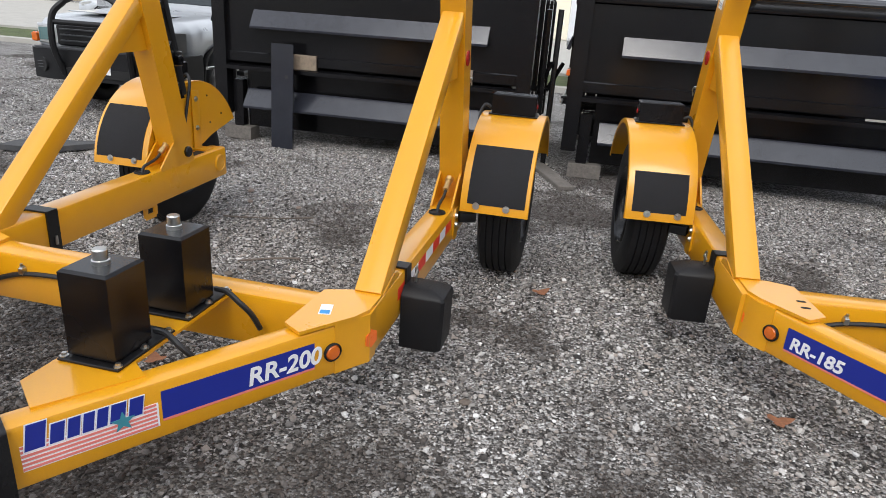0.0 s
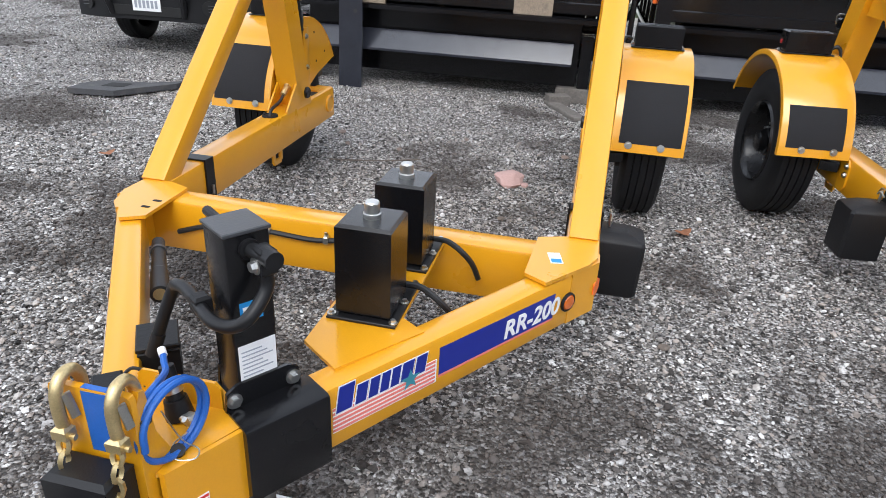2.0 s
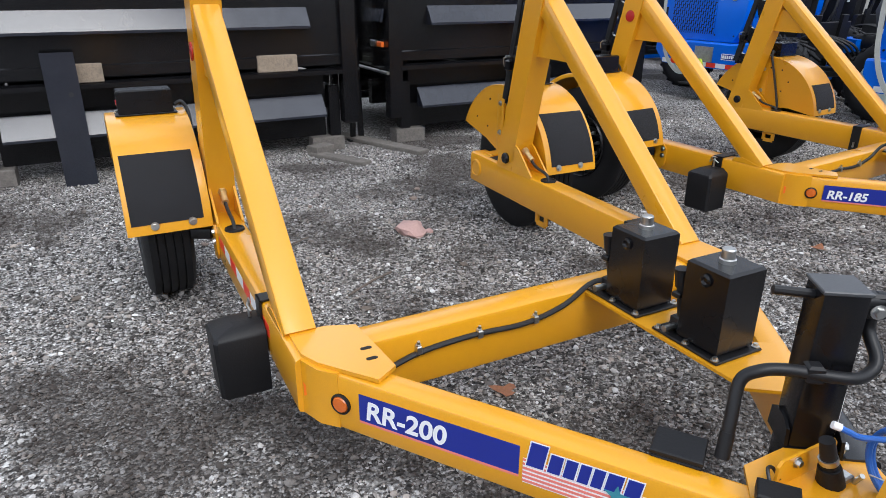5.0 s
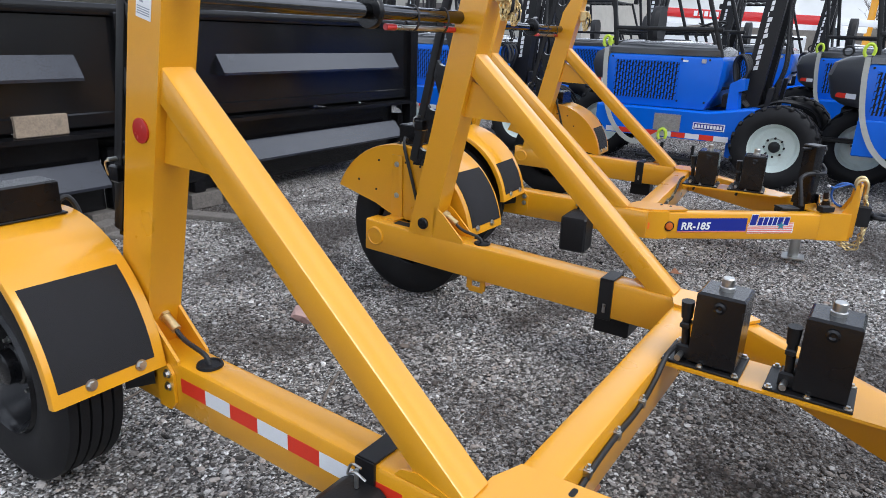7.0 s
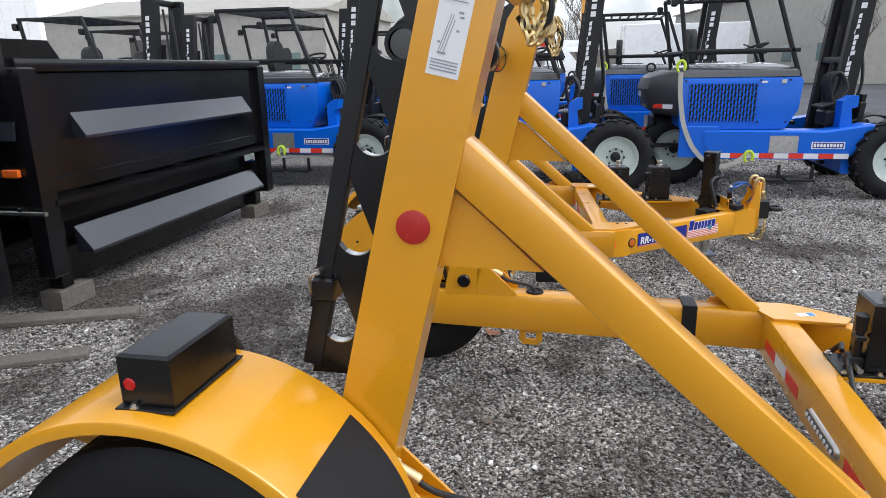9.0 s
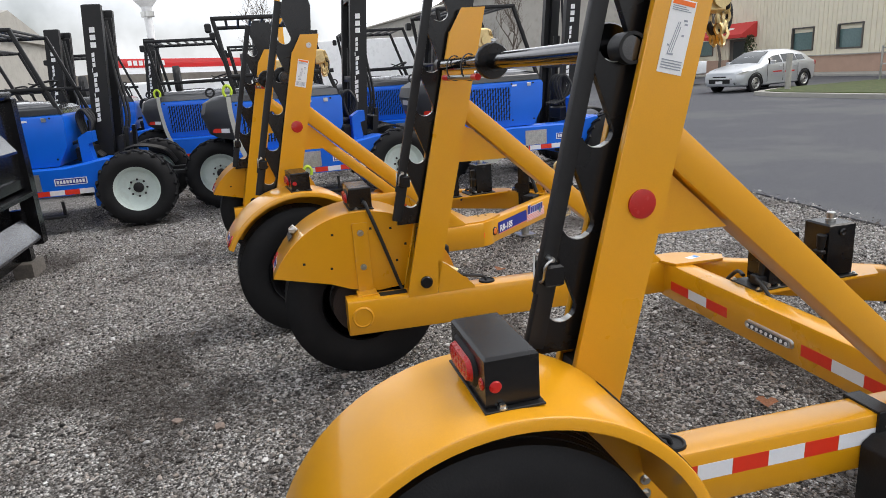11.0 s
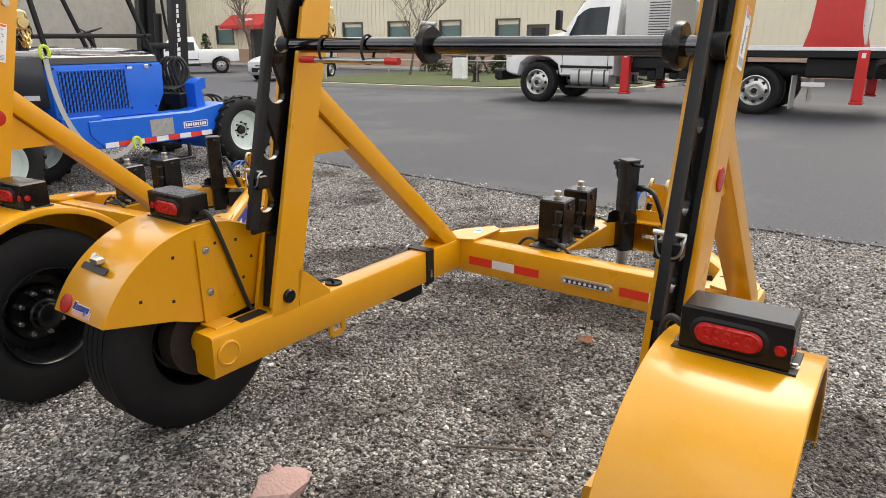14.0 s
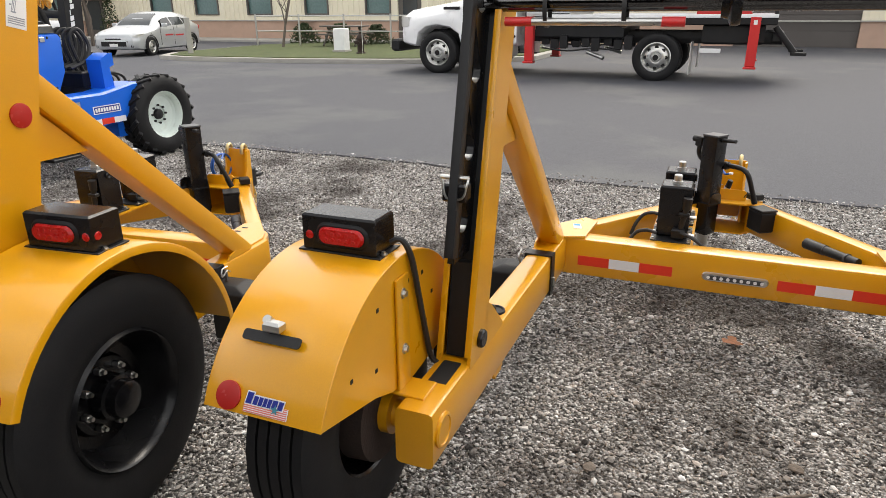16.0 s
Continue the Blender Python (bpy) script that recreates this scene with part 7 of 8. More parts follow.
        for y in (0.93, 4.13):
            car_wheel(P, (s * 0.775, y, 0.36), s, 0.36, 0.23)
            arch(P, (s * 0.872, y, 0.38), s, 0.37)
        part("mirror", box(BM(), (s * 1.0, 1.58, 1.16), (0.20, 0.10, 0.15), 0.03), paint, P)
        part("side_step", box(BM(), (s * 0.86, 2.35, 0.40), (0.12, 1.7, 0.06), 0.02), SATIN, P)
        for y in (1.48, 2.34, 3.12):
            part("door_seam", box(BM(), (s * 0.879, y, 0.76), (0.008, 0.01, 0.54), 0.002), SEAL, body)
        part("door_handle", box(BM(), (s * 0.885, 2.22, 0.93), (0.03, 0.16, 0.035), 0.01), SATIN, body)
        part("side_moulding", box(BM(), (s * 0.885, 2.3, 0.66), (0.014, 1.6, 0.06), 0.006), DGREY, body)
    np_ = part("number_plate", ruled(BM(), (-0.16, -0.142, 0.46), X, Z, 0, 0.31, 0, 0.155, 0.006), DWHITE, P, "white number plate with dark bars")
    for k in range(6):
        part("plate_bar", ruled(BM(), (-0.135 + 0.045 * k, -0.147, 0.49), X, Z, 0, 0.028, 0, 0.075, 0.002), GREYINK, np_)
    if guard:
        gd0 = part("brush_guard", cyl(BM(), (-0.46, -0.20, 0.98), (0.46, -0.20, 0.98), 0.028, n=12), SATIN, P, "black tubular brush guard")
        for s in (-1, 1):
            part("guard_upright", hose(BM(), [(s * 0.40, -0.13, 0.42), (s * 0.44, -0.22, 0.75), (s * 0.42, -0.20, 1.05), (s * 0.30, -0.14, 1.20)], 0.034, 8), SATIN, gd0)
        part("guard_hoop", hose(BM(), [(-0.30, -0.14, 1.20), (-0.15, -0.12, 1.26), (0.15, -0.12, 1.26), (0.30, -0.14, 1.20)], 0.034, 8), SATIN, gd0)
        bm = slab(BM(), [(0.16 * math.cos(t), 0.12 * math.sin(t)) for t in (2 * math.pi * k / 20 for k in range(20))], (0.884, 2.2, 0.82), Y, Z, X, 0.004)
        part("door_mark", bm, DPINK, P, "faded red round door mark")
        for k in range(3):
            part("door_mark_bar", ruled(BM(), (0.8865, 2.08 + 0.02 * (k % 2), 0.77 + 0.04 * k), Y, Z, 0, 0.22, 0, 0.018, 0.003), DWHITE, P)
    return P


pickup(pose(-3.62, 4.72, 0, 0, 0, 4), SILVER, "silver pickup with a black brush guard, parked on the gravel", True)
pickup(pose(29.6, -15.2, 0, 0, 0, 146), WPAINT, "white pickup parked by the building entrance", False)

# silver hatchback on the far side; forward is local -y
C = thing("hatchback_car", "silver five-door hatchback parked by the entrance", "car", pose(19.5, -14.5, 0, 0, 0, 191))
st = [(0.0, 0.52, 0.36, 0.58, 0.64, 0.46), (0.05, 0.70, 0.27, 0.66, 0.74, 0.60), (0.30, 0.85, 0.23, 0.74, 0.84, 0.72), (0.50, 0.88, 0.22, 0.78, 0.88, 0.75), (0.56, 0.885, 0.44, 0.79, 0.89, 0.76), (0.86, 0.89, 0.62, 0.83, 0.94, 0.77), (1.16, 0.90, 0.44, 0.88, 0.99, 0.77), (1.22, 0.90, 0.21, 0.90, 1.01, 0.76), (1.55, 0.90, 0.21, 0.95, 1.24, 0.66), (1.95, 0.905, 0.21, 0.97, 1.42, 0.60), (2.40, 0.91, 0.21, 0.98, 1.48, 0.60), (3.0, 0.91, 0.21, 1.0, 1.47, 0.60), (3.22, 0.905, 0.22, 1.01, 1.44, 0.60), (3.28, 0.90, 0.44, 1.01, 1.43, 0.60), (3.55, 0.90, 0.62, 1.02, 1.38, 0.59), (3.84, 0.88, 0.44, 1.02, 1.30, 0.58), (3.90, 0.87, 0.26, 1.02, 1.26, 0.58), (4.20, 0.83, 0.30, 0.98, 1.06, 0.62), (4.32, 0.76, 0.36, 0.86, 0.94, 0.60), (4.36, 0.68, 0.46, 0.72, 0.80, 0.55)]
cb = part("body", shell(st), SILVER, C, "silver painted body", angle=42)
part("windscreen", top_glass(st, 1.24, 1.92, 0.84), GLASS, C)
part("rear_window", top_glass(st, 3.92, 4.18), GLASS, C)
part("front_grille", box(BM(), (0, 0.03, 0.44), (0.96, 0.07, 0.18), 0.03), SEAL, C)
part("upper_grille", box(BM(), (0, 0.015, 0.60), (0.60, 0.05, 0.05), 0.015), SATIN, C)
part("number_plate", box(BM(), (0, -0.012, 0.40), (0.30, 0.015, 0.10), 0.004), DWHITE, C)
for s in (-1, 1):
    part("side_window", side_glass(st, s, 1.52, 2.28, slant=0.34), GLASS, C)
    part("side_window", side_glass(st, s, 2.36, 3.10), GLASS, C)
    part("quarter_window", side_glass(st, s, 3.16, 3.58, 0.10, 0.72), GLASS, C)
    bm = BM()
    loft(bm, [[(s * x, y, z + e) for x, e in ((xi, -h), (xi, h), (xo, h * 0.7), (xo, -h * 0.8))] for y, xi, xo, z, h in ((0.06, 0.42, 0.66, 0.655, 0.04), (0.22, 0.50, 0.82, 0.70, 0.06), (0.48, 0.74, 0.875, 0.76, 0.035))])
    part("headlight", bm, ALU, C, "clear headlight")
    part("fog_lamp", cyl(BM(), (s * 0.66, 0.07, 0.36), (s * 0.67, 0.045, 0.36), 0.05, n=14), SEAL, C)
    for y in (0.86, 3.55):
        car_wheel(C, (s * 0.815, y, 0.325), s, 0.325, 0.205)
        arch(C, (s * 0.89, y, 0.33), s, 0.325)
    part("door_mirror", box(BM(), (s * 0.99, 1.62, 1.03), (0.18, 0.10, 0.12), 0.03), SILVER, C)
    for y in (1.46, 2.32, 3.14):
        part("door_seam", box(BM(), (s * 0.904, y, 0.64), (0.008, 0.01, 0.62), 0.002), SEAL, cb)
    for y in (2.16, 3.0):
        part("door_handle", box(BM(), (s * 0.912, y, 0.86), (0.02, 0.16, 0.03), 0.008), SILVER, cb)
    for k, (y0, y1) in enumerate(((1.75, 2.25), (2.40, 2.95))):
        part("door_lettering_bar", box(BM(), (s * 0.908, (y0 + y1) / 2, 0.68 - 0.02 * k), (0.006, y1 - y0, 0.05), 0.002), RPAINT, cb, "red lettering bar on the door")
    part("tail_light", box(BM(), (s * 0.70, 4.24, 0.90), (0.22, 0.10, 0.16), 0.03), LENS, C)

# white flatbed service truck on the road; forward is local -y, turned to +x
K = thing("flatbed_truck", "white medium-duty truck with a black flatbed and red stabilisers", "truck", pose(7.67, -13.51, 0, 0, 0, 86.7))
st = [(0.0, 0.74, 0.78, 1.10, 1.26, 0.60), (0.05, 0.96, 0.70, 1.18, 1.40, 0.72), (0.25, 1.05, 0.66, 1.26, 1.50, 0.80), (0.46, 1.08, 0.64, 1.30, 1.54, 0.82), (0.53, 1.09, 0.92, 1.31, 1.55, 0.82), (0.76, 1.12, 1.07, 1.35, 1.58, 0.83), (1.08, 1.14, 1.12, 1.40, 1.63, 0.84), (1.40, 1.12, 1.07, 1.45, 1.68, 0.86), (1.63, 1.10, 0.92, 1.50, 1.72, 0.88), (1.70, 1.10, 0.66, 1.52, 1.75, 0.92), (1.80, 1.10, 0.66, 1.55, 1.92, 0.92), (2.12, 1.10, 0.66, 1.60, 2.44, 0.86), (2.34, 1.10, 0.66, 1.60, 2.57, 0.88), (3.0, 1.10, 0.66, 1.60, 2.60, 0.90), (3.10, 1.08, 0.70, 1.60, 2.54, 0.88)]
cab = part("cab", shell(st), WPAINT, K, "white painted cab and hood", angle=38)
part("windscreen", top_glass(st, 1.76, 2.10, 0.88), GLASS, K)
part("front_grille", box(BM(), (0, 0.0, 1.12), (1.15, 0.10, 0.40), 0.04), SATIN, K, "dark front grille")
part("front_bumper", box(BM(), (0, -0.10, 0.66), (2.2, 0.22, 0.30), 0.05), SATIN, K)
part("cab_light_bar", box(BM(), (0, 2.5, 2.66), (1.2, 0.22, 0.09), 0.03), AMBER, K, "amber roof light bar")
for s in (-1, 1):
    part("side_window", side_glass(st, s, 1.84, 2.86, 0.05, 0.86, slant=0.26), GLASS, K)
    bm = BM()
    loft(bm, [[(s * x, y, 1.22 + z) for x, z in ((0.70, -h), (0.70, h), (xo, h), (xo, -h))] for y, h, xo in ((-0.01, 0.10, 0.90), (0.08, 0.13, 1.01), (0.28, 0.11, 1.06))])
    part("headlight", bm, ALU, K, "clear headlight")
    part("hood_vent", box(BM(), (s * 1.075, 1.45, 1.53), (0.03, 0.42, 0.07), 0.012), SATIN, cab, "dark hood vent")
    part("mirror_arm", tube(BM(), (s * 1.08, 1.82, 1.72), (s * 1.26, 1.74, 1.78), 0.03, 0.03, 0.006), SATIN, K)
    part("mirror", box(BM(), (s * 1.30, 1.73, 1.98), (0.14, 0.12, 0.46), 0.04), SATIN, K, "black door mirror")
    for y in (1.76, 2.96):
        part("door_seam", box(BM(), (s * 1.098, y, 1.16), (0.01, 0.014, 0.82), 0.003), SEAL, cab)
    part("door_handle", box(BM(), (s * 1.105, 2.80, 1.42), (0.03, 0.16, 0.05), 0.01), SATIN, cab)
    car_wheel(K, (s * 1.0, 1.08, 0.50), s, 0.50, 0.28)
    car_wheel(K, (s * 1.02, 6.28, 0.50), s, 0.50, 0.28)
    car_wheel(K, (s * 0.70, 6.28, 0.50), s, 0.50, 0.28)
    tk = part("fuel_tank", tube(BM(), (s * 0.90, 2.02, 0.66), (s * 0.90, 3.02, 0.66), 0.46, 0.44, 0.14, n=6), ALU, K, "polished fuel tank")
    for y in (2.22, 2.56, 2.88):
        part("tank_strap", tube(BM(), (s * 0.90, y, 0.66), (s * 0.90, y + 0.045, 0.66), 0.472, 0.452, 0.146, n=6), DGREY, tk)
    part("cab_step", box(BM(), (s * 1.04, 2.45, 0.42), (0.20, 1.1, 0.05), 0.01), DGREY, K)
    part("step_board", box(BM(), (s * 1.04, 2.4, 0.90), (0.18, 1.36, 0.06), 0.015), SATIN, K)
    for y, z0, z1 in ((3.45, 0.36, 1.30), (8.15, 0.36, 1.34)):
        b2 = box(BM(), (s * 1.16, y, (z0 + z1) / 2), (0.15, 0.19, z1 - z0), 0.02)
        sb = part("stabiliser", b2, RPAINT, K, "red stabiliser leg")
        part("stabiliser_shoe", box(BM(), (s * 1.16, y, z0 - 0.02), (0.22, 0.24, 0.045), 0.012), RPAINT, sb)
        part("stabiliser_label", ruled(BM(), (s * 1.237, y + 0.035 * s, z1 - 0.16), Y * -s, Z, 0, 0.07, 0, 0.09, 0.003), DWHITE, sb, "white label on the leg")
    part("frame_rail", tube(BM(), (s * 0.43, 0.5, 0.90), (s * 0.43, 8.7, 0.90), 0.08, 0.26, 0.01), SATIN, K)
    part("mud_flap", box(BM(), (s * 0.98, 6.98, 0.50), (0.52, 0.02, 0.66), 0.005), ALU, K, "bright mud flap")
    part("bed_edge", box(BM(), (s * 1.215, 6.2, 1.345), (0.03, 4.7, 0.07), 0.008), WPAINT, K, "white bed edge")
    part("rear_guard", tube(BM(), (s * 0.62, 8.55, 1.10), (s * 0.66, 8.95, 0.62), 0.10, 0.12, 0.02), SATIN, K, "black rear guard arm")
    part("guard_foot", box(BM(), (s * 0.66, 9.02, 0.60), (0.16, 0.30, 0.06), 0.01), SATIN, K)
    part("marker_pole", tube(BM(), (s * 1.14, 8.52, 1.3), (s * 1.14, 8.52, 2.05), 0.04, 0.04, 0.008), SATIN, K)
    part("cab_stack", cyl(BM(), (s * 0.78, 3.26, 1.3), (s * 0.78, 3.26, 2.8), 0.055, n=12), SATIN, K, "dark exhaust stack")
    for k in range(9):
        y = 3.75 + 0.24 * k
        part("under_fitting", box(BM(), (s * (0.84 + 0.1 * (k % 3)), y, 0.80 - 0.05 * (k % 2)), (0.14, 0.17, 0.16 + 0.07 * (k % 3)), 0.02), SATIN, K)
    part("air_line", hose(BM(), [(s * 1.0, 3.7, 0.66), (s * 1.02, 4.3, 0.60), (s * 1.0, 4.9, 0.66), (s * 0.98, 5.5, 0.62)], 0.02, 6), CABLE, K)
    part("exhaust_pipe", cyl(BM(), (s * 0.95, 4.75, 0.58), (s * 1.08, 5.15, 0.46), 0.045, n=12), STEEL, K)
part("flatbed", box(BM(), (0, 6.05, 1.25), (2.40, 5.0, 0.16), 0.02), SATIN, K, "black flatbed deck")
tb = part("tool_box", box(BM(), (0, 3.86, 1.87), (2.28, 1.02, 1.08), 0.02), ALU, K, "aluminium tool box")
for s in (-1, 1):
    part("box_door", box(BM(), (s * 1.142, 3.60, 1.87), (0.02, 0.44, 0.98), 0.01), ALU, tb)
    part("box_latch", cyl(BM(), (s * 1.152, 3.66, 1.50), (s * 1.17, 3.66, 1.50), 0.05, n=14), SATIN, tb)
    for k in range(17):
        part("louvre", box(BM(), (s * 1.142, 4.12, 1.40 + 0.057 * k), (0.02, 0.46, 0.022), 0.003), DGREY, tb)
part("rack_tube", tube(BM(), (-0.5, 3.5, 2.46), (-0.5, 4.9, 2.46), 0.12, 0.12, 0.02), SATIN, K)
part("under_box", box(BM(), (0, 4.55, 1.02), (2.1, 2.0, 0.30), 0.04), SATIN, K, "black boxes under the bed")
part("under_box", box(BM(), (0, 7.75, 0.98), (1.9, 1.2, 0.40), 0.04), SATIN, K)
part("trailer_sign", box(BM(), (1.10, 7.35, 0.66), (0.03, 0.42, 0.09), 0.01), DWHITE, K)
# red crane base with its column at the rear of the bed
bm = BM()
loft(bm, [[(x, y, z) for x, y in ((-0.45, 7.5 - h), (0.45, 7.5 - h), (0.45, 7.5 + h), (-0.45, 7.5 + h))] for z, h in ((1.33, 0.56), (1.75, 0.46), (2.30, 0.42), (2.36, 0.38))])
cr_ = part("crane_base", bm, RPAINT, K, "red bolted crane base")
for k in range(4):
    for j in range(3):
        part("crane_bolt", bolt(BM(), (0.452, 7.24 + 0.17 * k, 1.52 + 0.3 * j), X, 0.022, 0.014), RPAINT, cr_)
part("crane_column", tube(BM(), (0, 7.42, 2.3), (0, 7.42, 3.4), 0.5, 0.42, 0.05), RPAINT, K, "red crane column")
part("crane_head", box(BM(), (0, 7.1, 3.3), (0.6, 1.3, 0.4), 0.06), SATIN, K)
part("crane_cylinder", cyl(BM(), (0.35, 7.98, 1.42), (0.35, 7.98, 2.35), 0.10, n=16), STEEL, K, "bright crane cylinder")
part("rear_hitch", box(BM(), (0, 8.62, 0.92), (1.2, 0.22, 0.20), 0.02), SATIN, K)


# ---------------------------------------------------------------- the building across the road
YB = -26.5
bd = thing("metal_building", "long beige ribbed metal building with masonry base and windows", "building")
bm = BM()
# the wall is pieced round its openings
WIN = [(38.0, 39.9), (29.3, 30.9), (26.1, 27.7), (22.6, 24.2), (19.2, 20.6), (15.7, 17.1), (6.1, 7.5), (-14.0, -12.2), (-18.5, -16.7)]
DOORS = [(34.6, 36.4), (14.1, 15.35)]
GAR = [(-3.9, 0.4), (-9.8, -5.5)]
XR, XL, ZW0, ZW1, HB = 43.0, -24.0, 1.25, 2.5, 6.2


def wall_piece(bm, x0, x1, z0, z1, y=YB, t=0.25):
    box(bm, ((x0 + x1) / 2, y - t / 2, (z0 + z1) / 2), (x1 - x0, t, z1 - z0), 0.002)


marks = sorted([(a, b, "w") for a, b in WIN] + [(a, b, "d") for a, b in DOORS] + [(a, b, "g") for a, b in GAR])
x = XL
up, low, ribs = BM(), BM(), BM()
for a, b, k in marks:
    wall_piece(up, x, a, 0.95, HB)
    wall_piece(low, x, a, 0.0, 0.95, YB + 0.02)
    if k == "w":
        wall_piece(up, a, b, 0.95, ZW0)
        wall_piece(up, a, b, ZW1, HB)
        wall_piece(low, a, b, 0.0, 0.95, YB + 0.02)
    elif k == "d":
        wall_piece(up, a, b, 2.2, HB)
    else:
        wall_piece(up, a, b, 4.2, HB)
    x = b
wall_piece(up, x, XR, 0.95, HB)
wall_piece(low, x, XR, 0.0, 0.95, YB + 0.02)
x = XL
while x < XR:
    if not any(a - 0.1 < x < b + 0.1 for a, b, k in marks):
        box(ribs, (x, YB + 0.02, (0.97 + HB) / 2), (0.07, 0.05, HB - 0.97), 0.006)
    else:
        k = next(k for a, b, k in marks if a - 0.1 < x < b + 0.1)
        z0 = {"w": ZW1 + 0.06, "d": 2.3, "g": 4.3}[k]
        box(ribs, (x, YB + 0.012, (z0 + HB) / 2), (0.06, 0.03, HB - z0), 0.006)
    x += 0.305
wl = part("wall", up, SIDING, bd, "beige ribbed metal wall")
tagged(part("wall_ribs", ribs, SIDING, wl), kind="stuff")
lw = part("block_base", low, BRICK, bd, "pinkish masonry base")
part("sill_course", box(BM(), ((XL + 14.1) / 2, YB + 0.05, 0.97), (14.1 - XL, 0.08, 0.06), 0.01), CONC, bd)
part("sill_course", box(BM(), ((15.35 + 34.6) / 2, YB + 0.05, 0.97), (34.6 - 15.35, 0.08, 0.06), 0.01), CONC, bd)
part("gutter", tube(BM(), (XL, YB + 0.10, HB), (XR, YB + 0.10, HB), 0.16, 0.16, 0.02), TRIM, bd)
part("end_wall", box(BM(), (XR - 0.12, YB - 10, HB / 2), (0.24, 20, HB), 0.01), SIDING, bd)
part("end_wall", box(BM(), (XL + 0.12, YB - 10, HB / 2), (0.24, 20, HB), 0.01), SIDING, bd)
part("back_wall", box(BM(), ((XL + XR) / 2, YB - 20, HB / 2), (XR - XL, 0.24, HB), 0.01), SIDING, bd)
bm = BM()
loft(bm, [[(x, YB + 0.2, HB), (x, YB - 10, HB + 1.3), (x, YB - 20.2, HB), (x, YB - 20.2, HB - 0.06), (x, YB - 10, HB + 1.2), (x, YB + 0.2, HB - 0.06)] for x in (XL - 0.3, XR + 0.3)])
part("roof", bm, SIDING, bd)
for a, b in WIN:
    c, w = (a + b) / 2, b - a
    pane = part("window", box(BM(), (c, YB - 0.12, (ZW0 + ZW1) / 2), (w, 0.03, ZW1 - ZW0), 0.004), PANE, bd, "blue-green window glass")
    fr = BM()
    for xx in (a + 0.03, b - 0.03):
        box(fr, (xx, YB + 0.0, (ZW0 + ZW1) / 2), (0.07, 0.12, ZW1 - ZW0), 0.006)
    for zz in (ZW0 + 0.03, ZW1 - 0.03):
        box(fr, (c, YB + 0.0, zz), (w, 0.115, 0.07), 0.006)
    part("window_frame", fr, TRIM, pane, "bronze window frame")
    # pale strip drawn in for the sky mirrored along the pane top
    part("blind", box(BM(), (c, YB - 0.095, ZW1 - 0.17), (w - 0.14, 0.012, 0.22), 0.003), SIDING, pane, "pale strip added for sky mirrored in the pane top")
for a, b in DOORS:
    dr = part("entrance_door", box(BM(), ((a + b) / 2, YB - 0.12, 1.1), (b - a, 0.06, 2.2), 0.01), TRIM, bd, "dark entrance door")
    part("door_glass", box(BM(), ((a + b) / 2, YB - 0.08, 1.25), ((b - a) * 0.6, 0.03, 1.6), 0.006), GLASS, dr)
for n_, (a, b) in enumerate(GAR):
    gd = part("roller_door", box(BM(), ((a + b) / 2, YB - 0.16, 2.1), (b - a, 0.05, 4.2), 0.006), GDOOR, bd, "dark brown sectional garage door")
    for k in range(7):
        part("door_panel", box(BM(), ((a + b) / 2, YB - 0.13, 0.30 + 0.6 * k), (b - a - 0.04, 0.03, 0.575), 0.012), GDOOR, gd)
    for k in range(3):
        xw = b - 0.75 - 1.25 * k
        fr = part("door_light_frame", box(BM(), (xw, YB - 0.105, 1.45), (0.50, 0.03, 0.24), 0.01), STEEL, gd)
        part("door_light", box(BM(), (xw, YB - 0.092, 1.45), (0.42, 0.02, 0.16), 0.006), PANE, fr)
letters("1", 0.95, DWHITE, gd, (-1.15, YB - 0.108, 1.85), -X, Z, "white painted bay numeral", "bay_numeral", 0.02)
aw = thing("awning", "red fabric awning over the entrance", "awning")
bm = BM()
loft(bm, [[(x, y, z) for y, z in ((YB + 0.03, 3.15), (YB + 1.1, 2.45), (YB + 1.1, 2.25), (YB + 0.03, 2.25))] for x in (33.8, 38.0)])
part("canopy", bm, AWN, aw)
bm = BM()
nrm = Vector((0, 0.55, 0.84))
slab(bm, [(0.75 * math.cos(t), 0.13 * math.sin(t)) for t in (2 * math.pi * k / 20 for k in range(20))], (35.9, YB + 0.58, 2.81), X, Vector((0, -0.84, 0.55)), nrm, 0.01)
part("emblem", bm, DWHITE, aw, "pale oval emblem")
# strip of planting, path and bushes before the wall
flat("pavement", [(9.0, -26.5), (42, -26.5), (42, -24.2), (9.0, -24.2)], 0.10, 0.12, CONC, "pale concrete footpath along the building", "pavement")


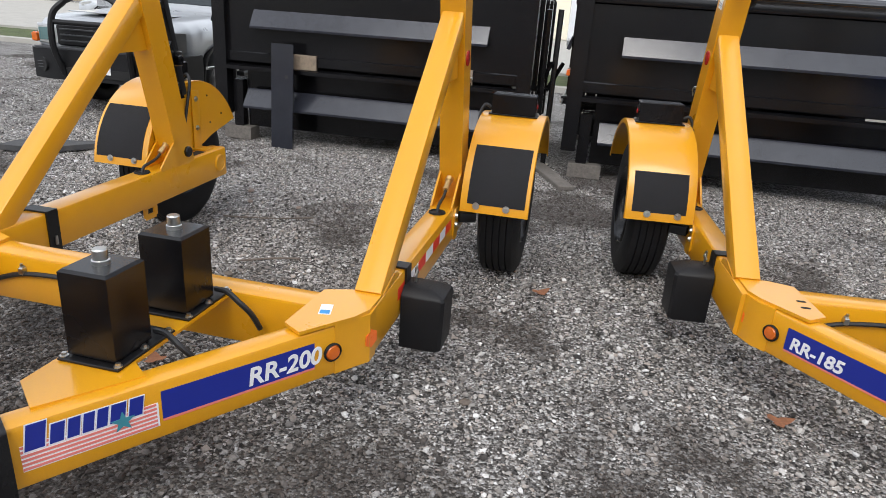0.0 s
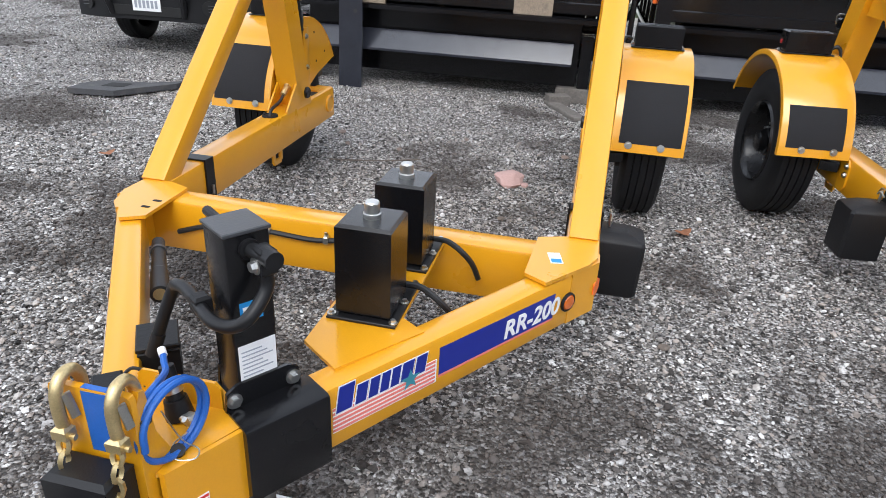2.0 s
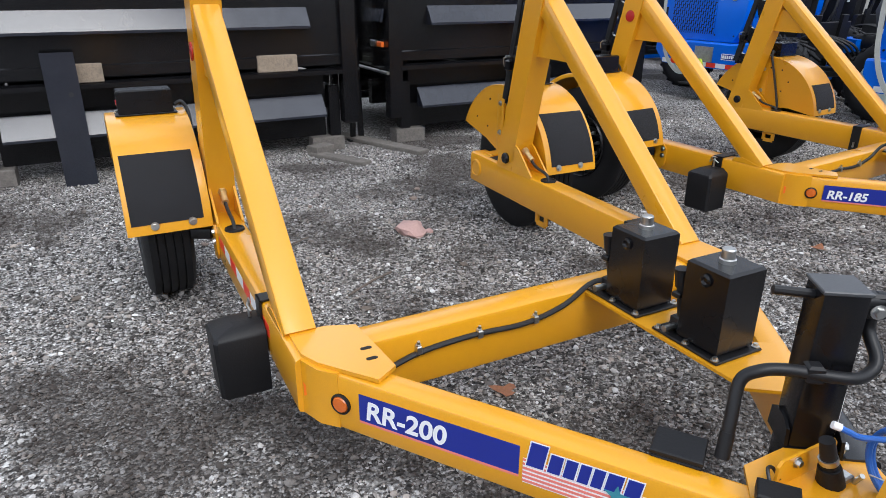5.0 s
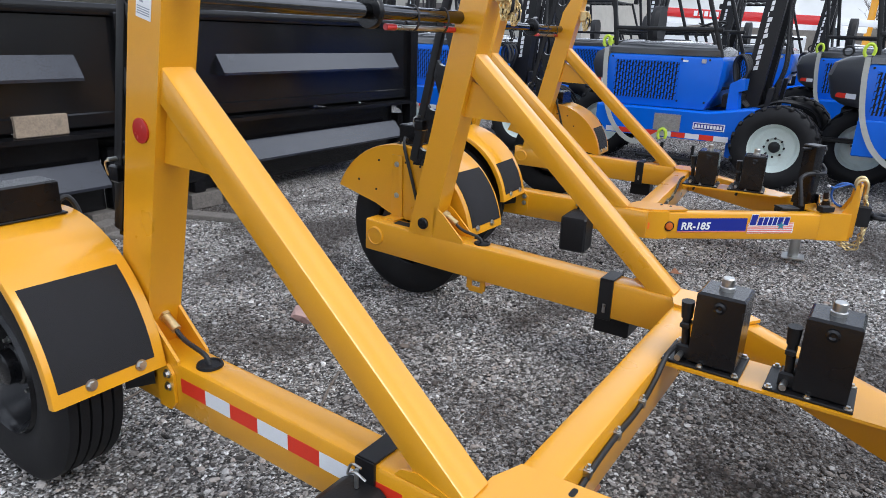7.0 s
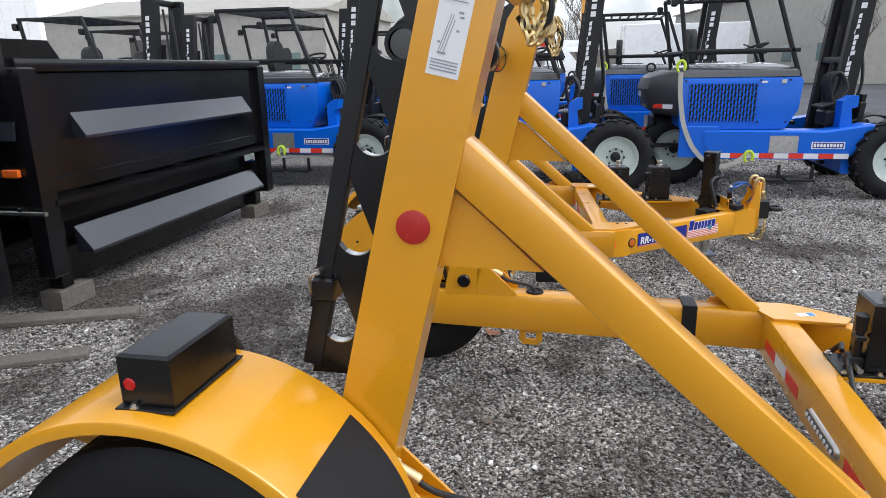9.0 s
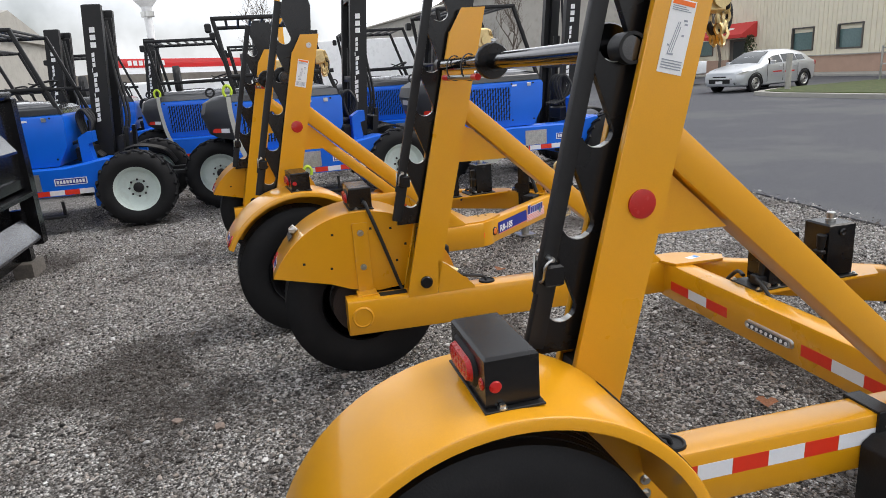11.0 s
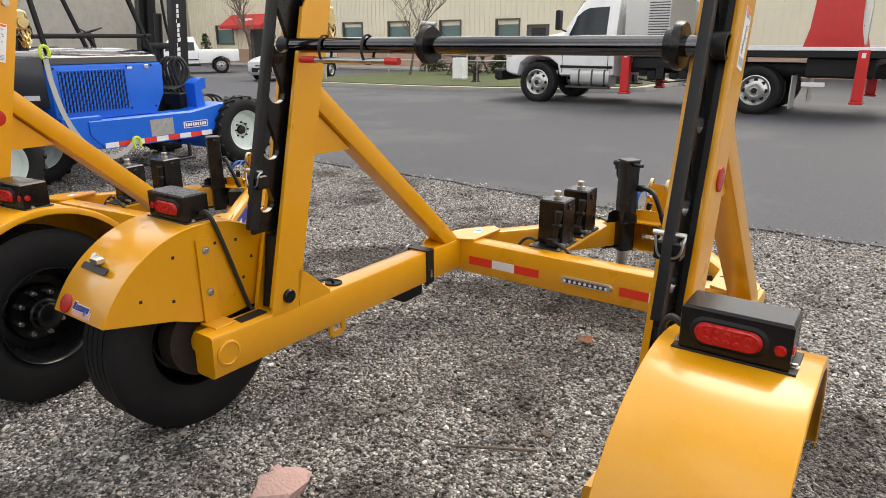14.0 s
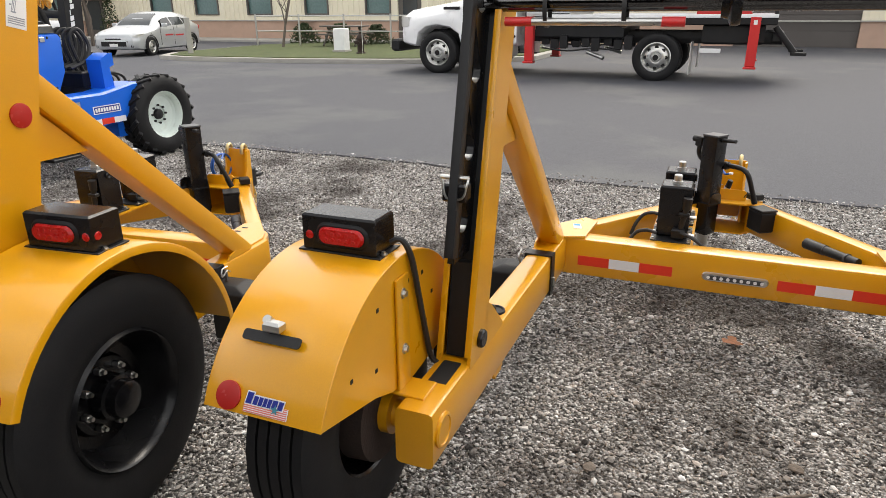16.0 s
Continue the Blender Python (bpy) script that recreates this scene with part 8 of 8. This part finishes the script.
def bush(x, y, h, w, seed, label="dense clipped evergreen bush by the wall", n=900):
    r = np.random.default_rng(seed)
    B_ = thing("evergreen_bush", label, "bush", pose(x, y, 0.0), "evergreen bushes")
    part("stem", cyl(BM(), (0, 0, 0), (0, 0, h * 0.6), 0.04, 0.02, n=8), BARK, B_)
    V, Fc = [], []
    for k in range(n):
        u = r.random() ** 0.6
        a, zz = r.uniform(0, 6.283), r.random()
        rad = w / 2 * u * (1 - 0.75 * zz**1.5) * r.uniform(0.8, 1.1)
        c = np.array([rad * math.cos(a), rad * math.sin(a), 0.05 + zz * h])
        d1, d2 = r.normal(0, 1, 3), r.normal(0, 1, 3)
        d1, d2 = d1 / np.linalg.norm(d1) * 0.07, d2 / np.linalg.norm(d2) * 0.04
        i = len(V)
        V += [tuple(c - d1), tuple(c + d2), tuple(c + d1), tuple(c - d2)]
        Fc += [(i, i + 1, i + 2, i + 3)]
    me = bpy.data.meshes.new("foliage")
    me.from_pydata(V, [], Fc)
    me.materials.append(BUSH)
    ob = new("foliage", me)
    ob.parent = B_


for k, (x, y, h, w) in enumerate(((33.0, -25.4, 2.3, 1.3), (39.4, -25.2, 1.9, 1.2), (15.5, -21.5, 0.9, 1.8), (13.9, -21.7, 0.85, 1.6), (17.4, -21.6, 0.9, 1.7), (24.6, -21.0, 0.8, 1.5))):
    bush(x, y, h, w, 40 + k)


def bare_tree(x, y, h, seed, r0=0.06):
    rnd = random.Random(seed)
    T_ = thing("bare_tree", "young leafless tree with fine upright branches", "tree", pose(x, y, 0), "bare trees")
    bm = BM()
    tw = BM()

    def grow(p, d, l, r, depth):
        pts = [p]
        q, dd_ = p.copy(), d.copy()
        for _ in range(3):
            dd_ = (dd_ + Vector((rnd.gauss(0, 0.12), rnd.gauss(0, 0.12), 0.06))).normalized()
            q = q + dd_ * (l / 3)
            pts.append(q.copy())
        target = bm if depth < 2 else tw
        rings = len(pts)
        for i in range(rings - 1):
            cyl(target, pts[i], pts[i + 1], r * (1 - 0.25 * i), r * (1 - 0.25 * (i + 1)), n=6 if depth < 2 else 4, cap=False)
        if depth < 4:
            for i in range(1, rings):
                for _ in range(2 if depth < 3 else 1):
                    a = rnd.uniform(0, 6.283)
                    side_ = Vector((math.cos(a), math.sin(a), rnd.uniform(0.4, 1.0))).normalized()
                    grow(pts[i], (dd_ * 0.5 + side_ * 0.8).normalized(), l * rnd.uniform(0.45, 0.65), r * 0.5, depth + 1)

    grow(Vector((0, 0, 0)), Vector((0, 0, 1)), h * 0.55, r0, 0)
    part("trunk", bm, BARK, T_)
    part("crown", tw, BARK, T_)


bare_tree(16.3, -18.5, 5.5, 5)
bare_tree(27.0, -19.0, 6.5, 9, 0.09)
bare_tree(58.0, 2.5, 9, 12, 0.14)
bare_tree(62.0, -14.5, 10, 17, 0.14)
bare_tree(40.0, -12.5, 7.5, 19, 0.10)
# kerbed grass island
isl = [(17.6, -13.6), (16.4, -13.3), (12.5, -13.55), (9.6, -14.2), (7.2, -15.2), (5.8, -16.8), (5.8, -20.0), (7.2, -22.6), (17.0, -22.6), (18.6, -20.0), (18.4, -15.0)]
flat("kerb", isl, 0.14, 0.16, CONC, "pale concrete kerb round the grass island", "kerb")
c0 = Vector((10.0, -18.2, 0))
flat("lawn", [tuple((Vector((*p, 0)) + (c0 - Vector((*p, 0))).normalized() * 0.35).xy) for p in isl], 0.165, 0.10, GRASS, "thin brownish spring grass", "grass")

H = thing("fire_hydrant", "weathered red fire hydrant on the grass island", "fire hydrant", pose(11.48, -16.13, 0.16))
part("barrel", lathe(BM(), [(0.16, 0), (0.16, 0.03), (0.11, 0.05), (0.10, 0.42), (0.13, 0.44), (0.13, 0.48), (0.11, 0.52), (0.05, 0.60), (0.03, 0.61), (0.03, 0.66), (0, 0.66)], Matrix.Rotation(-math.pi / 2, 4, "Y"), 20), RUST, H)
for a in (0, 90, 180):
    d_ = Vector((math.cos(radians(a)), math.sin(radians(a)), 0))
    part("outlet_cap", cyl(BM(), d_ * 0.08 + Z * 0.34, d_ * 0.19 + Z * 0.34, 0.055, 0.06, n=12), RUST, H)
part("marker_post", cyl(BM(), (-0.3, 0.4, 0), (-0.3, 0.4, 1.0), 0.012, n=6), STEEL, H)
# sign cabinet, post and rail fence
S_ = thing("sign_cabinet", "small white cabinet on the grass", "cabinet", pose(12.6, -16.8, 0.16))
part("box", box(BM(), (0, 0, 0.38), (0.42, 0.34, 0.76), 0.02), WPAINT, S_)
part("base", box(BM(), (0, 0, 0.03), (0.5, 0.42, 0.06), 0.01), CONC, S_)
tb = thing("picnic_table", "dark timber picnic table by the wall", "table", pose(14.4, -20.0, 0.165, 0, 0, 8))
part("tabletop", box(BM(), (0, 0, 0.73), (1.8, 0.75, 0.05), 0.01), TRIM, tb)
for s in (-1, 1):
    part("bench", box(BM(), (0, s * 0.68, 0.44), (1.8, 0.26, 0.05), 0.01), TRIM, tb)
    part("leg_frame", tube(BM(), (s * 0.65, -0.6, 0.03), (s * 0.65, 0.15, 0.70), 0.05, 0.08, 0.006), TRIM, tb)
    part("leg_frame", tube(BM(), (s * 0.65, 0.6, 0.03), (s * 0.65, -0.15, 0.70), 0.05, 0.08, 0.006), TRIM, tb)
fn = thing("rail_fence", "pale steel post and rail fence along the island", "fence")
for k in range(8):
    x = 18.0 - 1.9 * k
    y = -19.2 - 0.22 * k
    part("post", cyl(BM(), (x, y, 0.15), (x, y, 1.35), 0.035, n=10), STEEL, fn)
    if k < 7:
        for z in (1.28, 0.72):
            part("rail", cyl(BM(), (x, y, z), (x - 1.9, y - 0.22, z), 0.024, n=8), STEEL, fn)
bo = solo("steel_bollard", cyl(BM(), (0, 0, 0), (0, 0, 1.15), 0.09, n=18), CONC, "pale steel bollard at the end of the island", "bollard", pose(17.1, -14.5, 0.14))

# the far side of the road runs a little askew to the trailers
FAR = pose(0.026, 0.035, 0, 0, 0, -1.8)
for ob in list(scene.objects):
    if ob.parent is None and ob.name.split(".")[0] in ("metal_building", "awning", "pavement", "evergreen_bush", "bare_tree", "kerb", "lawn", "fire_hydrant", "sign_cabinet", "picnic_table", "rail_fence", "steel_bollard"):
        ob.matrix_basis = FAR @ ob.matrix_basis


# ---------------------------------------------------------------- beyond the yard
def box_trailer(x, y, a, l=9.0, h=2.7, w=2.5, label="plain white box trailer parked beyond the yard"):
    B_ = thing("box_trailer", label, "trailer", pose(x, y, 0, 0, 0, a), "white box trailers")
    part("box", box(BM(), (0, 0, 0.95 + h / 2), (l, w, h), 0.04), WPAINT, B_)
    for k in range(int(l / 0.6)):
        for s in (-1, 1):
            part("side_rib", box(BM(), (-l / 2 + 0.3 + 0.6 * k, s * (w / 2 + 0.006), 0.95 + h / 2), (0.05, 0.014, h - 0.1), 0.004), WPAINT, B_)
    part("lower_rail", box(BM(), (0, 0, 0.90), (l, w + 0.02, 0.12), 0.01), STEEL, B_)
    for s in (-1, 1):
        bm = lathe(BM(), [(0.24, -0.12), (0.46, -0.12), (0.48, -0.09), (0.48, 0.09), (0.46, 0.12), (0.24, 0.12)], Matrix.Translation((l / 2 - 1.4, s * (w / 2 - 0.15), 0.48)) @ Matrix.Rotation(math.pi / 2, 4, "Z"), 28)
        part("wheel", bm, RUBBER, B_)
        part("landing_leg", box(BM(), (-l / 2 + 1.5, s * 0.8, 0.45), (0.12, 0.12, 0.9), 0.01), SATIN, B_)
    return B_


box_trailer(5.5, 12.6, 3, 9.0, 2.1)
box_trailer(50.0, -6.4, 95, 8.4, 3.2)
# white aerial lift truck with a red boom, beyond the forklifts
A_ = thing("boom_truck", "white utility truck with a long red and white boom", "truck", pose(27.5, 4.6, 0, 0, 0, -84))
part("chassis", box(BM(), (0, 0, 0.85), (7.2, 2.2, 0.35), 0.03), SATIN, A_)
bm = BM()
loft(bm, [[(x, y, z) for y, z in ((-w, 0.95), (w, 0.95), (w, 1.55), (w * 0.88, h), (-w * 0.88, h), (-w, 1.55))] for x, w, h in ((2.2, 1.08, 2.25), (2.9, 1.08, 2.3), (3.5, 1.05, 1.62), (4.3, 1.0, 1.45))])
cab = part("cab", bm, WPAINT, A_)
for s in (-1, 1):
    part("cab_window", slab(BM(), [(0, 0), (0.75, 0), (0.5, 0.55), (0, 0.58)], (2.35, s * 1.03, 1.6), X, Z, Y * s, 0.02), GLASS, cab, "dark cab window")
bd_ = part("service_body", box(BM(), (-0.9, 0, 1.42), (5.6, 2.3, 0.85), 0.05), WPAINT, A_)
for s in (-1, 1):
    for k in range(5):
        part("locker_door", box(BM(), (-3.1 + 1.1 * k, s * 1.155, 1.42), (1.0, 0.02, 0.7), 0.01), WPAINT, bd_)
bmm = part("boom", tube(BM(), (-3.6, 0, 2.66), (2.6, 0, 2.40), 0.36, 0.34, 0.04), RPAINT, A_, "red boom")
for k in range(7):
    for s in (-1, 1):
        part("boom_bar", box(BM(), (-2.2 + 0.20 * k, s * 0.181, 2.605 - 0.0084 * k), (0.14, 0.008, 0.19), 0.002), DWHITE, bmm, "pale lettering bar")
part("lower_boom", tube(BM(), (-3.6, 0, 2.34), (3.8, 0, 2.12), 0.3, 0.22, 0.03), WPAINT, bmm, "white lower boom")
part("boom_tip", tube(BM(), (2.6, 0, 2.40), (4.6, 0, 2.32), 0.26, 0.24, 0.03), WPAINT, bmm)
part("lift_mast", tube(BM(), (3.9, 0.9, 1.4), (3.95, 0.9, 4.9), 0.24, 0.24, 0.03), YELLOW, A_, "yellow upright boom section")
for x in (2.6, -2.0):
    for s in (-1, 1):
        bm = lathe(BM(), [(0.24, -0.12), (0.46, -0.12), (0.48, -0.09), (0.48, 0.09), (0.46, 0.12), (0.24, 0.12)], Matrix.Translation((x, s * 0.95, 0.48)) @ Matrix.Rotation(math.pi / 2, 4, "Z"), 28)
        part("wheel", bm, RUBBER, A_)
# water tower, far off
W_ = thing("water_tower", "pale water tower far off on the skyline", "water tower", pose(150, 20.9, 0))
part("tank", lathe(BM(), [(0, 27), (2.8, 26.4), (4.3, 24.2), (4.3, 22.8), (2.7, 19.6), (1.1, 17.8), (0.8, 16), (0.75, 0), (1.3, -1)], Matrix.Rotation(-math.pi / 2, 4, "Y"), 28), WPAINT, W_)
part("catwalk", lathe(BM(), [(0.8, 15.9), (1.3, 15.9), (1.3, 16.9), (1.25, 16.9)], Matrix.Rotation(-math.pi / 2, 4, "Y"), 28), STEEL, W_)
# a low far ridge and more sheds
bm = BM()
pr = []
for k in range(80):
    a = radians(-80 + 2.6 * k)
    r = 330
    pr.append((r * math.cos(a), r * math.sin(a), max(7.0, 8 + 38 / (1 + math.exp((a + 0.235) * 17)) + 1.6 * math.sin(a * 11) + 0.8 * math.sin(a * 37))))
vs = [(bm.verts.new((x, y, -1)), bm.verts.new((x, y, z)), bm.verts.new((x * 1.3, y * 1.3, -1))) for x, y, z in pr]
for a, b in zip(vs, vs[1:]):
    bm.faces.new((a[0], b[0], b[1], a[1]))
    bm.faces.new((a[1], b[1], b[2], a[2]))
solo("backdrop", bm, HILL, "bare grey-brown hillside on the horizon", "hill", kind="structure")


def shed(x, y, a, l, w, h, material, label):
    S = thing("warehouse", label, "building", pose(x, y, 0, 0, 0, a))
    part("wall", box(BM(), (0, 0, h / 2), (l, w, h), 0.05), material, S)
    bm = BM()
    loft(bm, [[(q, -w / 2 - 0.3, h), (q, 0, h + w * 0.12), (q, w / 2 + 0.3, h), (q, w / 2 + 0.3, h - 0.1), (q, -w / 2 - 0.3, h - 0.1)] for q in (-l / 2 - 0.3, l / 2 + 0.3)])
    part("roof", bm, CONC, S)
    for s in (-1, 1):
        for k in range(int(l / 5)):
            xx = -l / 2 + 2.5 + 5 * k
            part("window", box(BM(), (xx, s * (w / 2 + 0.02), 2.0), (1.4, 0.06, 1.1), 0.01), PANE, S)
        part("roller_door", box(BM(), (l * 0.1, s * (w / 2 + 0.03), 1.8), (3.4, 0.06, 3.6), 0.01), GDOOR, S)


shed(62, -22, 8, 36, 20, 6.5, CONC, "grey warehouse with a pitched roof beyond the road")
shed(47, 27, 88, 21, 14, 5.2, CONC, "long pale warehouse beyond the yard")
shed(-12, 46, -6, 44, 16, 5.0, SIDING, "pale warehouse behind the lot")
# paved lot, grass strip and a parked car behind the yard
flat("pavement", [(-60, 14.2), (14, 14.2), (14, 36), (-60, 36)], 0.03, 0.05, CONC, "pale concrete parking lot", "pavement")
flat("lawn", [(-60, 11.4), (14, 11.4), (14, 13.9), (-60, 13.9)], 0.07, 0.09, GRASS, "strip of green grass behind the yard", "grass")
flat("kerb", [(-60, 13.9), (14, 13.9), (14, 14.15), (-60, 14.15)], 0.13, 0.16, CONC, "pale concrete kerb", "kerb")
flat("kerb", [(-60, 11.1), (14, 11.1), (14, 11.38), (-60, 11.38)], 0.10, 0.12, CONC, "pale concrete kerb", "kerb")
copy_thing(C, pose(-14.5, 17.5, 0.03, 0, 0, -70))
